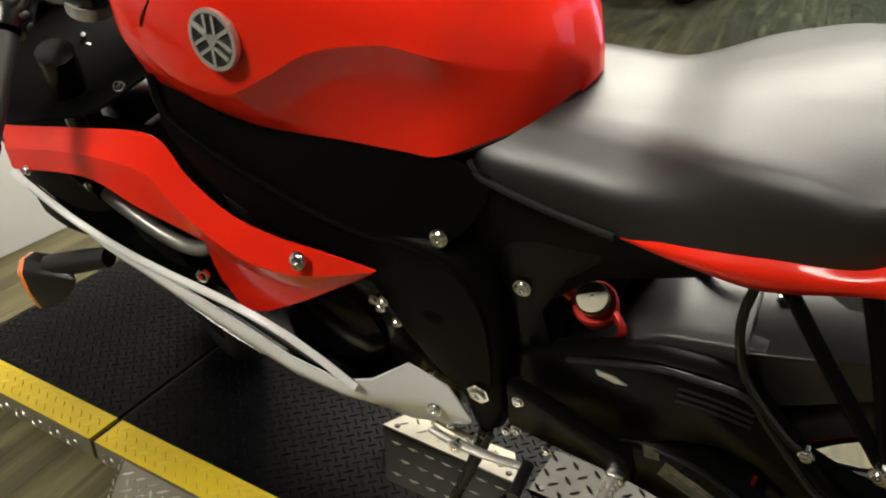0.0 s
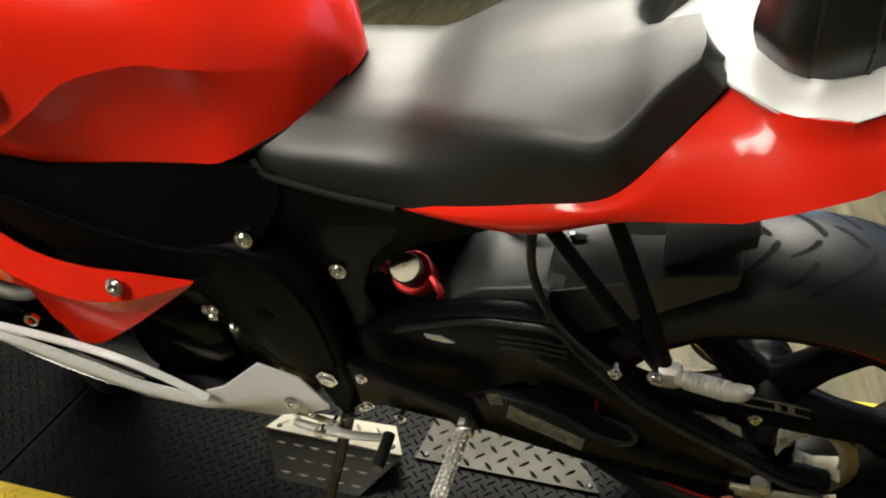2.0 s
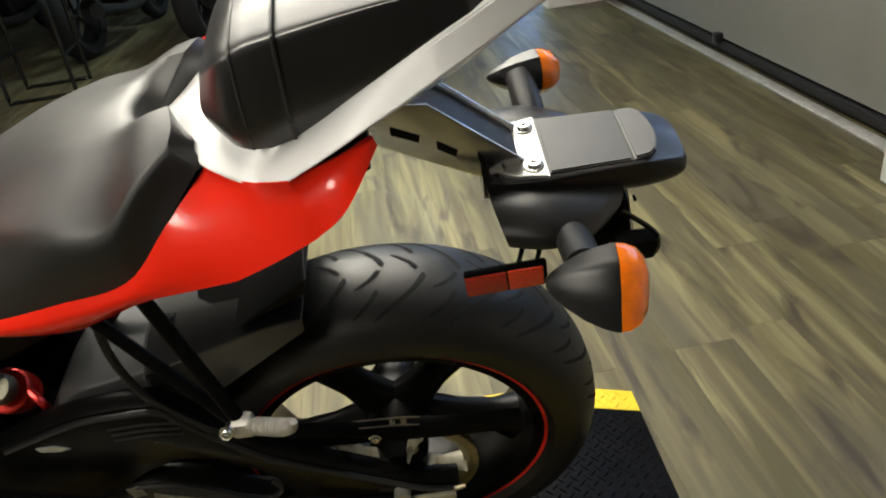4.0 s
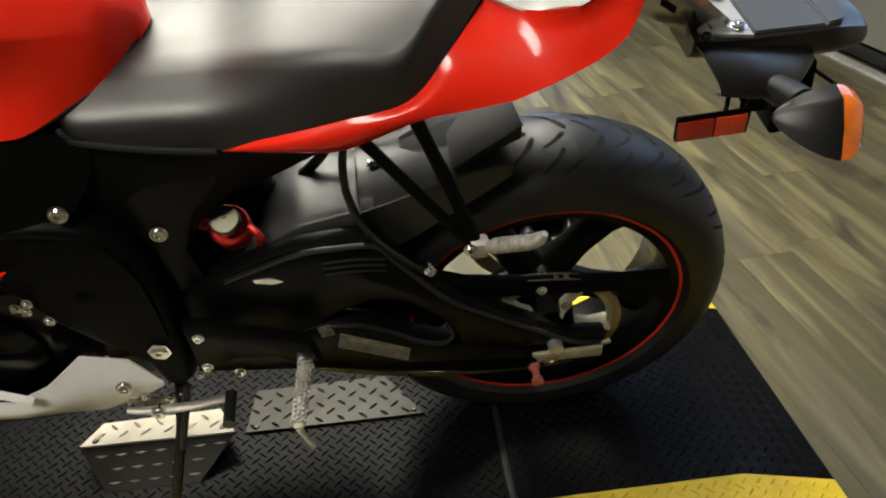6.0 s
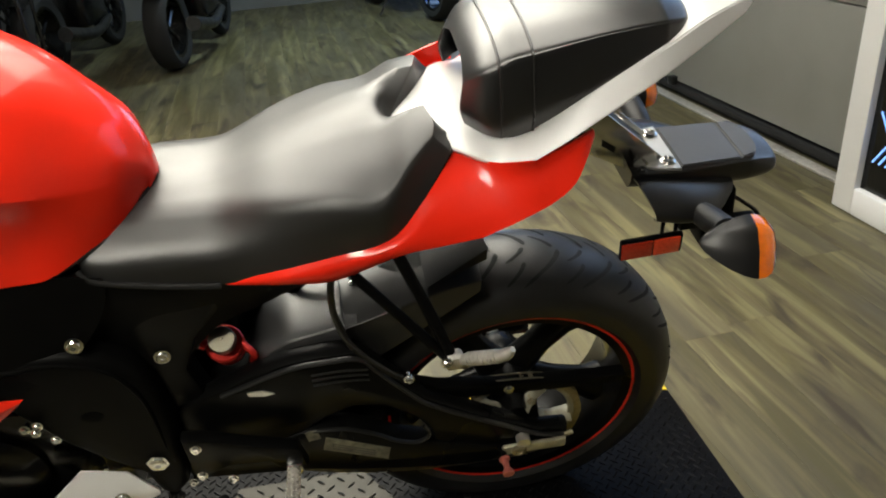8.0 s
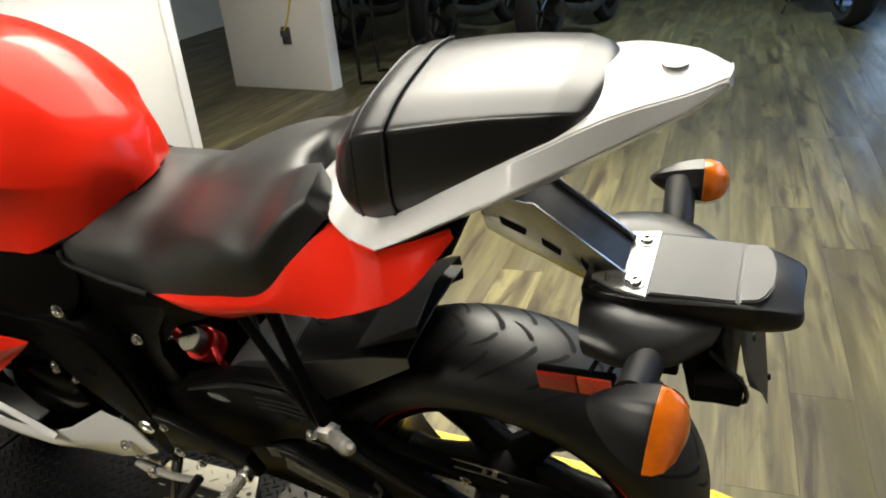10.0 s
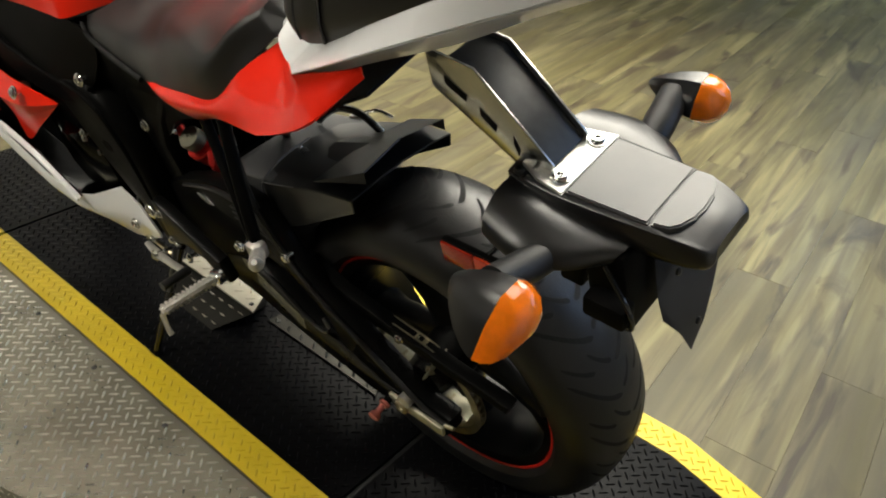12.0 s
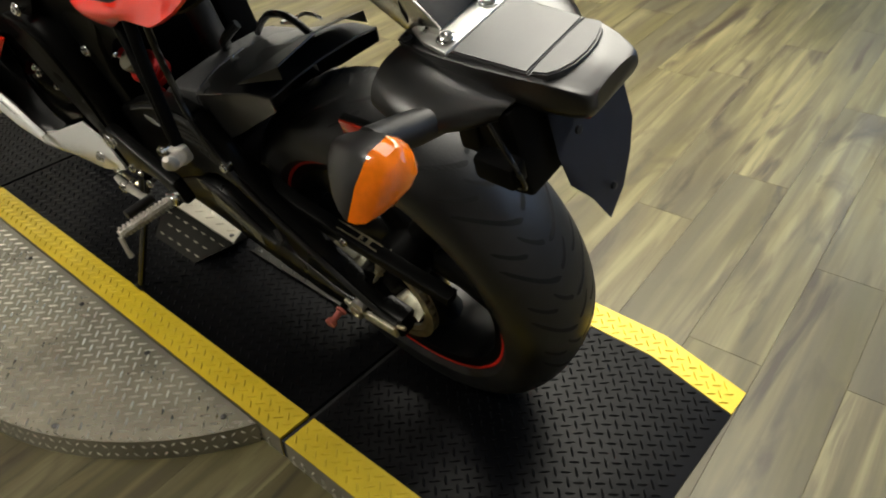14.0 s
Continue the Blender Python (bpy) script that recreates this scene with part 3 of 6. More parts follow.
def raised_plate():
    """A folded piece of tread plate: a level top and a flank, darkened as if shaded, that slopes down to the deck."""
    t = thing("wheel_plate", "raised bare tread plate box on the deck, flank shade in its colour", "metal plate", "bright plates on the deck", m=Matrix())
    h = 0.046
    top = [(-0.902, 0.064), (-0.615, 0.059), (-0.652, 0.125), (-0.874, 0.12)]
    low = [(-0.845, -0.014), (-0.677, -0.014), (-0.66, 0.127), (-0.87, 0.122)]
    # one steel in two tones: lit on top, shade painted on the flank
    for name, quads, metal, label in (("top_plate", [top], STEELPLATE, "bare top in the lighter, lit tone"), ("flank", None, SHADEPLATE, "sloping flank with shade put into its colour")):
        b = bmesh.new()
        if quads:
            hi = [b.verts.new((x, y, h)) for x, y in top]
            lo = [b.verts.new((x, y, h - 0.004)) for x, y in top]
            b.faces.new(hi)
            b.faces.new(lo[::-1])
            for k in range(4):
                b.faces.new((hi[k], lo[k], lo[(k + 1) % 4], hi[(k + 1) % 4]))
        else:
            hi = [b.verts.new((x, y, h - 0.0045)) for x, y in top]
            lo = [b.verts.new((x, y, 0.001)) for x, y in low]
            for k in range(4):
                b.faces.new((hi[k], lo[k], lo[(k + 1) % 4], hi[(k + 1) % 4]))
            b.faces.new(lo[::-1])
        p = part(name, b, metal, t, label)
        if quads:
            treads("plate_tread", lambda x, y: 0.07 < y < 0.118 and -0.87 < x < -0.65, metal, p, (-0.9, -0.61, 0.05, 0.13), lambda x: h, pitch=0.03, length=0.026, width=0.008)
        else:
            verts, faces = [], []
            for row in range(3):
                u = 0.2 + 0.3 * row
                for k in range(7):
                    x = -0.87 + 0.05 * u + (k + 0.5 * (row % 2)) * 0.036
                    if x > -0.635 - 0.045 * u:
                        continue
                    y, z = 0.062 - 0.076 * u, (h - 0.005) * (1 - u) + 0.001 * u
                    o = len(verts)
                    verts += [(x - 0.012, y - 0.0015, z + 0.0015), (x, y - 0.0035, z - 0.002), (x + 0.012, y - 0.0015, z + 0.0015), (x, y - 0.0003, z + 0.0014), (x, y - 0.003, z + 0.0025)]
                    faces += [(o, o + 1, o + 4), (o + 1, o + 2, o + 4), (o + 2, o + 3, o + 4), (o + 3, o, o + 4)]
            me = bpy.data.meshes.new("plate_tread")
            me.from_pydata(verts, [], faces)
            me.materials.append(STEELPLATE)
            o2 = new("plate_tread", me)
            o2.parent, o2["kind"] = p, "stuff"
    for x in (-0.876, -0.64):
        part("screw", lathe([(-0.004, 0.005), (0.001, 0.006), (0.0025, 0.004), (0.0025, 0)], (x, 0.074, h), (0, 0, 1), 10), DARKMETAL, t)
    return t


# ---- the motorcycle: x to its rear, y to its right, z up, rear tyre's foot at the origin ----
LEAN = 15.5
bike = thing("motorcycle", "red and white sport motorcycle leaning on its side stand", "motorcycle", m=pose(-0.039, 0.1694, 0, LEAN, 0, 0))
AX = Vector((0, 0, 0.315))


# rear wheel
wheel = part("rear_wheel", lathe([(-0.07, 0.208), (-0.074, 0.228), (-0.066, 0.229), (-0.058, 0.214), (0, 0.205), (0.058, 0.214), (0.066, 0.229), (0.074, 0.228), (0.07, 0.208), (0.03, 0.196), (-0.03, 0.196)], AX, (0, 1, 0), 72, close=True), WHEELBLACK, bike, "gloss black alloy rim", 30)
tyre_prof = []
for k in range(33):
    a = math.pi * (k / 32)
    y = -0.09 * math.cos(a)
    tyre_prof.append((y, 0.247 + 0.068 * math.sin(a) ** 0.72))
tyre_prof = [(-0.068, 0.224), (-0.078, 0.23), (-0.086, 0.238)] + tyre_prof[1:-1] + [(0.086, 0.238), (0.078, 0.23), (0.068, 0.224)]
tyre = part("tyre", lathe(tyre_prof, AX, (0, 1, 0), 96, close=True), RUBBER, wheel, "wide black sport tyre with curved grooves", 30)


def tyre_at(y, a, lift=0.0):
    """A place on the tread, y across and a round the wheel."""
    s = max(0.0, 1 - (y / 0.09) ** 2) ** 0.5
    r = 0.247 + 0.068 * s ** 0.72 + lift
    return Vector((AX.x + r * math.cos(a), y, AX.z + r * math.sin(a)))


GROOVES = ((0.006, 0.072, 0.0, 0.22, 0.0046), (0.032, 0.068, 0.2, 0.31, 0.0038), (0.0, 0.03, 0.19, 0.29, 0.0042))


def groove(sgn, ya, yb, da, db, wd):
    """One curved groove: a dark strip laid on the tread for its shade."""
    b = bmesh.new()
    prev = None
    for j in range(11):
        u = j / 10
        y, a = sgn * (ya + (yb - ya) * u), da + (db - da) * u ** 1.7
        w = wd * (0.3 if j in (0, 10) else 1.0)
        cur = (b.verts.new(tyre_at(y, a - w / 0.3, 0.0006) - AX), b.verts.new(tyre_at(y, a + w / 0.3, 0.0006) - AX))
        if prev:
            b.faces.new((prev[0], prev[1], cur[1], cur[0]))
        prev = cur
    me = bpy.data.meshes.new("tread_groove")
    b.to_mesh(me)
    b.free()
    me.materials.append(GROOVE)
    return me


for sgn in (-1, 1):
    for shape in GROOVES:
        me = groove(sgn, *shape)
        for k in range(19):
            g = new("tread_groove", me)
            g.parent = tyre
            g.matrix_basis = Matrix.Translation(AX) @ Matrix.Rotation(2 * math.pi * k / 19 + (0.16 if sgn > 0 else 0), 4, "Y")
for s in (-1, 1):
    part("rim_tape", lathe([(s * 0.0748, 0.2235), (s * 0.0762, 0.2255), (s * 0.0762, 0.2285), (s * 0.0748, 0.2295)], AX, (0, 1, 0), 72, close=True), TAPE, wheel, "thin red rim stripe")
hub = lathe([(-0.07, 0.022), (-0.07, 0.04), (-0.05, 0.048), (0.05, 0.048), (0.07, 0.04), (0.07, 0.022)], AX, (0, 1, 0), 24)
part("hub", hub, WHEELBLACK, wheel)
for k in range(5):
    a = 2 * math.pi * k / 5 + 0.908
    d, n = Vector((math.cos(a), 0, math.sin(a))), Vector((-math.sin(a), 0, math.cos(a)))
    part("spoke", tube([AX + d * 0.035, AX + d * 0.1, AX + d * 0.16, AX + d * 0.204], [0.03, 0.023, 0.026, 0.042], 12, 4, flat=1.2), WHEELBLACK, wheel)
# sprocket with its cut-outs, chain side
SP = AX + Vector((0, -0.103, 0))
bm = lathe([(-0.003, 0.095), (-0.003, 0.108), (0.003, 0.108), (0.003, 0.095)], SP, (0, 1, 0), 45, close=True)
for k in range(45):
    a = 2 * math.pi * k / 45
    box((0.007, 0.005, 0.006), SP + Vector((0.111 * math.cos(a), 0, 0.111 * math.sin(a))), rot=Matrix.Rotation(-a, 4, "Y"), bm=bm)
part("sprocket", bm, SPROCKET, wheel, "bare alloy rear sprocket")
for k in range(5):
    a = 2 * math.pi * k / 5 + 1.134
    d = Vector((math.cos(a), 0, math.sin(a)))
    part("sprocket_arm", tube([SP + d * 0.035, SP + d * 0.065, SP + d * 0.099], [0.02, 0.012, 0.02], 10, 5, flat=0.18), SPROCKET, wheel)
    bolt(wheel, SP + d * 0.055 + Vector((0, -0.006, 0)), r=0.007, material=BRASS, hexed=True)
part("carrier", lathe([(-0.01, 0.018), (-0.01, 0.04), (0.035, 0.046), (0.035, 0.018)], SP, (0, 1, 0), 24), GLOSS, wheel)
# brake disc and caliper on the other side
bm = lathe([(-0.0025, 0.08), (-0.0025, 0.11), (0.0025, 0.11), (0.0025, 0.08)], AX + Vector((0, 0.095, 0)), (0, 1, 0), 40, close=True)
part("brake_disc", bm, ALU, wheel)
part("axle", tube([AX + Vector((0, -0.16, 0)), AX + Vector((0, 0.16, 0))], 0.0125, 12), ALU, wheel)
part("brake_caliper", box((0.09, 0.05, 0.05), (-0.1, 0.105, 0.39), 0.012), GLOSS, bike)

# swingarm
arm = bmesh.new()
prism([(-0.60, 0.49), (-0.53, 0.527), (-0.47, 0.555), (-0.42, 0.578), (-0.37, 0.593), (-0.31, 0.6), (-0.265, 0.597), (-0.236, 0.561), (-0.197, 0.505), (-0.161, 0.459), (-0.082, 0.401), (-0.026, 0.362), (0.03, 0.325), (0.085, 0.318), (0.085, 0.288), (0.0, 0.275), (-0.09, 0.282), (-0.15, 0.3), (-0.16, 0.37), (-0.182, 0.412), (-0.233, 0.458), (-0.281, 0.468), (-0.325, 0.45), (-0.38, 0.41), (-0.48, 0.36), (-0.58, 0.38)], -0.145, -0.11, 0.01, arm)
part("swingarm", arm, FRAME, bike, "black cast swingarm with a braced top")
low = bmesh.new()
prism([(-0.56, 0.395), (-0.46, 0.385), (-0.38, 0.425), (-0.33, 0.431), (-0.29, 0.421), (-0.25, 0.397), (-0.219, 0.371), (-0.183, 0.354), (-0.15, 0.345), (-0.06, 0.31), (0.075, 0.30), (0.075, 0.268), (-0.01, 0.255), (-0.1, 0.257), (-0.2, 0.274), (-0.306, 0.299), (-0.37, 0.318), (-0.56, 0.345)], -0.15, -0.112, 0.01, low)
part("swingarm_beam", low, FRAME, bike)
part("swingarm_rib", tube([(-0.47, -0.146, 0.546), (-0.37, -0.148, 0.585), (-0.31, -0.149, 0.592), (-0.262, -0.149, 0.588), (-0.236, -0.149, 0.553), (-0.197, -0.149, 0.497), (-0.161, -0.148, 0.452), (-0.082, -0.148, 0.394), (-0.026, -0.148, 0.356), (0.032, -0.148, 0.318), (0.075, -0.147, 0.308)], 0.005, 8, 5, flat=0.6), HUGGLOSS, bike, "worn black edge rib")
part("swingarm_rib", tube([(-0.35, -0.15, 0.43), (-0.32, -0.152, 0.43), (-0.29, -0.152, 0.422), (-0.25, -0.152, 0.398), (-0.219, -0.152, 0.372), (-0.183, -0.151, 0.357), (-0.163, -0.15, 0.374), (-0.172, -0.147, 0.395)], 0.0042, 8, 5, flat=0.6), HUGGLOSS, bike)
for dz in (0.0, 0.012, 0.024):
    part("casting_line", tube([(-0.335, -0.146, 0.562 - dz), (-0.29, -0.1465, 0.564 - dz), (-0.25, -0.146, 0.558 - dz)], 0.0018, 6, 4), HUGGLOSS, bike)
right = bmesh.new()
prism([(-0.60, 0.48), (-0.42, 0.54), (-0.28, 0.50), (-0.1, 0.38), (0.08, 0.34), (0.08, 0.285), (-0.1, 0.29), (-0.3, 0.38), (-0.58, 0.38)], 0.11, 0.145, 0.008, right)
part("swingarm", right, FRAME, bike)
part("swingarm_cross", box((0.14, 0.24, 0.12), (-0.43, 0, 0.46), 0.02), FRAME, bike)
# long chain guard bar above the chain
part("chain_guard", prism([(-0.21, 0.485), (-0.14, 0.452), (-0.05, 0.436), (0.1, 0.418), (0.185, 0.413), (0.178, 0.392), (0.06, 0.398), (-0.1, 0.414), (-0.2, 0.45)], -0.118, -0.094, 0.004), BLACK, bike, "matte black plastic chain guard")
bolt(bike, (-0.022, -0.119, 0.422), r=0.0065)
# adjuster block and its bolt at the axle end
adjb = part("chain_adjuster", box((0.115, 0.008, 0.024), (0.02, -0.154, 0.295), 0.003), SPROCKET, bike, "dull zinc chain adjuster plate")
part("axle_nut", lathe([(0, 0.0135), (0.004, 0.0135), (0.0055, 0.011), (0.0055, 0.007), (0.002, 0.006), (0.002, 0)], (-0.008, -0.158, 0.295), (0, -1, 0), 24), BRASS, adjb)
part("adjuster_bolt", tube([(0.07, -0.148, 0.303), (0.092, -0.146, 0.307)], 0.004, 8), BRASS, adjb)
bm = lathe([(0, 0.010), (0.004, 0.010), (0.006, 0.006), (0.02, 0.0055), (0.024, 0.0095), (0.031, 0.0105), (0.033, 0.006), (0.033, 0)], (-0.037, -0.168, 0.292), (0.05, -1, -0.08), 16)
part("spool_boss", tube([(-0.037, -0.14, 0.293), (-0.037, -0.17, 0.292)], 0.007, 10), FRAME, bike)
part("stand_spool", bm, SPOOL, bike, "faded red paddock stand spool")


def chain():
    """Roller chain over the sprocket and along both runs."""
    path = []
    for k in range(34):
        u = k / 33
        path.append(Vector((-0.56 + 0.56 * u, -0.103, 0.46 - (0.46 - 0.426) * u)))
    for k in range(1, 18):
        a = math.pi / 2 - k / 18 * math.pi
        path.append(AX + Vector((0.111 * math.cos(a), -0.103, 0.111 * math.sin(a))))
    for k in range(34):
        u = k / 33
        path.append(Vector((-0.56 * u, -0.103, 0.204 + 0.154 * u - 0.05 * math.sin(math.pi * u))))
    b = bmesh.new()
    for p, q in zip(path, path[1:]):
        d = q - p
        rot = Matrix.Rotation(-math.atan2(d.z, d.x), 4, "Y")
        for y in (-0.006, 0.006):
            box((d.length * 1.05, 0.002, 0.013), (p + q) / 2 + Vector((0, y, 0)), rot=rot, bm=b)
        box((0.008, 0.012, 0.008), p, bm=b)
    return b


part("chain", chain(), BRASS, bike, "dull zinc drive chain", 20)

# hugger: fender over the front of the rear tyre
HUG = [[(-0.44, -0.096, 0.45), (-0.445, -0.1, 0.478), (-0.442, -0.085, 0.497), (-0.442, 0, 0.503)],
       [(-0.42, -0.1, 0.5), (-0.424, -0.104, 0.53), (-0.42, -0.09, 0.547), (-0.42, 0, 0.553)],
       [(-0.375, -0.103, 0.54), (-0.377, -0.106, 0.57), (-0.375, -0.092, 0.584), (-0.375, 0, 0.589)],
       [(-0.33, -0.104, 0.558), (-0.33, -0.106, 0.585), (-0.328, -0.092, 0.597), (-0.328, 0, 0.603)],
       [(-0.26, -0.104, 0.575), (-0.26, -0.106, 0.6), (-0.258, -0.092, 0.612), (-0.258, 0, 0.618)]]
# greyer than the rear half: the lamps' sheen is in the colour
hugger = part("hugger", skin(HUG, 7, 5, True, 0.003), SATIN, bike, "satin black plastic rear hugger, lamp sheen put into its grey", 50)


def folded(rows, thick, bevel):
    """A sheet with straight folds, the same on both sides of the middle plane."""
    b = bmesh.new()
    full = [[Vector(q) for q in r] + [Vector((q[0], -q[1], q[2])) for q in r[-2::-1]] for r in rows]
    v = [[b.verts.new(q) for q in r] for r in full]
    for i in range(len(v) - 1):
        for j in range(len(v[0]) - 1):
            b.faces.new((v[i][j], v[i][j + 1], v[i + 1][j + 1], v[i + 1][j]))
    bmesh.ops.recalc_face_normals(b, faces=b.faces)
    bmesh.ops.solidify(b, geom=b.faces[:], thickness=thick)
    edges = [e for e in b.edges if len(e.link_faces) == 2 and e.calc_face_angle(0) > 0.3]
    bmesh.ops.bevel(b, geom=edges, offset=bevel, segments=2, affect="EDGES", clamp_overlap=True)
    return b


# rear half: creased top, flat cheeks
part("rear_section", folded([[(-0.278, -0.114, 0.505), (-0.276, -0.106, 0.6), (-0.278, -0.06, 0.618), (-0.28, 0, 0.622)],
                             [(-0.2, -0.11, 0.55), (-0.2, -0.107, 0.627), (-0.2, -0.06, 0.641), (-0.2, 0, 0.645)],
                             [(-0.125, -0.106, 0.6), (-0.125, -0.106, 0.652), (-0.125, -0.06, 0.662), (-0.125, 0, 0.666)],
                             [(-0.07, -0.102, 0.636), (-0.068, -0.103, 0.66), (-0.066, -0.06, 0.667), (-0.066, 0, 0.67)]], 0.003, 0.0012), HUGGLOSS, hugger, "", 30)
# stepped fins across its back
for (xa, xb, za, zb, wa, wb, h) in ((-0.215, -0.118, 0.642, 0.676, 0.05, 0.04, 0.009), (-0.15, -0.056, 0.664, 0.71, 0.1, 0.08, 0.02)):
    b = bmesh.new()
    v = [b.verts.new(p) for p in ((xa, -wa, za - 0.008), (xa, 0, za), (xa, wa, za - 0.008), (xb, wb, zb - 0.008), (xb - 0.008, 0, zb), (xb, -wb, zb - 0.008), (xb, wb, zb - h - 0.008), (xb, -wb, zb - h - 0.008))]
    for f in ((0, 1, 4, 5), (1, 2, 3, 4), (0, 5, 7), (2, 6, 3)):
        b.faces.new([v[k] for k in f])
    bmesh.ops.solidify(b, geom=b.faces[:], thickness=0.002)
    bmesh.ops.bevel(b, geom=[e for e in b.edges if e.calc_length() > 0.02 and e.calc_face_angle(0) > 0.6], offset=0.0007, segments=1, affect="EDGES", clamp_overlap=True)
    fin = part("fin", b, HUGGLOSS, hugger, "", 20)
    # thin grey strip painted in as the glint on the fin's rear edge
    part("lip", tube([(xb + 0.001, -wb, zb - 0.007), (xb - 0.003, -wb * 0.5, zb - 0.003), (xb - 0.0068, -0.002, zb + 0.0008)], 0.0013, 6), SATIN, fin, "moulded lip, its glint put in as grey")
# two more strips whose grey imitates light on the cheek edge and seam
part("edge_lip", tube([(-0.276, -0.1075, 0.601), (-0.236, -0.108, 0.6145), (-0.19, -0.1082, 0.631)], 0.0014, 6), SATIN, hugger, "moulded edge, its glint put in as grey")
part("seam", tube([(-0.279, -0.1075, 0.57), (-0.277, -0.1075, 0.601), (-0.279, -0.06, 0.6195), (-0.281, 0, 0.6235)], 0.0014, 6), SATIN, hugger, "moulded seam, its glint put in as grey")
sl0 = box((0.022, 0.011, 0.0012), (0, 0, 0), 0.0005, rot=Matrix.Rotation(radians(-20), 4, "Z"))
bmesh.ops.transform(sl0, matrix=Matrix.Translation((-0.252, -0.035, 0.6305)) @ Matrix.Rotation(radians(-15), 4, "Y") @ Matrix.Rotation(radians(3), 4, "X"), verts=sl0.verts)
part("slot", sl0, GROOVE, hugger, "dark slot in the plastic")
bolt(hugger, (-0.258, -0.034, 0.629), (-0.2, 0, 1), 0.0028, washer=False)
for o in [hugger] + hugger.children_recursive:
    for v in o.data.vertices:
        v.co.z -= 0.1 * v.co.y
# brake hose round the hugger
part("brake_hose", tube([(-0.275, -0.118, 0.765), (-0.287, -0.122, 0.71), (-0.286, -0.128, 0.655), (-0.265, -0.14, 0.6), (-0.215, -0.15, 0.545), (-0.19, -0.152, 0.53)], 0.0055, 8), GLOSS, bike, "black hose along the hugger")
bolt(bike, (-0.191, -0.16, 0.54), r=0.0065)
# hoses and clips in front of the rear tyre, far side
for pts, r, m in (([(-0.33, 0.06, 0.6), (-0.29, 0.055, 0.635), (-0.245, 0.05, 0.662), (-0.2, 0.05, 0.667), (-0.165, 0.055, 0.64)], 0.006, GLOSS),
                  ([(-0.36, 0.01, 0.59), (-0.335, 0.0, 0.62), (-0.315, 0.01, 0.64), (-0.305, 0.02, 0.648)], 0.008, DARKMETAL),
                  ([(-0.24, 0.075, 0.635), (-0.2, 0.08, 0.655), (-0.17, 0.085, 0.65)], 0.003, CHROME)):
    part("cable", tube(pts, r, 8), m, bike, "black hose" if m is GLOSS else "metal brake pipe")
part("clip", box((0.03, 0.012, 0.006), (-0.225, 0.06, 0.647), 0.002, rot=Matrix.Rotation(radians(-15), 4, "Y")), CHROME, bike)

# shock with red spring and reservoir
RS = Vector((-0.454, -0.106, 0.622))
ax = Vector((0.03, -0.5, 0.86)).normalized()
res = part("shock_reservoir", lathe([(-0.012, 0), (-0.012, 0.0185), (-0.006, 0.02), (0.008, 0.02), (0.0105, 0.0185), (0.0105, 0.003), (0.009, 0.002), (0.009, 0)], RS, ax, 32), TURNED, bike, "turned aluminium shock reservoir cap")
part("reservoir_body", lathe([(-0.06, 0), (-0.06, 0.02), (-0.0122, 0.0175), (-0.0122, 0)], RS, ax, 24), REDMETAL, res, "red anodised reservoir body")
part("reservoir_clamp", lathe([(-0.03, 0.0185), (-0.031, 0.026), (-0.028, 0.0285), (-0.02, 0.0285), (-0.017, 0.026), (-0.018, 0.0185)], RS, ax, 32, close=True), REDMETAL, res, "red anodised clamp ring", 30)
part("reservoir_collar", lathe([(-0.056, 0.02), (-0.056, 0.0265), (-0.044, 0.0275), (-0.04, 0.02)], RS, ax, 28, close=True), REDMETAL, res, "red anodised collar", 30)
part("clamp_arm", tube([RS + ax * -0.024 + Vector((0.026, -0.004, 0)), RS + Vector((0.04, -0.004, -0.034)), RS + Vector((0.034, 0.004, -0.056))], 0.0055, 8), REDMETAL, res, "red clamp arm")
part("hose_fitting", tube([RS + Vector((-0.024, 0, -0.006)), RS + Vector((-0.044, 0.006, 0.004))], 0.0085, 10), REDMETAL, res, "red anodised hose fitting")
bolt(res, RS + Vector((-0.036, -0.008, 0.006)), (0, -0.5, 0.86), 0.0045)
# two added boxes keep pale floor from showing through the dark gaps
part("battery_tray", box((0.12, 0.16, 0.3), (-0.55, 0.02, 0.62), 0.015), DULL, bike, "dark filler box added to close the view under the seat")
part("shock_guard", box((0.07, 0.06, 0.24), (-0.475, 0.1, 0.53), 0.01), DULL, bike, "dark filler box added behind the shock")
coil = []
for k in range(97):
    a = 2 * math.pi * k / 16
    coil.append((-0.425 + 0.033 * math.cos(a), 0.03 + 0.033 * math.sin(a), 0.36 + 0.15 * k / 96))
part("shock_spring", tube(coil, 0.0065, 8, smooth=False), REDMETAL, bike, "red coil spring of the shock", 60)
part("shock_body", tube([(-0.425, 0.03, 0.38), (-0.43, 0.03, 0.7)], 0.023, 14), DARKMETAL, bike)

# frame, engine
fr = bmesh.new()
prism([(-1.06, 0.83), (-0.98, 0.79), (-0.84, 0.74), (-0.70, 0.70), (-0.62, 0.62), (-0.60, 0.40), (-0.55, 0.38), (-0.50, 0.42), (-0.49, 0.52), (-0.505, 0.60), (-0.48, 0.66), (-0.42, 0.73), (-0.27, 0.77), (-0.40, 0.79), (-0.60, 0.81), (-0.85, 0.83), (-1.0, 0.87)], -0.135, -0.085, 0.012, fr)
part("frame_spar", fr, FRAME, bike, "black painted twin-spar frame")
fr = bmesh.new()
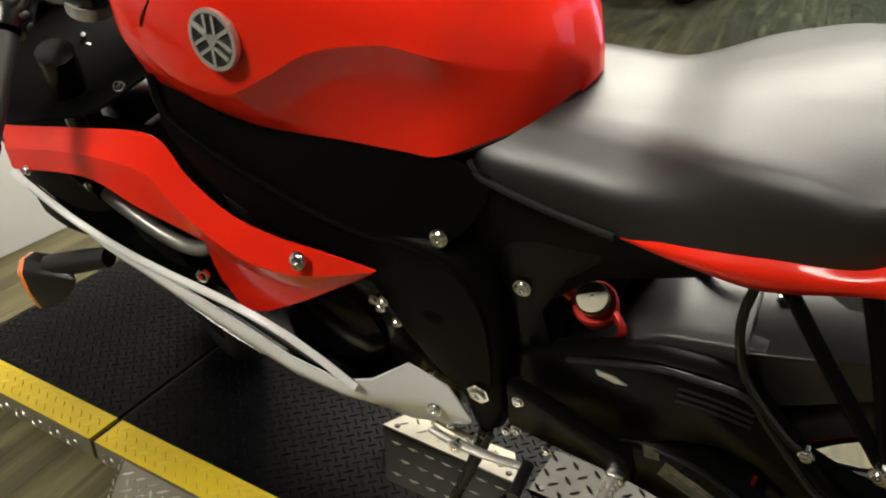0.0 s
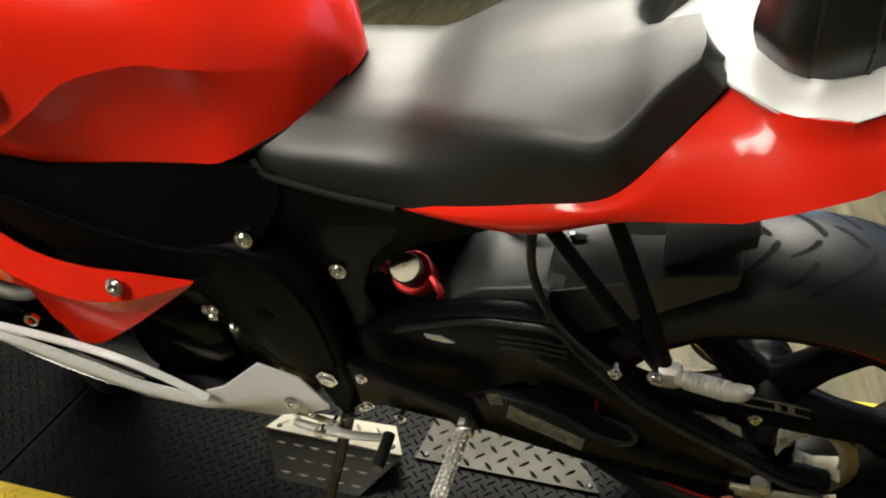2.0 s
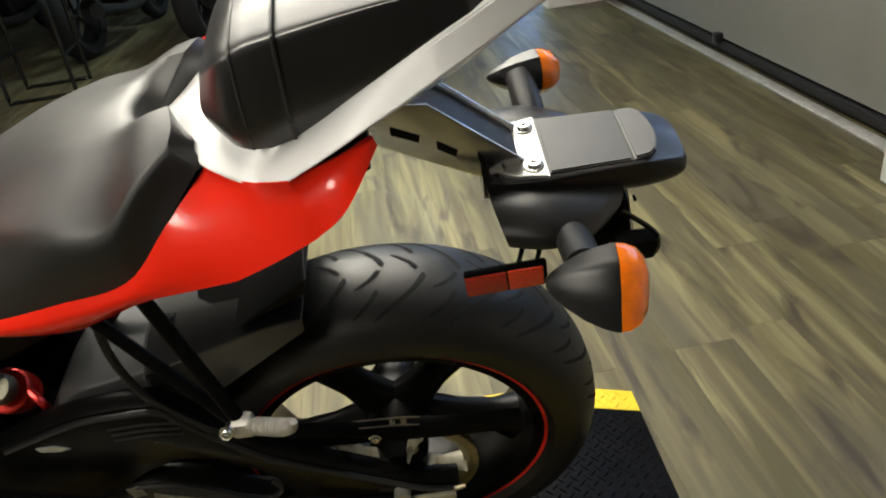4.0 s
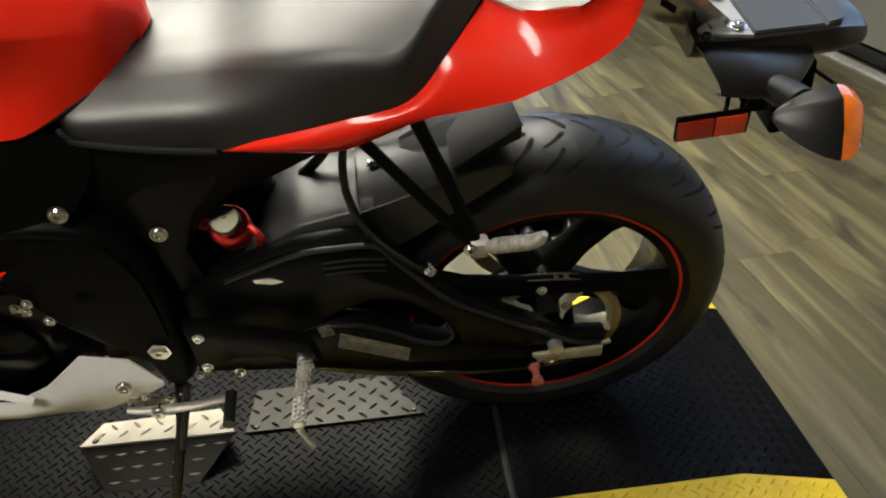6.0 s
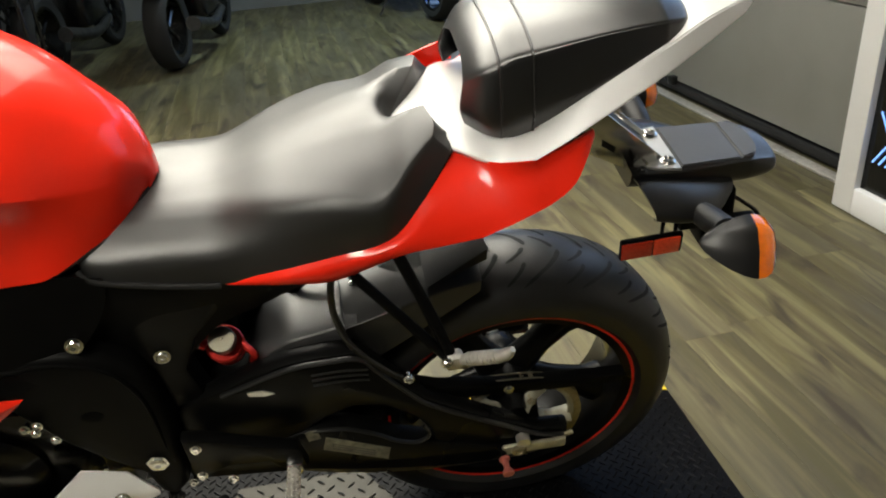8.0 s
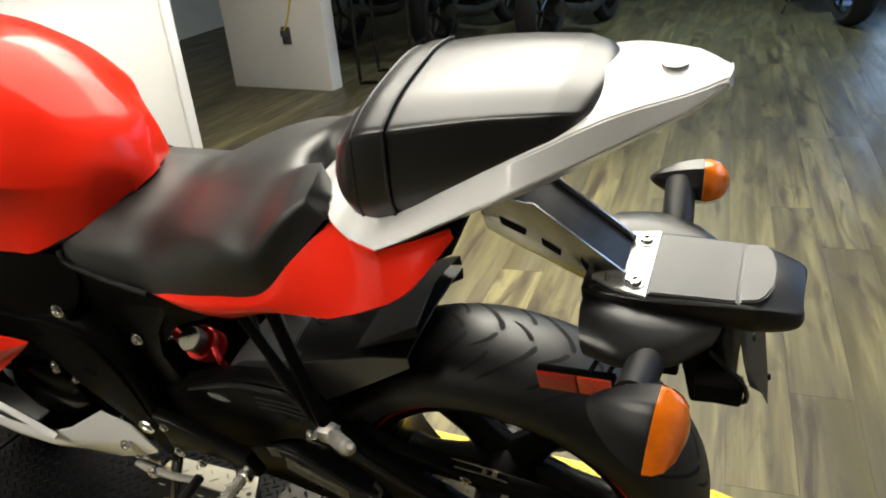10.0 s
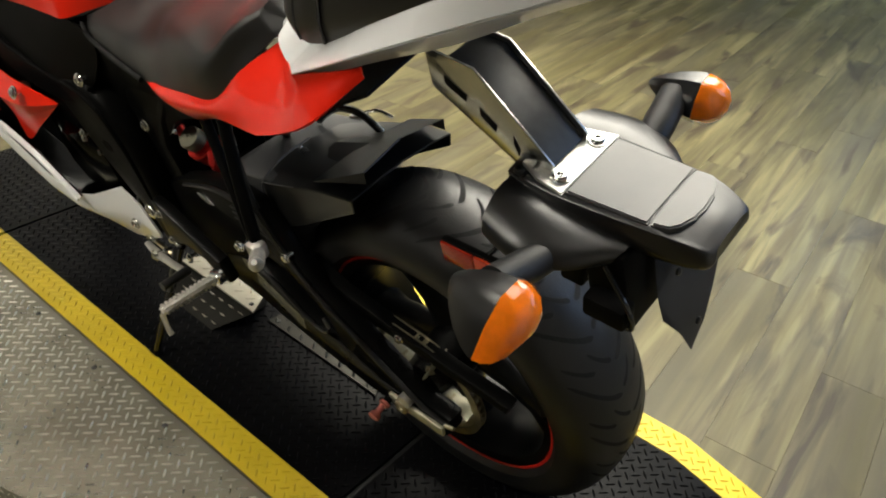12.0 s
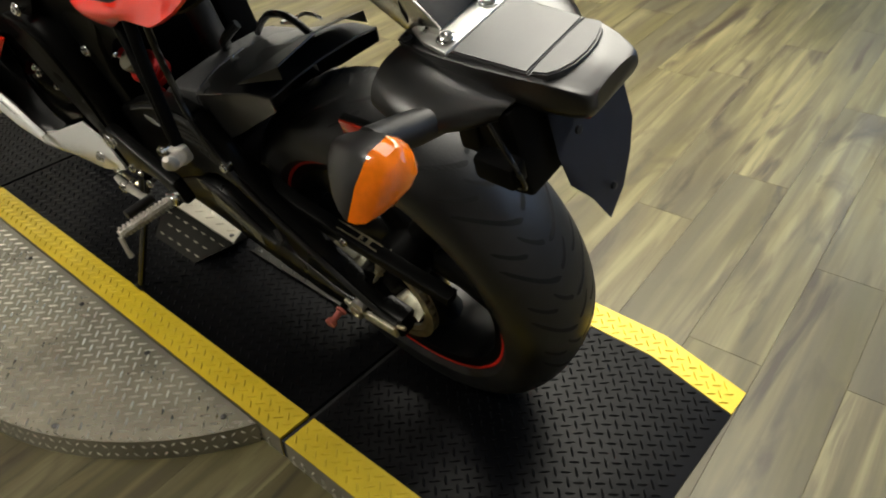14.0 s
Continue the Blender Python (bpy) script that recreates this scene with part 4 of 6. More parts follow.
prism([(-1.06, 0.83), (-0.84, 0.74), (-0.70, 0.70), (-0.62, 0.40), (-0.52, 0.42), (-0.53, 0.60), (-0.54, 0.7), (-0.5, 0.78), (-0.60, 0.81), (-1.0, 0.87)], 0.085, 0.135, 0.012, fr)
part("frame_spar", fr, FRAME, bike)
part("crankcase", box((0.34, 0.30, 0.26), (-0.80, 0, 0.44), 0.04), GLOSS, bike, "black engine crankcase")
part("cylinder_block", box((0.26, 0.28, 0.28), (-0.98, 0, 0.56), 0.04), GLOSS, bike)
part("gearbox", box((0.22, 0.22, 0.14), (-0.62, 0, 0.42), 0.03), GLOSS, bike)
# added block that blacks out the gap above the swingarm beam
part("shock_linkage", box((0.34, 0.17, 0.1), (-0.36, 0.0, 0.38), 0.03), GLOSS, bike)
part("exhaust_chamber", box((0.4, 0.2, 0.12), (-0.52, 0.02, 0.29), 0.05), DARKMETAL, bike, "dark exhaust chamber under the frame")
part("clutch_cover", lathe([(0, 0.085), (0.02, 0.085), (0.035, 0.07), (0.042, 0.03), (0.042, 0)], (-0.83, -0.14, 0.46), (0, -1, 0), 32), GLOSS, bike)
part("sprocket_cover", lathe([(0, 0.07), (0.02, 0.07), (0.03, 0.055), (0.03, 0)], (-0.68, -0.12, 0.46), (0, -1, 0), 28), GLOSS, bike)
# long matte cover over the spar
cover = [[(-1.005, -0.163, 0.86), (-1.0, -0.176, 0.835), (-0.995, -0.188, 0.81), (-0.988, -0.192, 0.785)],
         [(-0.93, -0.163, 0.835), (-0.94, -0.178, 0.80), (-0.945, -0.19, 0.765), (-0.945, -0.192, 0.72)],
         [(-0.85, -0.16, 0.815), (-0.85, -0.176, 0.77), (-0.85, -0.188, 0.72), (-0.855, -0.192, 0.675)],
         [(-0.74, -0.152, 0.82), (-0.74, -0.166, 0.77), (-0.75, -0.178, 0.715), (-0.75, -0.186, 0.655)],
         [(-0.63, -0.146, 0.818), (-0.64, -0.156, 0.765), (-0.66, -0.168, 0.715), (-0.68, -0.178, 0.66)],
         [(-0.56, -0.142, 0.80), (-0.57, -0.146, 0.76), (-0.60, -0.156, 0.715), (-0.63, -0.16, 0.69)]]
part("frame_cover", skin(cover, 6, 5, False, 0.004), BLACK, bike, "matte black panel under the tank", 50)
part("frame_cover", mirrored(skin(cover, 6, 5, False, 0.004)), BLACK, bike, "matte black panel under the tank", 50)
plate = [[(-0.60, -0.138, 0.805), (-0.61, -0.142, 0.76), (-0.625, -0.145, 0.71), (-0.64, -0.15, 0.67)],
         [(-0.50, -0.14, 0.79), (-0.51, -0.138, 0.74), (-0.52, -0.13, 0.68), (-0.525, -0.128, 0.61)],
         [(-0.42, -0.145, 0.782), (-0.43, -0.138, 0.74), (-0.44, -0.128, 0.7), (-0.45, -0.12, 0.668)],
         [(-0.33, -0.14, 0.775), (-0.34, -0.136, 0.75), (-0.36, -0.128, 0.725), (-0.38, -0.12, 0.70)],
         [(-0.26, -0.135, 0.77), (-0.265, -0.133, 0.764), (-0.27, -0.13, 0.758), (-0.28, -0.125, 0.75)]]
part("cover_ridge", tube([(-1.0, -0.174, 0.86), (-0.985, -0.187, 0.815), (-0.94, -0.19, 0.785), (-0.89, -0.189, 0.76), (-0.8, -0.184, 0.72), (-0.72, -0.177, 0.694), (-0.66, -0.169, 0.69)], 0.006, 8, flat=0.8), BLACK, bike)
part("seat_side_cover", skin(plate, 5, 4, False, 0.004), BLACK, bike, "", 50)
# lower arm of the frame: a thick plate that curves down to the pivot
armp = [(-0.76, 0.672), (-0.72, 0.7), (-0.685, 0.709), (-0.64, 0.707), (-0.595, 0.694), (-0.562, 0.66), (-0.546, 0.608), (-0.541, 0.53), (-0.545, 0.43), (-0.556, 0.37), (-0.578, 0.346), (-0.603, 0.362), (-0.614, 0.42), (-0.655, 0.465), (-0.695, 0.52), (-0.725, 0.58), (-0.75, 0.63)]
low = bmesh.new()
prism(armp, -0.178, -0.12, 0.02, low, 4)
part("frame_lower_arm", low, BLACK, bike, "matte black lower frame casting")
part("casting_ridge", tube([(-0.72, -0.17, 0.69), (-0.68, -0.174, 0.697), (-0.635, -0.176, 0.693), (-0.59, -0.177, 0.67), (-0.566, -0.178, 0.62), (-0.56, -0.178, 0.56), (-0.562, -0.178, 0.48)], [0.002, 0.006, 0.006, 0.006, 0.006, 0.005, 0.002], 8, flat=0.5), BLACK, bike)
# flat dark disc that takes the place of a hole's shade
part("blind_hole", prism([(-0.637 + 0.015 * math.cos(k * math.pi / 8), 0.581 + 0.011 * math.sin(k * math.pi / 8)) for k in range(16)], -0.1788, -0.174), DULL, bike, "dark patch for the shaded hole in the casting")
bolt(bike, (-0.616, -0.172, 0.721), (0.1, -1, 0.3), 0.0085)
bolt(bike, (-0.53, -0.14, 0.643), (0.1, -1, 0.2), 0.0085)
bolt(bike, (-0.581, -0.183, 0.456), (0, -1, 0.1), 0.0125, "pivot_nut", CHROME, True)
for p in ((-0.702, -0.173, 0.537), (-0.708, -0.183, 0.586), (-0.716, -0.182, 0.57), (-0.735, -0.17, 0.565), (-0.77, -0.16, 0.5)):
    bolt(bike, p, (0, -1, 0.2), 0.0055)

# fuel tank
TANK = [[(-1.045, -0.12, 0.915), (-1.05, -0.13, 0.93), (-1.05, -0.135, 0.95), (-1.05, -0.125, 0.98), (-1.05, -0.09, 1.0), (-1.05, -0.05, 1.02), (-1.05, 0, 1.03)],
        [(-1.02, -0.165, 0.862), (-1.02, -0.171, 0.885), (-1.02, -0.176, 0.91), (-1.02, -0.172, 0.95), (-1.02, -0.145, 1.0), (-1.02, -0.08, 1.04), (-1.02, 0, 1.05)],
        [(-0.95, -0.166, 0.829), (-0.95, -0.174, 0.842), (-0.95, -0.182, 0.858), (-0.95, -0.191, 0.885), (-0.95, -0.176, 1.0), (-0.95, -0.09, 1.065), (-0.95, 0, 1.075)],
        [(-0.86, -0.165, 0.8135), (-0.86, -0.178, 0.832), (-0.86, -0.187, 0.85), (-0.86, -0.198, 0.874), (-0.86, -0.184, 1.005), (-0.86, -0.095, 1.078), (-0.86, 0, 1.09)],
        [(-0.79, -0.161, 0.814), (-0.79, -0.17, 0.842), (-0.79, -0.18, 0.874), (-0.79, -0.194, 0.906), (-0.79, -0.175, 1.01), (-0.79, -0.092, 1.077), (-0.79, 0, 1.09)],
        [(-0.73, -0.157, 0.8165), (-0.73, -0.161, 0.855), (-0.73, -0.169, 0.9), (-0.73, -0.184, 0.94), (-0.73, -0.16, 1.008), (-0.73, -0.085, 1.068), (-0.73, 0, 1.085)],
        [(-0.66, -0.152, 0.8165), (-0.66, -0.148, 0.862), (-0.66, -0.153, 0.908), (-0.66, -0.165, 0.95), (-0.66, -0.14, 0.996), (-0.66, -0.073, 1.047), (-0.66, 0, 1.062)],
        [(-0.617, -0.149, 0.8185), (-0.615, -0.137, 0.864), (-0.615, -0.139, 0.9), (-0.615, -0.149, 0.937), (-0.612, -0.122, 0.973), (-0.61, -0.065, 1.02), (-0.61, 0, 1.034)],
        [(-0.575, -0.122, 0.829), (-0.575, -0.12, 0.862), (-0.575, -0.119, 0.89), (-0.574, -0.117, 0.915), (-0.572, -0.096, 0.95), (-0.57, -0.053, 0.988), (-0.57, 0, 0.999)],
        [(-0.532, -0.085, 0.841), (-0.531, -0.085, 0.862), (-0.53, -0.084, 0.88), (-0.528, -0.08, 0.898), (-0.524, -0.065, 0.921), (-0.522, -0.035, 0.938), (-0.52, 0, 0.943)],
        [(-0.507, -0.035, 0.852), (-0.506, -0.036, 0.86), (-0.505, -0.036, 0.868), (-0.503, -0.034, 0.876), (-0.5, -0.026, 0.886), (-0.499, -0.014, 0.891), (-0.498, 0, 0.892)],
        [(-0.503, -0.03, 0.851), (-0.502, -0.03, 0.852), (-0.501, -0.03, 0.853), (-0.499, -0.027, 0.855), (-0.496, -0.02, 0.857), (-0.494, -0.012, 0.858), (-0.493, 0, 0.858)]]
tank = part("fuel_tank", skin(TANK, 8, 6, True, 0.003, crease=(3,)), RED, bike, "glossy red fuel tank with sculpted knee recesses", 28)
part("tank_gasket", tube([(-0.612, -0.142, 0.817), (-0.578, -0.122, 0.826), (-0.535, -0.086, 0.838), (-0.509, -0.04, 0.85), (-0.499, 0, 0.853), (-0.509, 0.04, 0.85), (-0.535, 0.086, 0.838), (-0.578, 0.122, 0.826)], 0.0032, 8), GROOVE, tank, "thin black rubber edge")


def badge():
    """Round badge: a ring with six bars on a dark disc, set on the tank's flank."""
    n = Vector((-0.03, -0.98, 0.19)).normalized()
    m = Matrix.Translation((-0.84, -0.1985, 0.944)) @ n.to_track_quat("Z", "Y").to_matrix().to_4x4()
    disc = lathe([(-0.004, 0.030), (0.002, 0.030), (0.002, 0)], (0, 0, 0), (0, 0, 1), 40)
    bmesh.ops.transform(disc, matrix=m, verts=disc.verts)
    d = part("badge", disc, DARKMETAL, tank, "round silver and black badge")
    ring = lathe([(-0.004, 0.0275), (-0.004, 0.033), (0.0032, 0.0325), (0.0032, 0.028)], (0, 0, 0), (0, 0, 1), 40, close=True)
    bmesh.ops.transform(ring, matrix=m, verts=ring.verts)
    part("ring", ring, SILVER, d)
    for k in range(3):
        # a stem with two prongs across the disc, three times
        a = 2 * math.pi / 3 * k + math.pi / 2
        bar = box((0.03, 0.0042, 0.0022), (-0.013, 0, 0.003))
        for w in (-0.0058, 0.0058):
            box((0.021, 0.0036, 0.0022), (0.0155, w, 0.003), bm=bar)
        box((0.0036, 0.0152, 0.0022), (0.004, 0, 0.003), bm=bar)
        bmesh.ops.transform(bar, matrix=m @ Matrix.Rotation(a, 4, "Z"), verts=bar.verts)
        part("bar", bar, SILVER, d)


badge()
part("tank_seam", tube([(-0.978, -0.1795, 0.916), (-0.955, -0.189, 0.945), (-0.93, -0.1885, 0.97)], 0.0011, 6), GROOVE, tank, "thin dark seam")
# filler cap and the maker's sticker on top
cap = part("filler_cap", lathe([(-0.02, 0.055), (0.004, 0.055), (0.008, 0.05), (0.008, 0.03), (0.012, 0.028), (0.012, 0)], (-0.80, 0, 1.09), (0.05, 0, 1), 36), DARKMETAL, tank, "dark filler cap")
for k in range(6):
    a = math.pi / 3 * k
    bolt(cap, (-0.80 + 0.042 * math.cos(a), 0.042 * math.sin(a), 1.097), (0.05, 0, 1), 0.0045, washer=False)

# seats
SEAT = [[(-0.592, -0.12, 0.815), (-0.593, -0.112, 0.827), (-0.582, -0.085, 0.84), (-0.57, -0.06, 0.845), (-0.557, -0.03, 0.85), (-0.55, 0, 0.851)],
        [(-0.568, -0.14, 0.797), (-0.57, -0.127, 0.82), (-0.555, -0.085, 0.845), (-0.547, -0.058, 0.849), (-0.54, -0.03, 0.851), (-0.535, 0, 0.852)],
        [(-0.49, -0.147, 0.783), (-0.491, -0.131, 0.817), (-0.489, -0.084, 0.847), (-0.487, -0.055, 0.85), (-0.486, -0.03, 0.852), (-0.485, 0, 0.853)],
        [(-0.42, -0.152, 0.776), (-0.42, -0.136, 0.815), (-0.42, -0.088, 0.848), (-0.42, -0.058, 0.852), (-0.42, -0.03, 0.854), (-0.42, 0, 0.855)],
        [(-0.34, -0.163, 0.793), (-0.34, -0.149, 0.828), (-0.3378, -0.125, 0.8701), (-0.34, -0.078, 0.8775), (-0.34, -0.038, 0.883), (-0.34, 0, 0.885)],
        [(-0.265, -0.168, 0.81), (-0.265, -0.162, 0.843), (-0.2643, -0.148, 0.8813), (-0.265, -0.097, 0.896), (-0.265, -0.047, 0.907), (-0.265, 0, 0.911)],
        [(-0.2, -0.167, 0.824), (-0.202, -0.165, 0.848), (-0.2076, -0.158, 0.8791), (-0.206, -0.108, 0.906), (-0.203, -0.054, 0.922), (-0.2, 0, 0.925)],
        [(-0.155, -0.147, 0.868), (-0.158, -0.139, 0.886), (-0.167, -0.134, 0.9142), (-0.164, -0.094, 0.93), (-0.164, -0.054, 0.94), (-0.184, 0, 0.902)],
        [(-0.112, -0.111, 0.909), (-0.119, -0.11, 0.918), (-0.1337, -0.108, 0.9333), (-0.13, -0.086, 0.942), (-0.137, -0.052, 0.946), (-0.178, 0, 0.893)],
        [(-0.106, -0.1, 0.905), (-0.108, -0.099, 0.911), (-0.114, -0.094, 0.919), (-0.115, -0.08, 0.923), (-0.132, -0.05, 0.914), (-0.175, 0, 0.884)]]
ROUND = (0.01, 0.015, 0.016, 0.016, 0.016, 0.016, 0.014, 0.01, 0.006, 0.004)
SEAT = [soft_row(r, 2, d, d) for r, d in zip(SEAT, ROUND)]
part("rider_seat", skin(SEAT, 7, 4, True, 0.004, crease=(6,), fold=(8,)), VINYL, bike, "black vinyl rider seat with a dished top", 50)
part("seat_welt", tube([(-0.588, -0.134, 0.812), (-0.58, -0.14, 0.803), (-0.56, -0.144, 0.795), (-0.49, -0.15, 0.783), (-0.42, -0.155, 0.776)], 0.004, 8), GROOVE, bike)
PIL = [[(-0.09, -0.082, 0.931), (-0.096, -0.085, 0.955), (-0.09, -0.074, 0.988), (-0.086, -0.04, 0.998), (-0.086, 0, 1.0)],
       [(-0.064, -0.114, 0.929), (-0.07, -0.116, 0.955), (-0.068, -0.097, 1.009), (-0.064, -0.05, 1.02), (-0.064, 0, 1.022)],
       [(-0.035, -0.117, 0.928), (-0.036, -0.118, 0.958), (-0.035, -0.099, 1.022), (-0.034, -0.05, 1.033), (-0.034, 0, 1.035)],
       [(0.03, -0.113, 0.944), (0.03, -0.114, 0.972), (0.03, -0.097, 1.033), (0.03, -0.05, 1.043), (0.03, 0, 1.045)],
       [(0.1, -0.103, 0.979), (0.1, -0.104, 0.996), (0.1, -0.09, 1.04), (0.1, -0.048, 1.049), (0.1, 0, 1.051)],
       [(0.158, -0.092, 1.008), (0.159, -0.092, 1.017), (0.16, -0.082, 1.042), (0.162, -0.045, 1.05), (0.163, 0, 1.052)],
       [(0.172, -0.085, 1.013), (0.177, -0.083, 1.02), (0.184, -0.072, 1.038), (0.19, -0.042, 1.044), (0.193, 0, 1.046)],
       [(0.188, -0.068, 1.02), (0.193, -0.066, 1.025), (0.197, -0.058, 1.034), (0.201, -0.035, 1.038), (0.204, 0, 1.04)]]
SOFT = (0.008, 0.01, 0.01, 0.008, 0.006, 0.005, 0.004, 0.003)


def pad_section(x, out=0.0):
    """The pad's cross-section at x, moved outwards."""
    k = min(max(j for j in range(len(PIL) - 1) if PIL[j][2][0] <= x or j == 0), len(PIL) - 2)
    u = (x - PIL[k][2][0]) / (PIL[k + 1][2][0] - PIL[k][2][0])
    row = [Vector(a).lerp(Vector(b), u) for a, b in zip(PIL[k], PIL[k + 1])]
    row = [Vector((x, q.y - out * (0.9 if j < 3 else 0.2 * (j == 3)), q.z + out * (0 if j < 2 else 1))) for j, q in enumerate(row)]
    return soft_row(row, 2, 0.01, 0.014)


pil = part("pillion_seat", skin([soft_row(r, 2, d, d * 1.4) for r, d in zip(PIL, SOFT)], 7, 4, True, 0.003, fold=(5,)), VINYL2, bike, "black vinyl pillion pad with a strap", 55)
part("strap", skin([pad_section(x, 0.0035) for x in (-0.05, -0.036, -0.022, -0.012)], 3, 4, True, 0.003), VINYL2, pil, "black vinyl passenger strap", 50)
for x in (-0.051, -0.011):
    row = pad_section(x, 0.0035)
    part("piping", tube(row + [(q[0], -q[1], q[2]) for q in row[-2::-1]], 0.0018, 8, 4), VINYL, pil)

# tail: white upper cowl, red side panels
TAIL = [[(-0.19, -0.001, 0.885), (-0.19, -0.004, 0.888), (-0.19, -0.006, 0.885), (-0.19, -0.004, 0.882), (-0.19, 0, 0.880)],
        [(-0.15, -0.001, 0.912), (-0.15, -0.03, 0.91), (-0.148, -0.05, 0.90), (-0.148, -0.045, 0.89), (-0.15, 0, 0.885)],
        [(-0.11, 0, 0.935), (-0.108, -0.07, 0.93), (-0.105, -0.112, 0.912), (-0.105, -0.1, 0.9), (-0.11, 0, 0.89)],
        [(-0.06, 0, 0.935), (-0.06, -0.1, 0.918), (-0.065, -0.136, 0.904), (-0.065, -0.13, 0.893), (-0.06, 0, 0.89)],
        [(-0.036, 0, 0.937), (-0.036, -0.11, 0.925), (-0.04, -0.151, 0.913), (-0.036, -0.135, 0.899), (-0.036, 0, 0.893)],
        [(-0.012, 0, 0.943), (-0.012, -0.115, 0.933), (-0.018, -0.166, 0.922), (-0.012, -0.138, 0.906), (-0.012, 0, 0.897)],
        [(0.018, 0, 0.96), (0.018, -0.1145, 0.949), (0.018, -0.158, 0.936), (0.018, -0.1255, 0.915), (0.018, 0, 0.907)],
        [(0.06, 0, 0.985), (0.06, -0.113, 0.972), (0.06, -0.146, 0.953), (0.06, -0.11, 0.93), (0.06, 0, 0.92)],
        [(0.14, 0, 1.025), (0.14, -0.102, 1.01), (0.14, -0.121, 0.985), (0.14, -0.085, 0.958), (0.14, 0, 0.95)],
        [(0.21, 0, 1.051), (0.21, -0.076, 1.036), (0.21, -0.09, 1.01), (0.21, -0.06, 0.99), (0.21, 0, 0.985)],
        [(0.275, 0, 1.05), (0.275, -0.044, 1.044), (0.275, -0.054, 1.03), (0.275, -0.038, 1.018), (0.275, 0, 1.012)],
        [(0.291, 0, 1.0485), (0.291, -0.03, 1.044), (0.291, -0.037, 1.034), (0.291, -0.024, 1.025), (0.291, 0, 1.02)],
        [(0.309, 0, 1.0455), (0.308, -0.012, 1.0435), (0.308, -0.016, 1.039), (0.308, -0.01, 1.033), (0.309, 0, 1.031)]]


def tail_mesh():
    rows = [[Vector(q) for q in r] for r in TAIL]
    full = [r + [Vector((q.x, -q.y, q.z)) for q in r[-2:0:-1]] for r in rows]
    cols = [broken([f[j] for f in full], 6, (5, 10, 11)) for j in range(len(full[0]))]
    b = bmesh.new()
    n, m = len(cols[0]), len(cols)
    v = [[b.verts.new(cols[j][i]) for j in range(m)] for i in range(n)]
    for i in range(n - 1):
        for j in range(m):
            b.faces.new((v[i][j], v[i][(j + 1) % m], v[i + 1][(j + 1) % m], v[i + 1][j]))
    b.faces.new(v[0])
    b.faces.new(v[-1][::-1])
    bmesh.ops.remove_doubles(b, verts=b.verts, dist=2e-5)
    edges = [e for e in b.edges if len(e.link_faces) == 2 and e.calc_face_angle(0) > 0.35]
    bmesh.ops.bevel(b, geom=edges, offset=0.003, segments=2, affect="EDGES", clamp_overlap=True)
    return b


tail = part("tail_cowl", tail_mesh(), WHITE, bike, "white painted tail cowl", 40)
tb = part("tail_badge", lathe([(0, 0.013), (0.0012, 0.0125), (0.0012, 0)], (0.258, 0, 1.0527), (0.02, 0, 1), 20), SILVER, tail, "small round silver badge")
for k in range(3):
    a = math.pi / 3 * k
    part("bar", box((0.019, 0.003, 0.0008), (0.258, 0, 1.0542), rot=Matrix.Rotation(a, 4, "Z")), ALU, tb)
REDP = [[(-0.415, -0.149, 0.7765), (-0.415, -0.151, 0.775), (-0.415, -0.151, 0.773), (-0.415, -0.149, 0.772)],
        [(-0.34, -0.163, 0.797), (-0.34, -0.172, 0.789), (-0.34, -0.17, 0.778), (-0.34, -0.161, 0.769)],
        [(-0.275, -0.168, 0.812), (-0.275, -0.178, 0.8), (-0.275, -0.176, 0.784), (-0.275, -0.167, 0.77)],
        [(-0.2, -0.167, 0.828), (-0.197, -0.177, 0.823), (-0.195, -0.18, 0.816), (-0.192, -0.178, 0.808)],
        [(-0.15, -0.146, 0.873), (-0.146, -0.163, 0.857), (-0.141, -0.177, 0.838), (-0.136, -0.184, 0.821)],
        [(-0.106, -0.1, 0.906), (-0.1, -0.14, 0.885), (-0.093, -0.173, 0.856), (-0.087, -0.191, 0.833)],
        [(-0.064, -0.135, 0.905), (-0.06, -0.15, 0.89), (-0.052, -0.173, 0.87), (-0.044, -0.192, 0.852)],
        [(-0.02, -0.164, 0.92), (-0.016, -0.164, 0.908), (-0.01, -0.178, 0.892), (-0.003, -0.192, 0.873)],
        [(0.028, -0.152, 0.931), (0.028, -0.155, 0.923), (0.029, -0.168, 0.911), (0.03, -0.182, 0.896)],
        [(0.06, -0.138, 0.938), (0.061, -0.138, 0.935), (0.062, -0.138, 0.931), (0.063, -0.137, 0.927)]]
part("tail_side_panel", skin(REDP, 6, 5, False, 0.004, fold=(5, 7)), RED, bike, "glossy red tail side panel", 24)
part("tail_side_panel", mirrored(skin(REDP, 6, 5, False, 0.004)), RED, bike, "glossy red tail side panel", 55)
part("tail_panel_lip", skin([[(-0.15, 0.14, 0.88), (-0.15, 0.135, 0.912)], [(-0.105, 0.126, 0.905), (-0.105, 0.122, 0.938)], [(-0.07, 0.142, 0.905), (-0.07, 0.13, 0.945)]], 5, 3, False, 0.003), RED, bike)
part("undertail", skin([[(-0.25, -0.13, 0.775), (-0.25, 0, 0.80)], [(-0.1, -0.14, 0.82), (-0.1, 0, 0.85)], [(0.05, -0.13, 0.90), (0.05, 0, 0.91)]], 5, 4, True, 0.004), BLACK, bike, "black plastic undertray")

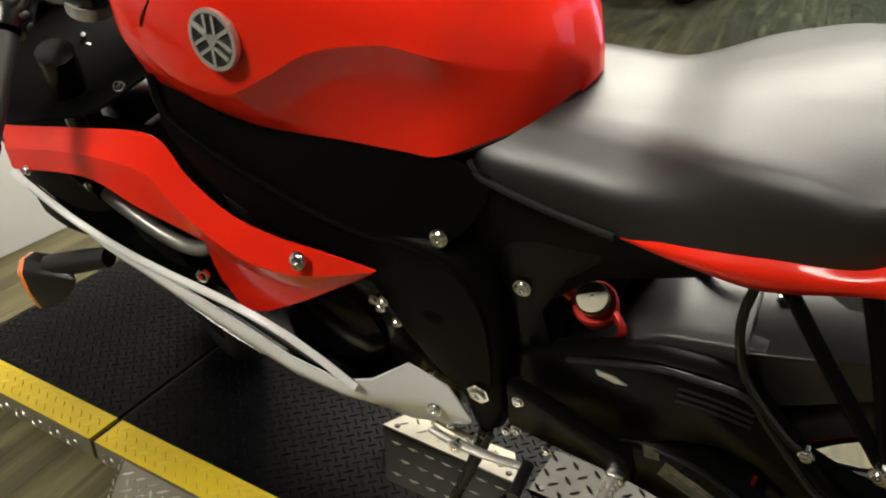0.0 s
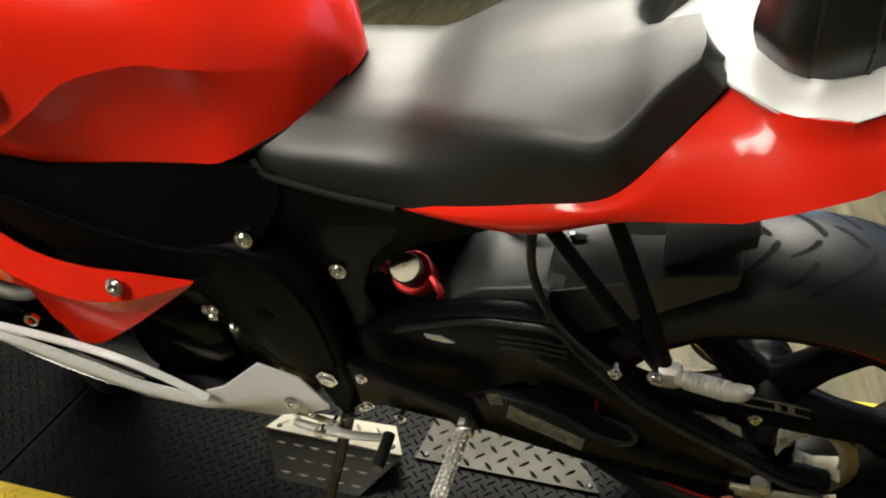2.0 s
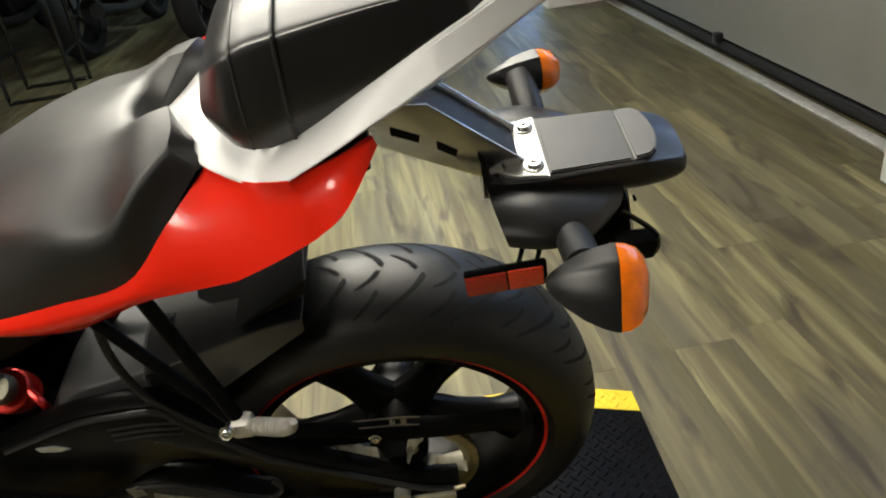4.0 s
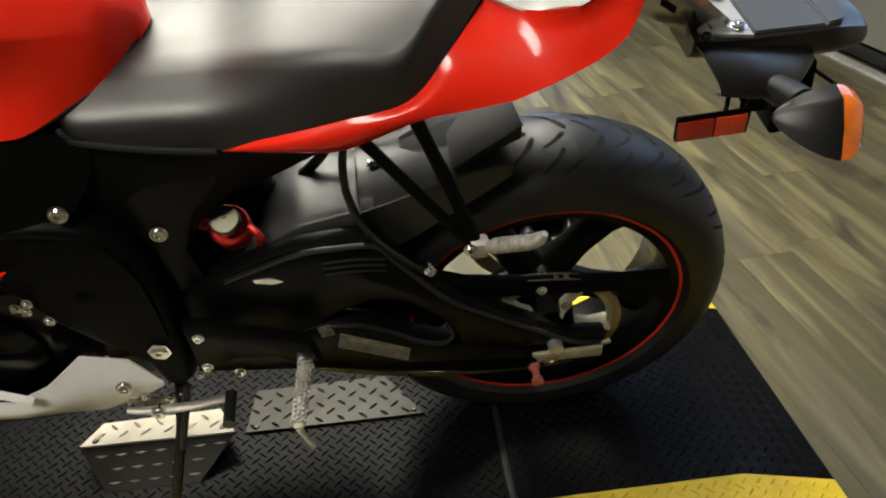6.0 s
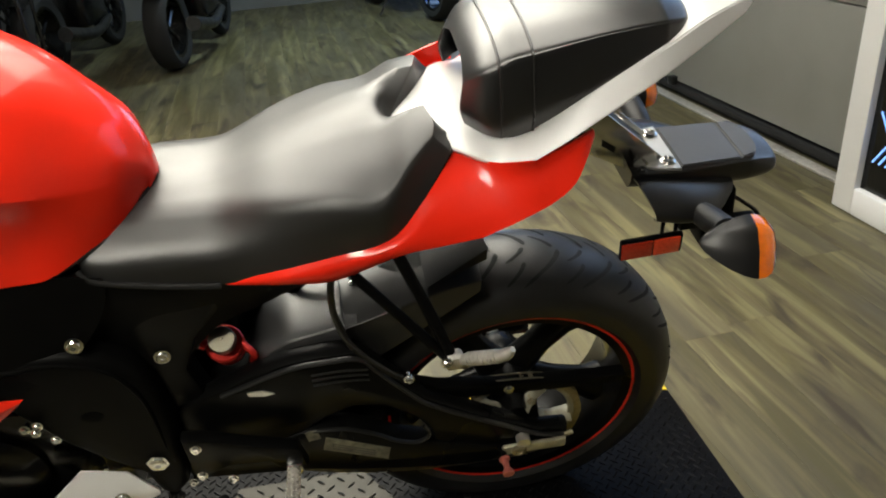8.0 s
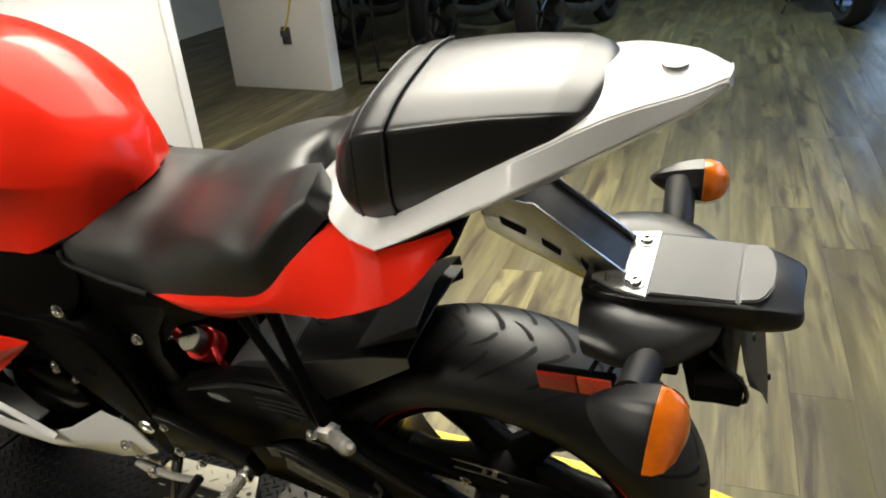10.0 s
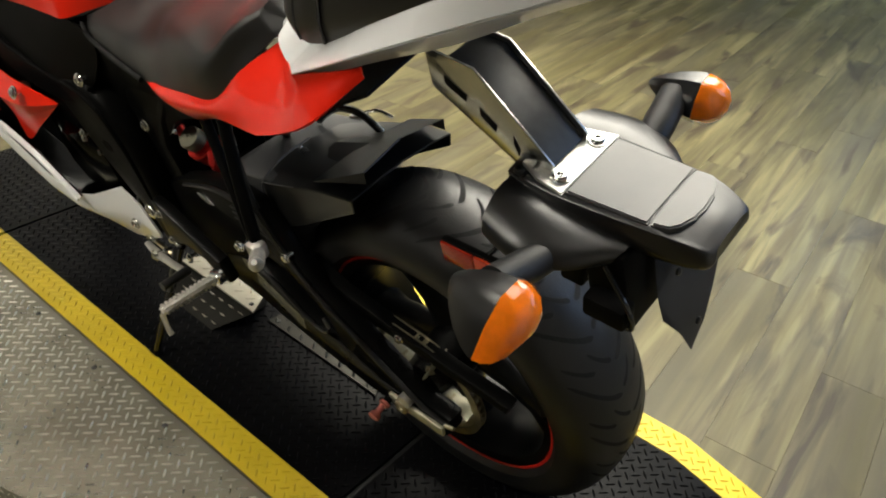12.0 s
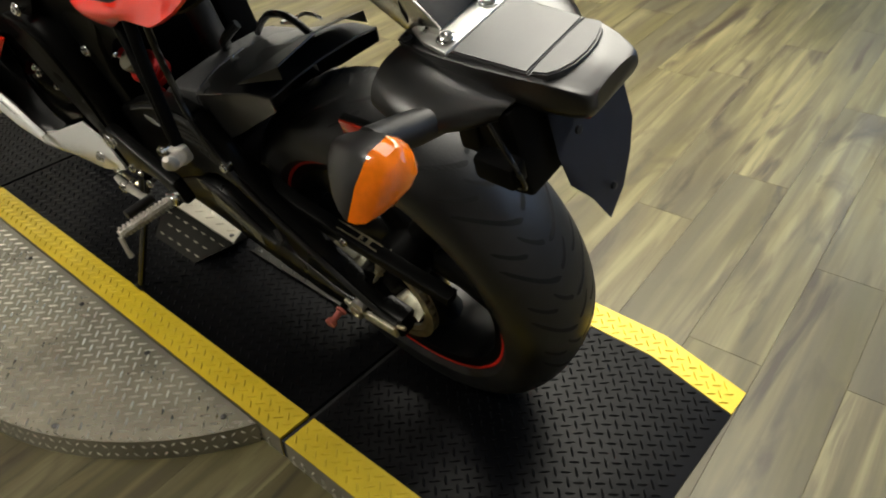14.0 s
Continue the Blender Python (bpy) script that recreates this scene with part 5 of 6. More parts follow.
# fairing, this side and its twin
FAIR = [[(-1.345, -0.205, 0.724), (-1.345, -0.222, 0.694), (-1.345, -0.228, 0.658)],
        [(-1.179, -0.195, 0.752), (-1.173, -0.222, 0.729), (-1.159, -0.23, 0.697)],
        [(-1.029, -0.19, 0.773), (-1.035, -0.222, 0.736), (-1.061, -0.234, 0.676)],
        [(-0.9743, -0.2, 0.7281), (-0.9864, -0.23, 0.7022), (-1.006, -0.229, 0.6563)],
        [(-0.9138, -0.208, 0.6925), (-0.9317, -0.235, 0.665), (-0.9498, -0.226, 0.6363)],
        [(-0.8396, -0.214, 0.6827), (-0.867, -0.237, 0.643), (-0.8841, -0.228, 0.6148)],
        [(-0.7687, -0.213, 0.6808), (-0.7862, -0.23, 0.6453), (-0.8, -0.224, 0.6149)],
        [(-0.6934, -0.202, 0.6646), (-0.6963, -0.204, 0.6628), (-0.701, -0.204, 0.6585)]]
for flip in (False, True):
    bm = skin(FAIR, 6, 6, False, 0.004, crease=(1,))
    fair = part("side_fairing", mirrored(bm) if flip else bm, RED, bike, "glossy red side fairing", 24)
    if not flip:
        bolt(fair, (-0.788, -0.23, 0.672), (0, -1, 0.6), 0.009)
        bolt(fair, (-1.297, -0.231, 0.671), (0, -1, 0.3), 0.006)
part("swingarm_slot", prism([(-0.433, 0.545), (-0.41, 0.545), (-0.393, 0.535), (-0.408, 0.532), (-0.43, 0.537)], -0.1475, -0.1455), SILVER, bike, "bright slot edge")
LIP = [[(-1.012, -0.19, 0.6042), (-1.006, -0.195, 0.5686), (-0.9956, -0.2, 0.529)],
       [(-0.9498, -0.225, 0.6353), (-0.9634, -0.21, 0.5702), (-0.9494, -0.217, 0.5027)],
       [(-0.8841, -0.227, 0.6138), (-0.8978, -0.222, 0.5676), (-0.8957, -0.222, 0.5227)],
       [(-0.8, -0.223, 0.6139), (-0.8075, -0.221, 0.594), (-0.8075, -0.22, 0.582)],
       [(-0.701, -0.203, 0.6585), (-0.701, -0.203, 0.6575), (-0.701, -0.203, 0.6565)]]
part("fairing_lip", skin(LIP, 5, 5, False, 0.003, fold=(1, 3)), RED, bike, "red inner fairing lip", 30)
NOSE = [[(-1.344, -0.204, 0.724), (-1.344, -0.221, 0.694), (-1.344, -0.226, 0.658)], [(-1.388, -0.2, 0.706), (-1.388, -0.198, 0.694), (-1.388, -0.17, 0.664)], [(-1.528, -0.19, 0.689), (-1.528, -0.185, 0.679), (-1.528, -0.14, 0.644)], [(-1.667, -0.1, 0.674), (-1.667, -0.095, 0.654), (-1.667, -0.07, 0.624)]]
for flip in (False, True):
    bm = skin(NOSE, 5, 4, False, 0.004)
    part("nose_fairing", mirrored(bm) if flip else bm, RED, bike, "red nose fairing", 50)
INNER = [[(-1.022, -0.168, 0.849), (-1.022, -0.14, 0.852), (-1.022, -0.08, 0.854), (-1.022, 0, 0.854)],
         [(-1.13, -0.195, 0.789), (-1.13, -0.16, 0.792), (-1.13, -0.09, 0.794), (-1.13, 0, 0.794)],
         [(-1.291, -0.209, 0.746), (-1.291, -0.18, 0.759), (-1.291, -0.1, 0.769), (-1.291, 0, 0.774)],
         [(-1.388, -0.198, 0.709), (-1.399, -0.178, 0.794), (-1.42, -0.11, 0.864), (-1.431, 0, 0.884)],
         [(-1.528, -0.188, 0.694), (-1.538, -0.165, 0.854), (-1.56, -0.09, 0.954), (-1.571, 0, 0.984)],
         [(-1.667, -0.1, 0.679), (-1.667, -0.09, 0.844), (-1.667, -0.05, 0.954), (-1.667, 0, 0.974)]]
inner = part("inner_fairing", skin(INNER, 5, 4, True, 0.004), DULL, bike, "black plastic cockpit panel", 50)
# two bright flecks, drawn as small chrome heads
bolt(inner, (-1.309, -0.044, 0.773), (0.5, -0.6, 0.6), 0.0075, washer=False)
bolt(inner, (-1.314, -0.038, 0.79), (0.5, -0.6, 0.6), 0.004, washer=False)
bolt(inner, (-1.066, -0.178, 0.83), (0.2, -0.4, 1), 0.006, material=DARKMETAL)
part("dashboard", box((0.1, 0.2, 0.12), (-1.409, 0, 0.874), 0.025, rot=Matrix.Rotation(radians(-30), 4, "Y")), DULL, bike, "black instrument cluster")
part("windscreen", skin([[(-1.495, -0.12, 0.944), (-1.495, -0.07, 1.024), (-1.495, 0, 1.054)], [(-1.646, -0.09, 0.864), (-1.646, -0.05, 0.944), (-1.646, 0, 0.974)]], 4, 4, True, 0.003), DULL, bike, "smoked windscreen", 50)
# lower edge: white double line that ends in a broad white tip
UP = [(-1.319, 0.672), (-1.237, 0.616), (-1.151, 0.58), (-1.066, 0.561), (-0.9548, 0.5475), (-0.8612, 0.525), (-0.7968, 0.4934), (-0.7409, 0.4555)]
EDGE = [0.006, 0.0075, 0.008, 0.008, 0.0075, 0.007, 0.006, 0.005]
part("white_line", skin([[(x, -0.238, z), (x, -0.245, z - 0.3 * w), (x + 0.002, -0.244, z - w)] for (x, z), w in zip(UP, EDGE)], 6, 4, False, 0.003), WHITE, bike, "thin white edge of the lower fairing", 50)
BAND = [[(-1.291, -0.237, 0.647), (-1.291, -0.24, 0.644), (-1.286, -0.238, 0.639)],
        [(-1.173, -0.243, 0.572), (-1.173, -0.246, 0.567), (-1.173, -0.244, 0.56)],
        [(-1.022, -0.244, 0.535), (-1.022, -0.249, 0.518), (-1.022, -0.246, 0.499)],
        [(-0.9365, -0.245, 0.5072), (-0.9365, -0.251, 0.4852), (-0.9365, -0.246, 0.4602)],
        [(-0.8505, -0.245, 0.4694), (-0.8505, -0.25, 0.4494), (-0.8505, -0.244, 0.4254)],
        [(-0.7699, -0.24, 0.4504), (-0.7699, -0.245, 0.4294), (-0.7699, -0.236, 0.4064)],
        [(-0.7269, -0.222, 0.454), (-0.7301, -0.23, 0.4169), (-0.7376, -0.215, 0.3786)],
        [(-0.693, -0.179, 0.458), (-0.69, -0.203, 0.408), (-0.692, -0.197, 0.348)],
        [(-0.63, -0.183, 0.443), (-0.637, -0.192, 0.403), (-0.642, -0.19, 0.358)],
        [(-0.597, -0.185, 0.387), (-0.597, -0.186, 0.383), (-0.598, -0.186, 0.377)]]
lowf = part("lower_fairing", skin(BAND, 1, 6, False, 0.004), WHITE, bike, "white lower fairing tip", 50)
bolt(lowf, (-0.646, -0.2, 0.403), (0.1, -1, 0.3), 0.0085)
BELLY = [[(-1.286, -0.236, 0.644), (-1.28, -0.19, 0.558), (-1.27, -0.1, 0.508), (-1.27, 0, 0.488)], [(-1.055, -0.243, 0.503), (-1.055, -0.2, 0.418), (-1.055, -0.1, 0.348), (-1.055, 0, 0.328)], [(-0.8827, -0.242, 0.4352), (-0.8827, -0.2, 0.3532), (-0.8827, -0.1, 0.2832), (-0.8827, 0, 0.2632)], [(-0.7215, -0.2, 0.3712), (-0.7215, -0.17, 0.3092), (-0.7215, -0.1, 0.2692), (-0.7215, 0, 0.2592)]]
part("belly_pan", skin(BELLY, 5, 5, True, 0.004), GLOSS, bike, "gloss black belly pan", 50)
part("line_backing", skin([[(x, -0.236, zu), (x, -0.236, zl)] for x, zu, zl in ((-1.291, 0.648, 0.64), (-1.151, 0.572, 0.562), (-1.022, 0.546, 0.533), (-0.9365, 0.5342, 0.5052), (-0.8505, 0.5104, 0.4684), (-0.7484, 0.4542, 0.4502))], 5, 2, False, 0.003), GLOSS, bike)
# added dark sheet that fills the fairing opening with shade
part("radiator_shroud", skin([[(-1.62, -0.1, 0.66), (-1.62, -0.1, 0.38)], [(-1.5, -0.13, 0.68), (-1.5, -0.13, 0.4)], [(-1.37, -0.135, 0.7), (-1.37, -0.14, 0.42)], [(-1.2, -0.14, 0.73), (-1.2, -0.145, 0.44)], [(-1.0, -0.14, 0.74), (-1.0, -0.145, 0.4)]], 4, 3, False, 0.004), DULL, bike, "dark backing sheet added behind the fairing opening")
# coolant pipe behind the fairing opening
pipe = part("coolant_pipe", tube([(-1.237, -0.17, 0.606), (-1.205, -0.17, 0.58), (-1.151, -0.17, 0.55), (-1.103, -0.17, 0.536), (-1.055, -0.168, 0.54), (-0.9902, -0.16, 0.5742)], 0.0125, 14), ALU, bike, "bare aluminium coolant pipe")
part("hose", tube([(-1.334, -0.165, 0.654), (-1.286, -0.168, 0.632), (-1.232, -0.17, 0.603)], 0.017, 12), BLACK, pipe, "black rubber hose")
for q in ((-1.243, -0.17, 0.609), (-1.297, -0.168, 0.637)):
    part("hose_clamp", box((0.012, 0.012, 0.016), (q[0], q[1] - 0.014, q[2] + 0.012), 0.003), CHROME, pipe)
part("radiator", box((0.05, 0.32, 0.3), (-1.2, 0, 0.5), 0.01, rot=Matrix.Rotation(radians(-20), 4, "Y")), DARKMETAL, bike)
part("ring_clip", lathe([(-0.003, 0.006), (-0.003, 0.01), (0.003, 0.01), (0.003, 0.006)], (-0.99, -0.23, 0.565), (0.3, -1, 0.2), 14, close=True), CHROME, bike)


# front end
def front_wheel():
    c = Vector((-1.375, 0, 0.297))
    w = part("front_wheel", lathe([(-0.045, 0.2), (-0.05, 0.224), (-0.035, 0.21), (0.035, 0.21), (0.05, 0.224), (0.045, 0.2), (0, 0.194)], c, (0, 1, 0), 48, close=True), GLOSS, bike, "gloss black front rim")
    prof = [(-0.048, 0.222)] + [(-0.06 * math.cos(math.pi * k / 14), 0.24 + 0.057 * math.sin(math.pi * k / 14) ** 0.8) for k in range(1, 14)] + [(0.048, 0.222)]
    part("tyre", lathe(prof, c, (0, 1, 0), 64, close=True), RUBBER, w)
    part("hub", lathe([(-0.05, 0.03), (0.05, 0.03)], c, (0, 1, 0), 20), GLOSS, w)
    for k in range(5):
        a = 2 * math.pi * k / 5
        d = Vector((math.cos(a), 0, math.sin(a)))
        part("spoke", tube([c + d * 0.03, c + d * 0.2], [0.016, 0.02], 8), GLOSS, w)
    for s in (-1, 1):
        part("brake_disc", lathe([(-0.0025, 0.1), (-0.0025, 0.15), (0.0025, 0.15), (0.0025, 0.1)], c + Vector((0, s * 0.065, 0)), (0, 1, 0), 40, close=True), ALU, w)
        part("fork_leg", tube([(-1.375, s * 0.1, 0.297), (-1.16, s * 0.1, 0.84)], [0.03, 0.026], 14), GLOSS, bike, "black fork leg")
    rows = []
    for k in range(7):
        a = radians(20 + 22 * k)
        q = c + Vector((math.cos(a), 0, math.sin(a))) * 0.325
        rows.append([(q.x, -0.07, q.z - 0.03), (q.x, -0.05, q.z), (q.x, 0, q.z + 0.006)])
    part("front_mudguard", skin(rows, 3, 4, True, 0.003), GLOSS, bike, "gloss black front mudguard", 50)


turned = set(bike.children_recursive)
front_wheel()
STEER = Matrix.Translation((-1.31, 0, 0)) @ Matrix.Rotation(radians(-24), 4, "Z") @ Matrix.Translation((1.31, 0, 0))
for o in bike.children:
    if o not in turned:
        o.matrix_basis = STEER @ o.matrix_basis
bars = part("handlebar", tube([(-1.241, -0.1, 0.9476), (-1.212, -0.17, 0.9251), (-1.178, -0.25, 0.8728), (-1.147, -0.325, 0.8238)], 0.011, 12), GLOSS, bike, "black clip-on handlebar")
part("grip", tube([(-1.193, -0.213, 0.8982), (-1.168, -0.272, 0.8582), (-1.146, -0.327, 0.8223)], [0.0165, 0.016, 0.0175], 16), RUBBER, bars, "black ribbed rubber grip")
part("bar_end", tube([(-1.146, -0.326, 0.8235), (-1.139, -0.343, 0.8122)], 0.0185, 16), GLOSS, bars)
part("switch_pod", tube([(-1.223, -0.148, 0.9366), (-1.216, -0.163, 0.9308), (-1.203, -0.19, 0.913), (-1.194, -0.209, 0.9012)], [0.02, 0.0275, 0.0275, 0.022], 18, 4), GLOSS, bars, "black switch housing")
for dx, dz in ((0.018, 0.02), (0.022, 0.002), (0.02, -0.014)):
    part("switch", box((0.012, 0.014, 0.008), (-1.203 + dx * 1.1, -0.188, 0.914 + dz), 0.003), DARKMETAL, bars)
part("lever_perch", box((0.03, 0.026, 0.02), (-1.237, -0.158, 0.9406), 0.006), ALU, bars)
part("clutch_lever", tube([(-1.243, -0.165, 0.9393), (-1.249, -0.2, 0.9135), (-1.239, -0.24, 0.8853), (-1.249, -0.285, 0.8439), (-1.279, -0.325, 0.7958)], [0.0075, 0.0062, 0.005, 0.0045, 0.004], 10, flat=0.7), ALU, bars, "bare aluminium clutch lever")
part("lever_ball", lathe([(-0.008, 0.003), (-0.005, 0.007), (0, 0.0085), (0.005, 0.007), (0.008, 0.002)], (-1.283, -0.329, 0.7898), (-0.6, -0.6, -0.4), 12), ALU, bars)
part("triple_clamp", prism([(-1.22, 0.895), (-1.12, 0.905), (-1.12, 0.925), (-1.22, 0.918)], -0.13, 0.13, 0.006), GLOSS, bike, "black triple clamp")
for s in (-1, 1):
    part("fork_cap", lathe([(0, 0.022), (0.008, 0.022), (0.01, 0.018), (0.013, 0.01), (0.013, 0)], (-1.17, s * 0.1, 0.92), (0.25, 0, 1), 20), DARKMETAL, bike, "dark fork cap")
part("clip_collar", lathe([(-0.009, 0.026), (-0.009, 0.033), (0.009, 0.033), (0.009, 0.026)], (-1.165, -0.1, 0.895), (0.3, 0, 1), 24, close=True), ALU, bike, "bare aluminium bar clamp")
part("ignition_switch", lathe([(0, 0.022), (0.02, 0.022), (0.022, 0.01), (0.022, 0)], (-1.13, 0, 0.922), (0.2, 0, 1), 18), DARKMETAL, bike)
right_bar = part("handlebar", tube([(-1.185, 0.1, 0.90), (-1.14, 0.25, 0.848), (-1.118, 0.325, 0.818)], 0.011, 12), GLOSS, bike)
part("grip", tube([(-1.151, 0.213, 0.864), (-1.117, 0.33, 0.816)], 0.0165, 16), RUBBER, right_bar)
part("brake_lever", tube([(-1.195, 0.165, 0.893), (-1.2, 0.24, 0.858), (-1.25, 0.325, 0.79)], [0.01, 0.0065, 0.005], 10), ALU, right_bar)


def indicator(name, centre, back, long_dir, root, lens_len=0.033, body_len=0.082, half=(0.041, 0.027)):
    """A teardrop lamp: black shell, amber lens and stalk. back: the way that the lens looks."""
    c, f = Vector(centre), Vector(back).normalized()
    u = Vector(long_dir)
    u = (u - f * u.dot(f)).normalized()
    v = f.cross(u)

    def edge(w):
        """Outline of the lens: blunt inner end, flanks that run to an outer point."""
        corners = [(1.38, -0.05), (0.6, 0.6), (-0.2, 0.98), (-0.78, 0.68), (-0.95, 0.0), (-0.8, -0.68), (-0.2, -0.98), (0.6, -0.66)]
        u = w / (2 * math.pi) * 8
        k = int(u) % 8
        a, d = corners[k], corners[(k + 1) % 8]
        return a[0] + (d[0] - a[0]) * (u - int(u)), a[1] + (d[1] - a[1]) * (u - int(u))

    def shell(profile):
        b = bmesh.new()
        rings = []
        for a, s in profile:
            rings.append([b.verts.new(c + f * a + u * half[0] * s * edge(w)[0] + v * half[1] * s * edge(w)[1]) for w in (2 * math.pi * k / 24 for k in range(24))])
        for p, q in zip(rings, rings[1:]):
            for k in range(24):
                b.faces.new((p[k], p[(k + 1) % 24], q[(k + 1) % 24], q[k]))
        b.faces.new(rings[0])
        b.faces.new(rings[-1][::-1])
        return b

    body = part(name, shell([(-body_len, 0.1), (-body_len * 0.93, 0.26), (-body_len * 0.75, 0.5), (-body_len * 0.5, 0.75), (-body_len * 0.25, 0.92), (-0.004, 1.0), (0, 1.0)]), FENDER, bike, "black shell of an indicator")
    part("amber_lens", shell([(0.0005, 1.0), (lens_len * 0.3, 0.97), (lens_len * 0.6, 0.85), (lens_len * 0.85, 0.6), (lens_len, 0.2)]), AMBER, body, "amber plastic lens", 60)
    end = c - f * 0.028 - u * half[0] * 0.45
    part("stalk", tube([Vector(root), (Vector(root) + end) / 2, end], [0.017, 0.02, 0.019], 14, flat=0.9), RUBBER, body)
    return body


indicator("rear_indicator", (0.272, -0.2035, 0.777), (1, -0.08, -0.05), (0.03, -0.9, -0.43), (0.25, -0.088, 0.747), body_len=0.068, half=(0.039, 0.029))
indicator("rear_indicator", (0.266, 0.199, 0.771), (1, 0.08, -0.05), (0.03, 0.9, -0.43), (0.248, 0.088, 0.747), body_len=0.068, half=(0.039, 0.031))
indicator("front_indicator", (-1.31, -0.30, 0.505), (-1, -0.15, -0.1), (0, -0.5, -0.85), (-1.18, -0.245, 0.545), 0.028)
indicator("front_indicator", (-1.31, 0.30, 0.505), (-1, 0.15, -0.1), (0, 0.5, -0.85), (-1.18, 0.245, 0.545), 0.028)

# tail lamp carrier
CAR = [[(0.163, -0.04, 0.762), (0.163, -0.05, 0.776), (0.163, -0.05, 0.787), (0.163, -0.046, 0.793), (0.163, 0, 0.794)],
       [(0.23, -0.045, 0.757), (0.23, -0.058, 0.772), (0.23, -0.058, 0.788), (0.23, -0.053, 0.794), (0.23, 0, 0.795)],
       [(0.33, -0.045, 0.752), (0.33, -0.056, 0.766), (0.33, -0.054, 0.788), (0.33, -0.048, 0.795), (0.33, 0, 0.796)],
       [(0.354, -0.044, 0.752), (0.354, -0.055, 0.766), (0.354, -0.052, 0.79), (0.354, -0.044, 0.793), (0.354, 0, 0.7965)],
       [(0.378, -0.04, 0.753), (0.378, -0.05, 0.766), (0.378, -0.046, 0.786), (0.378, -0.038, 0.788), (0.378, 0, 0.793)],
       [(0.392, -0.036, 0.757), (0.393, -0.044, 0.767), (0.393, -0.041, 0.781), (0.391, -0.033, 0.785), (0.391, 0, 0.789)],
       [(0.396, -0.03, 0.763), (0.398, -0.037, 0.769), (0.398, -0.034, 0.778), (0.396, -0.028, 0.784), (0.396, 0, 0.787)]]
carrier = part("tail_lamp_carrier", skin(CAR, 5, 4, True, 0.0, True), FENDER, bike, "satin black number plate carrier with tail lamp", 40)


def flat_plate(outline, z0, z1, bevel):
    """A level plate of (x, y) corners with softened edges."""
    b = bmesh.new()
    top = [b.verts.new((x, y, z1(x) if callable(z1) else z1)) for x, y in outline]
    low = [b.verts.new((x, y, z0)) for x, y in outline]
    b.faces.new(top)
    b.faces.new(low[::-1])
    n = len(outline)
    for i in range(n):
        b.faces.new((top[i], low[i], low[(i + 1) % n], top[(i + 1) % n]))
    bmesh.ops.bevel(b, geom=[e for e in b.edges if abs(e.verts[0].co.z - e.verts[1].co.z) < 0.004], offset=bevel, segments=2, affect="EDGES", clamp_overlap=True)
    return b


part("top_plate", flat_plate([(0.172, -0.036), (0.2, -0.05), (0.236, -0.057), (0.236, 0.057), (0.2, 0.05), (0.172, 0.036)], 0.79, 0.7975, 0.0008), SILVER, carrier, "bare silver bracket foot")
part("lamp_pad", flat_plate([(0.238, -0.052), (0.331, -0.049), (0.331, 0.049), (0.238, 0.052)], 0.79, 0.7985, 0.0018), SATIN, carrier, "satin grey pad")
tong = [(0.3335, -0.048), (0.352, -0.046), (0.36, -0.037), (0.366, -0.02), (0.368, 0), (0.366, 0.02), (0.36, 0.037), (0.352, 0.046), (0.3335, 0.048)]
part("lamp_tongue", flat_plate(tong, 0.79, lambda x: 0.7985 + 0.003 * math.sin((x - 0.3335) / 0.042 * math.pi), 0.002), SATIN, carrier, "satin grey rounded cap")
part("red_lens", box((0.05, 0.06, 0.02), (0.36, 0, 0.752), 0.006), REFLEX, carrier, "small red lamp lens")
for s in (-1, 1):
    bolt(carrier, (0.222, s * 0.0365, 0.7975), (0, 0, 1), 0.0085)
    bolt(carrier, (0.178, s * 0.05, 0.795), (0, 0, 1), 0.006, material=DARKMETAL)
    wing = [[(0.166, s * 0.045, 0.786), (0.168, s * 0.08, 0.787), (0.174, s * 0.112, 0.776), (0.18, s * 0.12, 0.758), (0.185, s * 0.1, 0.744)],
            [(0.22, s * 0.05, 0.782), (0.22, s * 0.085, 0.785), (0.224, s * 0.12, 0.774), (0.226, s * 0.13, 0.756), (0.226, s * 0.1, 0.742)],
            [(0.275, s * 0.05, 0.776), (0.275, s * 0.08, 0.776), (0.275, s * 0.106, 0.768), (0.274, s * 0.114, 0.754), (0.272, s * 0.09, 0.742)],
            [(0.32, s * 0.05, 0.768), (0.318, s * 0.064, 0.767), (0.314, s * 0.074, 0.762), (0.31, s * 0.077, 0.754), (0.306, s * 0.07, 0.746)]]
    part("wing", skin(wing, 5, 5, False, 0.003), FENDER, carrier, "satin black indicator mount", 50)
    poly = [(0.045, 0.902), (0.112, 0.895), (0.212, 0.806), (0.206, 0.786), (0.165, 0.788), (0.05, 0.853)]
    br = part("bracket_plate", prism(poly, s * 0.031, s * 0.034, 0.0006), POLISHED, bike, "bare silver tail bracket plate")
    for cx, cz, ln in ((0.085, 0.862, 0.03), (0.128, 0.836, 0.022), (0.165, 0.815, 0.008)):
        part("cut_out", prism([(cx - ln / 2, cz + 0.012), (cx + ln / 2, cz - 0.004), (cx + ln / 2 - 0.002, cz - 0.013), (cx - ln / 2, cz + 0.001)], s * 0.0302, s * 0.0348), GROOVE, br, "dark slot")
    bolt(br, (0.19, s * 0.0345, 0.797), (0, s, 0), 0.003, washer=False)
part("bracket_channel", prism([(0.07, 0.892), (0.108, 0.889), (0.207, 0.8), (0.2, 0.795), (0.105, 0.88)], -0.0305, 0.0305), DARKMETAL, bike, "dark channel between the bracket plates")
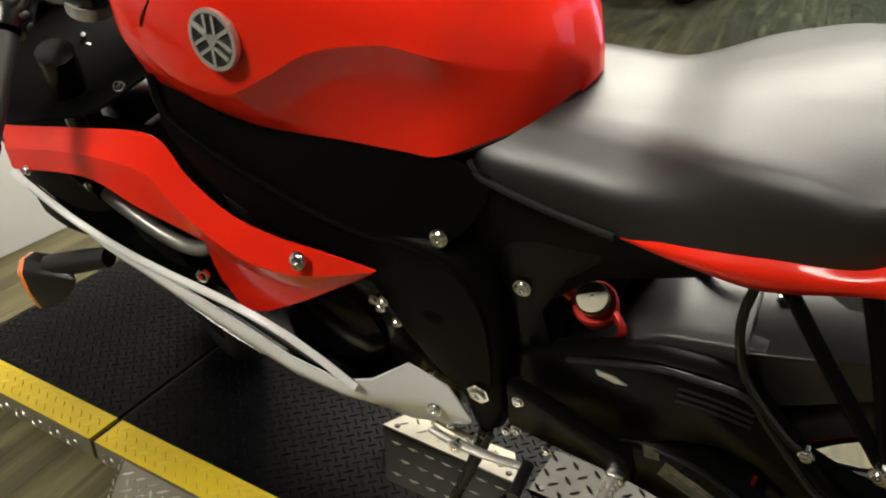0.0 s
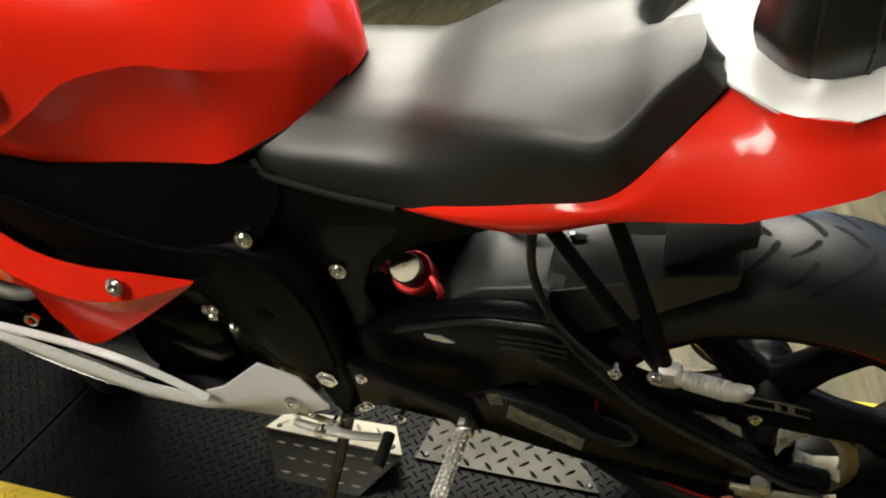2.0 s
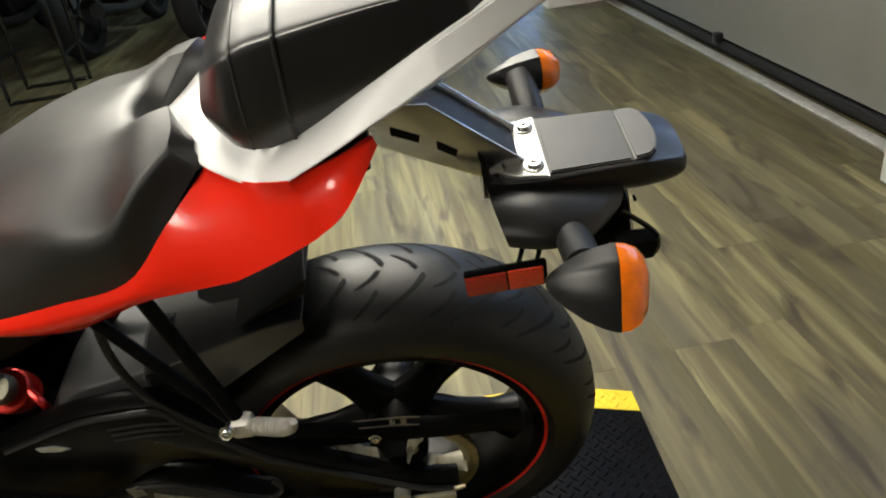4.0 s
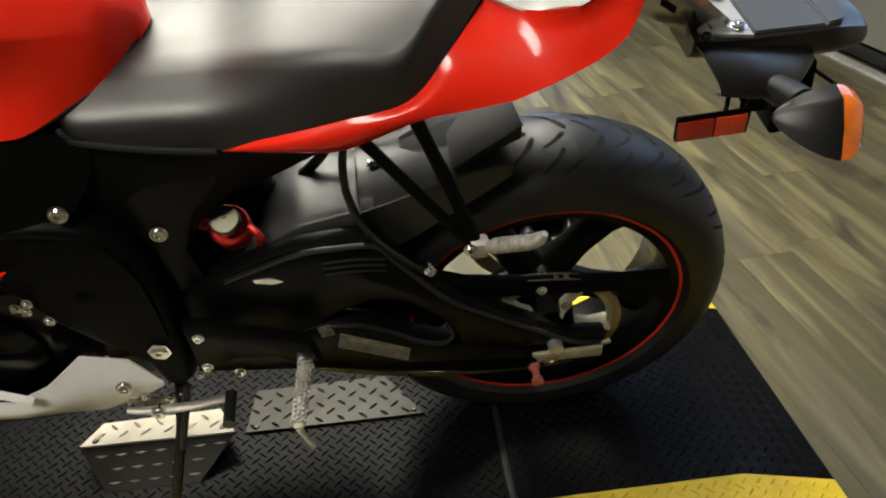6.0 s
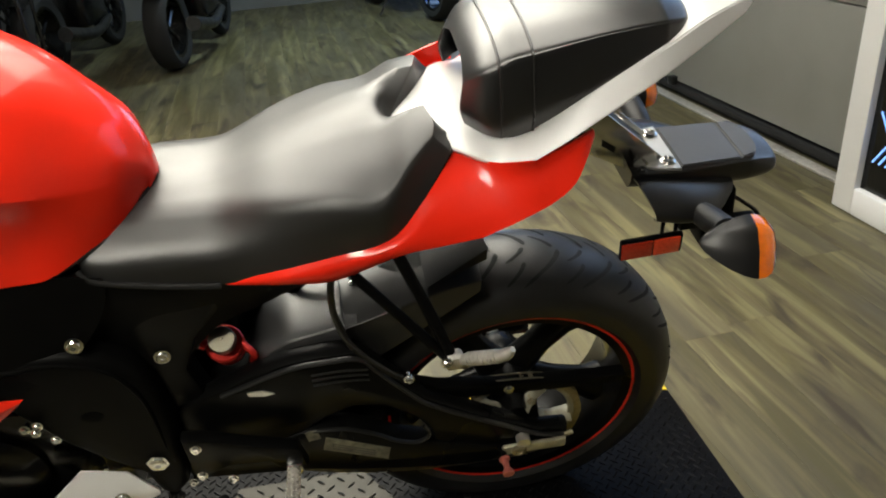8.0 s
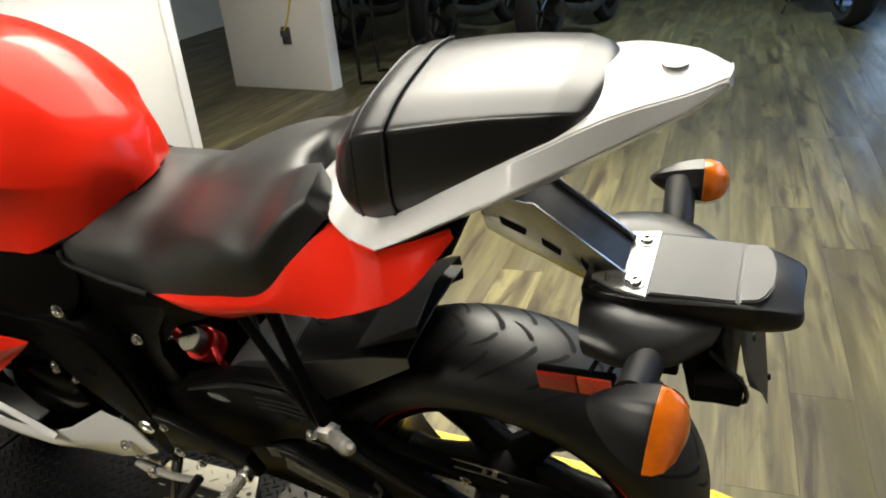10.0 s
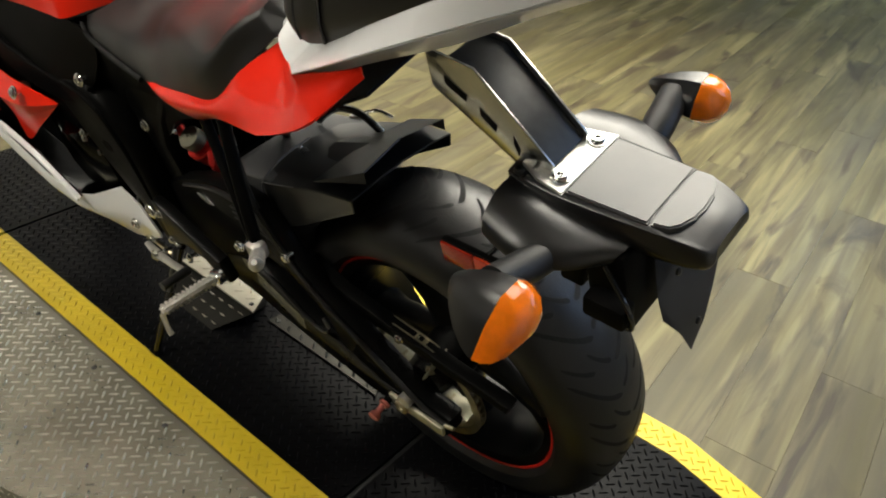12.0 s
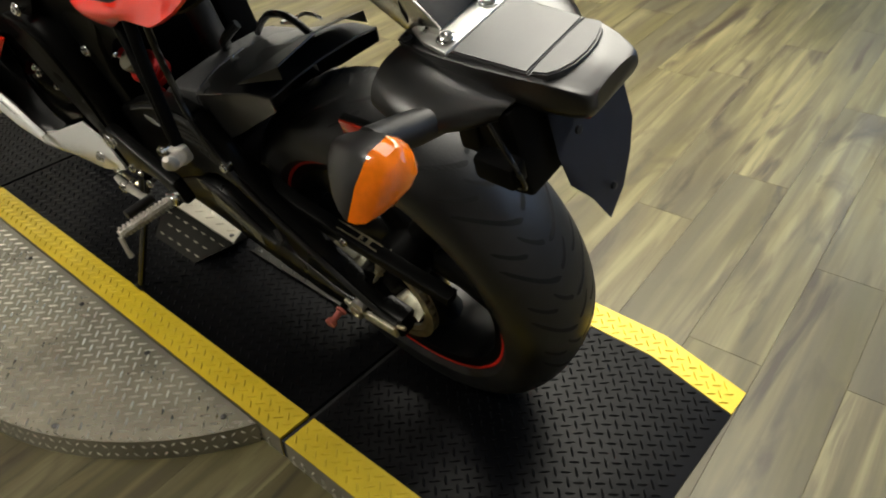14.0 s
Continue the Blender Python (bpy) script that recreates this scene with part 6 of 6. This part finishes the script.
# number plate holder under the lamp
holder = box((0.05, 0.12, 0.11), (0.305, -0.015, 0.705), 0.006, rot=Matrix.Rotation(radians(-8), 4, "Y"))
box((0.03, 0.03, 0.08), (0.26, -0.06, 0.73), 0.004, bm=holder)
hp = part("plate_holder", holder, BLACK, bike, "black plastic plate holder")
b = bmesh.new()
poly = [(0.33, -0.03, 0.76), (0.338, 0.085, 0.76), (0.36, 0.085, 0.65), (0.365, 0.07, 0.615), (0.372, 0.042, 0.585), (0.376, 0.006, 0.565), (0.366, -0.012, 0.61), (0.352, -0.03, 0.64), (0.344, -0.034, 0.68)]
b.faces.new([b.verts.new(p) for p in poly])
bmesh.ops.solidify(b, geom=b.faces[:], thickness=0.003)
part("plate_bracket", b, PLATEBLUE, hp, "dark blue-black metal plate bracket")
for q in ((0.372, 0.02, 0.605), (0.35, -0.005, 0.70)):
    part("screw", lathe([(0, 0.005), (0.003, 0.005), (0.004, 0.002), (0.004, 0)], q, (1, 0, 0.2), 10), DARKMETAL, hp)
part("screw_post", tube([(0.283, -0.07, 0.70), (0.276, -0.07, 0.76)], 0.003, 8), PAPER, hp)
tilt = Matrix.Rotation(radians(-3), 4, "Y")
rf = part("reflector", box((0.092, 0.01, 0.035), (0.173, -0.129, 0.7215), 0.003, rot=tilt), BLACK, bike, "red side reflector")
# one lens in two tones; the rear half is coloured as lit
part("reflector_lens", box((0.046, 0.004, 0.029), (0.1505, -0.1345, 0.7203), 0.0015, rot=tilt), REFLEX, rf, "red reflector lens half in the unlit tone")
part("reflector_lens", box((0.039, 0.004, 0.029), (0.1945, -0.1345, 0.7226), 0.0015, rot=tilt), REFLEXLIT, rf, "red reflector lens half, returned light in its colour")
for dx in (0.0, 0.02):
    part("reflector_arm", tube([(0.187 + dx, -0.128, 0.736), (0.2 + dx, -0.1, 0.752), (0.21 + dx, -0.08, 0.765)], 0.003, 8), GLOSS, rf)
part("tail_cable", tube([(0.31, -0.09, 0.76), (0.345, -0.105, 0.735), (0.35, -0.1, 0.70), (0.335, -0.095, 0.69)], 0.003, 8), GLOSS, bike)
part("plug", box((0.05, 0.025, 0.03), (0.322, -0.1, 0.715), 0.005), BLACK, bike)

# passenger peg and its hanger
hang = part("peg_hanger", tube([(-0.262, -0.16, 0.785), (-0.2, -0.19, 0.715), (-0.142, -0.22, 0.652)], 0.0075, 10), BLACK, bike, "matte black passenger peg hanger")
part("hanger_arm", tube([(-0.198, -0.165, 0.815), (-0.165, -0.195, 0.735), (-0.136, -0.22, 0.655)], 0.0085, 10), BLACK, hang)
part("peg_mount", box((0.026, 0.022, 0.026), (-0.132, -0.224, 0.648), 0.006), ALU, hang)
bolt(hang, (-0.144, -0.238, 0.66), (0, -1, 0.2), 0.006)
peg = part("passenger_peg", tube([(-0.122, -0.23, 0.652), (-0.11, -0.237, 0.66), (-0.078, -0.257, 0.682), (-0.068, -0.263, 0.692), (-0.062, -0.266, 0.703)], [0.0075, 0.009, 0.009, 0.0085, 0.004], 14), ALU, bike, "bare ribbed aluminium passenger peg")
for k in range(8):
    part("peg_rib", lathe([(-0.0011, 0.009), (-0.0006, 0.0102), (0.0006, 0.0102), (0.0011, 0.009)], Vector((-0.113, -0.235, 0.658)).lerp(Vector((-0.08, -0.256, 0.681)), k / 7), (0.05, -0.03, 0.035), 12), ALU, peg)
# rider peg, bracket, shift lever
rb = part("peg_bracket", prism([(-0.535, 0.51), (-0.505, 0.505), (-0.45, 0.478), (-0.372, 0.447), (-0.362, 0.40), (-0.395, 0.392), (-0.42, 0.425), (-0.48, 0.43), (-0.535, 0.405)], -0.192, -0.168, 0.006), FRAME, bike, "black rider peg bracket")
for q in ((-0.517, -0.192, 0.489), (-0.522, -0.192, 0.421), (-0.48, -0.192, 0.40)):
    bolt(rb, q, (0, -1, 0.1), 0.0062)
pg = part("rider_peg", tube([(-0.384, -0.195, 0.412), (-0.388, -0.308, 0.424)], [0.0085, 0.008], 10), ALU, bike, "bare knurled aluminium rider peg")
bm = bmesh.new()
for k in range(13):
    y = -0.205 - 0.008 * k
    for a in range(8):
        w = 2 * math.pi * a / 8
        box((0.0036, 0.0045, 0.0036), (-0.384 - 0.004 * k / 12 + 0.0088 * math.cos(w), y, 0.413 + 0.011 * k / 12 + 0.0088 * math.sin(w)), bm=bm)
part("knurl", bm, ALU, pg)["kind"] = "stuff"
part("feeler", tube([(-0.388, -0.309, 0.42), (-0.38, -0.315, 0.398), (-0.374, -0.317, 0.383)], [0.005, 0.004, 0.005], 8), ALU, pg)
part("peg_clevis", box((0.026, 0.024, 0.024), (-0.382, -0.195, 0.414), 0.005), CHROME, pg)
sl = part("shift_lever", tube([(-0.665, -0.195, 0.335), (-0.62, -0.2, 0.335), (-0.56, -0.203, 0.342), (-0.508, -0.205, 0.355)], [0.006, 0.0085, 0.0075, 0.007], 10, flat=0.6), ALU, bike, "bare aluminium shift lever")
bolt(sl, (-0.616, -0.206, 0.337), (0, -1, 0.2), 0.009)
part("toe_peg", tube([(-0.503, -0.2, 0.358), (-0.5, -0.258, 0.366)], 0.009, 12), RUBBER, sl, "black rubber toe peg")
part("shift_rod", tube([(-0.66, -0.19, 0.345), (-0.67, -0.175, 0.40), (-0.665, -0.165, 0.44)], 0.004, 8), CHROME, sl)
part("linkage", tube([(-0.655, -0.19, 0.36), (-0.64, -0.185, 0.345), (-0.60, -0.18, 0.325), (-0.585, -0.175, 0.34)], 0.005, 8), BRASS, bike)
for q in ((-0.63, -0.19, 0.362), (-0.60, -0.19, 0.345), (-0.545, -0.178, 0.385)):
    bolt(bike, q, (0, -1, 0.3), 0.0052)
# side stand, out and down on the platform
st = part("side_stand", tube([(-0.585, -0.165, 0.345), (-0.60, -0.2, 0.28), (-0.63, -0.25, 0.18), (-0.655, -0.293, 0.094)], [0.011, 0.0085, 0.0075, 0.007], 10), GLOSS, bike, "black side stand, swung out")
part("stand_foot", box((0.03, 0.018, 0.006), (-0.66, -0.297, 0.0855), 0.002, rot=Matrix.Rotation(radians(-LEAN), 4, "X")), GLOSS, st)
part("stand_spring", tube([(-0.57, -0.18, 0.36), (-0.605, -0.22, 0.25)], 0.006, 8), DARKMETAL, st)
# worn warning label on the swingarm
lb = part("warning_label", prism([(-0.332, 0.411), (-0.231, 0.353), (-0.237, 0.322), (-0.34, 0.378)], -0.1522, -0.1506), LABELGREY, bike, "worn grey warning label")
for k in range(3):
    z = 0.395 - 0.0065 * k
    part("text_bar", prism([(-0.325, z - 0.003), (-0.255, z - 0.042), (-0.255, z - 0.044), (-0.325, z - 0.005)], -0.1528, -0.1523), BARGREY, lb)
part("small_label", box((0.02, 0.001, 0.024), (-0.352, -0.1515, 0.42), rot=Matrix.Rotation(radians(-10), 4, "Y")), LABELGREY, bike)
# sticker on the tank
nrm = Vector((0.12, -0.6, 0.79)).normalized()
sm = Matrix.Translation((-0.668, -0.089, 1.052)) @ Matrix.Rotation(radians(3), 4, "Z") @ nrm.to_track_quat("Z", "Y").to_matrix().to_4x4()
st = box((0.042, 0.055, 0.0008), (0, 0, 0.0012))
bmesh.ops.transform(st, matrix=sm, verts=st.verts)
stick = part("sticker", st, PAPER, tank, "white and orange paper sticker")
st = box((0.012, 0.05, 0.0008), (-0.013, 0, 0.002))
bmesh.ops.transform(st, matrix=sm, verts=st.verts)
part("print", st, ORANGE, stick)


# ---- things round the platform ----
raised_plate()
wheel_plate([(-0.607, 0.094), (-0.261, 0.093), (-0.337, 0.214), (-0.6, 0.21)], "bare tread plate piece under the chain", SHADEPLATE)


def counter():
    t = thing("counter", "plain white panelled counter front", "counter", m=pose(-2.24, 0.2, FLOOR))
    part("body", box((0.7, 3.3, 1.05), (-0.35, 0, 0.525), 0.004), WALL, t)
    part("corner_trim", box((0.02, 0.06, 1.05), (0.004, 1.625, 0.525), 0.004), WHITE, t, "white corner trim")
    part("worktop", box((0.76, 3.36, 0.04), (-0.35, 0, 1.07), 0.008), DARKMETAL, t, "dark counter top")
    return t


counter()


def partition():
    t = thing("partition", "short white partition wall with an outlet", "partition", m=pose(-2.58, 3.6, FLOOR, 0, 0, -4))
    part("panel", box((0.9, 0.12, 2.4), (-0.45, 0.06, 1.2), 0.006), WALL, t)
    o = part("outlet", box((0.075, 0.012, 0.12), (-0.33, -0.006, 0.38), 0.004), BARGREY, t, "black wall outlet")
    part("plug", box((0.04, 0.04, 0.05), (-0.33, -0.03, 0.40), 0.008), BARGREY, o)
    part("cable", tube([(-0.33, -0.04, 0.41), (-0.26, -0.05, 0.5), (-0.2, -0.04, 0.72), (-0.22, -0.03, 1.0)], 0.006, 8), YELLOW, o, "dull yellow cable")
    return t


partition()


def stool(m):
    """A high seat on a bent tube frame."""
    t = thing("stool", "black metal frame stool", "stool", m=m)
    for s in (-1, 1):
        part("leg", tube([(-0.2, s * 0.19, 0.75), (-0.2, s * 0.19, 0.04), (-0.17, s * 0.19, 0.013), (0.17, s * 0.19, 0.013), (0.2, s * 0.19, 0.04), (0.2, s * 0.19, 0.75)], 0.013, 8, 3), GLOSS, t)
    part("crossbar", tube([(0.2, -0.19, 0.25), (0.2, 0.19, 0.25)], 0.011, 8), GLOSS, t)
    part("crossbar", tube([(-0.2, -0.19, 0.25), (-0.2, 0.19, 0.25)], 0.011, 8), GLOSS, t)
    part("seat", box((0.44, 0.42, 0.06), (0, 0, 0.78), 0.02), VINYL, t)
    return t


stool(pose(-2.3, 4.02, FLOOR, 0, 0, 8))


def parked_bike(m, label, paint, steer=0):
    """A dark motorcycle on its stand, seen far off."""
    t = thing("parked_motorcycle", label, "motorcycle", "parked motorcycles", m)
    for x, w in ((0.0, 0.09), (-1.38, 0.06)):
        c = Vector((x, 0, 0.31))
        wh = part("wheel", lathe([(-w * 0.7, 0.2), (-w * 0.75, 0.225), (w * 0.75, 0.225), (w * 0.7, 0.2)], c, (0, 1, 0), 32, close=True), GLOSS, t)
        prof = [(-w * 0.75, 0.22)] + [(-w * math.cos(math.pi * k / 10), 0.245 + 0.065 * math.sin(math.pi * k / 10)) for k in range(1, 10)] + [(w * 0.75, 0.22)]
        part("tyre", lathe(prof, c, (0, 1, 0), 40, close=True), GROOVE, wh)
        for k in range(5):
            a = 2 * math.pi * k / 5
            d = Vector((math.cos(a), 0, math.sin(a)))
            part("spoke", tube([c, c + d * 0.21], 0.014, 6), GLOSS, wh)
    eng = box((0.45, 0.34, 0.34), (-0.72, 0, 0.45), 0.05)
    part("engine", eng, GLOSS, t)
    part("exhaust", tube([(-0.9, 0.17, 0.3), (-0.5, 0.2, 0.25), (0.1, 0.22, 0.34)], [0.03, 0.04, 0.055], 12), DARKMETAL, t, "dark metal exhaust")
    part("tank", skin([[(-1.0, -0.05, 0.85), (-1.0, -0.05, 0.9), (-1.0, 0, 0.93)], [(-0.85, -0.16, 0.78), (-0.85, -0.14, 0.95), (-0.85, 0, 1.03)], [(-0.6, -0.13, 0.78), (-0.6, -0.11, 0.9), (-0.6, 0, 0.96)], [(-0.5, -0.08, 0.78), (-0.5, -0.06, 0.84), (-0.5, 0, 0.86)]], 5, 5, True), paint, t)
    part("seat", box((0.6, 0.28, 0.1), (-0.25, 0, 0.8), 0.04), VINYL, t)
    part("mudguard", skin([[(-0.3, -0.09, 0.6), (-0.3, 0, 0.64)], [(0.0, -0.1, 0.66), (0, 0, 0.7)], [(0.28, -0.08, 0.55), (0.28, 0, 0.58)]], 5, 4, True, 0.004), paint, t)
    for s in (-1, 1):
        part("fork_leg", tube([(-1.38, s * 0.1, 0.31), (-1.12, s * 0.1, 0.98)], 0.024, 10), DARKMETAL, t)
    part("handlebar", tube([(-1.02, -0.38, 1.05), (-1.12, -0.1, 1.0), (-1.12, 0.1, 1.0), (-1.02, 0.38, 1.05)], 0.012, 8), GLOSS, t)
    part("headlamp", lathe([(0, 0.05), (0.05, 0.09), (0.1, 0.09), (0.11, 0.07), (0.11, 0)], (-1.16, 0, 0.9), (-1, 0, 0), 20), CHROME, t)
    part("side_stand", tube([(-0.6, -0.14, 0.3), (-0.62, -0.3, 0.012)], 0.011, 8), DARKMETAL, t)
    return t


DARKPAINT = mat("dark_blue_paint", (0.012, 0.014, 0.02), 0.3, coat=0.6, vary=0.1)
parked_bike(pose(-2.36, 4.9, FLOOR, 0, 0, -96), "black motorcycle parked in the dim back of the hall", GLOSS)
parked_bike(pose(-1.46, 4.88, FLOOR, 0, 0, -98), "dark motorcycle parked beside the black one", DARKPAINT)
parked_bike(pose(-3.3, 5.0, FLOOR, 0, 0, -95), "black motorcycle parked near the wall", GLOSS)
parked_bike(pose(0.7, 5.9, FLOOR, 0, 0, -70), "dark chrome-trimmed motorcycle parked by the window", DARKPAINT)


def window():
    t = thing("window_1", "white-framed window with a blue-lit blind", "window", m=ROOM @ pose(1.6, 6.25, 0.0))
    t["kind"] = "structure"
    fr = box((0.06, 1.2, 0.07), (0, 0, 0.035), 0.006)
    box((0.06, 1.2, 0.07), (0, 0, 1.87), 0.006, bm=fr)
    for y in (-0.58, 0.0, 0.58):
        box((0.06, 0.06, 1.8), (0, y, 0.95), 0.006, bm=fr)
    part("window_frame", fr, WHITE, t)
    for k in range(44):
        part("blind_slat", box((0.03, 1.1, 0.003), (0.035, 0, 0.09 + k * 0.04), rot=Matrix.Rotation(radians(25), 4, "Y")), BLUE, t)
    return t


window()


def glass_door():
    """White-framed glazed door leaf by the sectional door."""
    t = thing("glass_door", "white framed glazed door with dark glass", "door", m=pose(1.486, 1.29, FLOOR, 0, 0, 3))
    fr = box((0.06, 0.1, 2.1), (0.03, -0.05, 1.05), 0.006)
    box((0.06, 0.1, 2.1), (0.03, -0.95, 1.05), 0.006, bm=fr)
    box((0.06, 0.8, 0.1), (0.03, -0.5, 0.05), 0.006, bm=fr)
    box((0.06, 0.8, 0.1), (0.03, -0.5, 2.05), 0.006, bm=fr)
    part("door_frame", fr, WHITE, t)
    part("pane", box((0.008, 0.82, 1.92), (0.03, -0.5, 1.05)), GLOSS, t, "dark glass pane")
    # mesh pattern in the glass; its reflected daylight is an emissive colour
    mesh = bmesh.new()
    for k in range(9):
        box((0.003, 0.006, 0.22), (0.022, -0.2 - 0.03 * k, 0.3), rot=Matrix.Rotation(radians(35), 4, "X"), bm=mesh)
        box((0.003, 0.006, 0.22), (0.021, -0.2 - 0.03 * k, 0.3), rot=Matrix.Rotation(radians(-35), 4, "X"), bm=mesh)
    part("grille", mesh, BLUE, t, "wire grille with blue daylight put in as its own glow")
    return t


glass_door()


def ceiling_light(x, y, z, sx, sy):
    t = thing("ceiling_light", "flat white ceiling light with a lit diffuser", "ceiling light", "ceiling lights", pose(x, y, z))
    part("housing", box((sx + 0.04, sy + 0.04, 0.05), (0, 0, 0.06), 0.01), WHITE, t)
    part("diffuser", box((sx + 0.01, sy + 0.01, 0.02), (0, 0, 0.025), 0.006), TUBE, t, "glowing diffuser")
    for s in (-1, 1):
        part("hanger", tube([(0.18 * s, 0, 0.08), (0.18 * s, 0, 0.235)], 0.004, 6), ALU, t)
    return t


# the far fixture only houses the added lamp for the far floor
for (lx, ly, lz), (sx, sy) in zip(LAMPS, SIZES):
    ceiling_light(lx, ly, lz + 0.02, sx, sy)

planks()
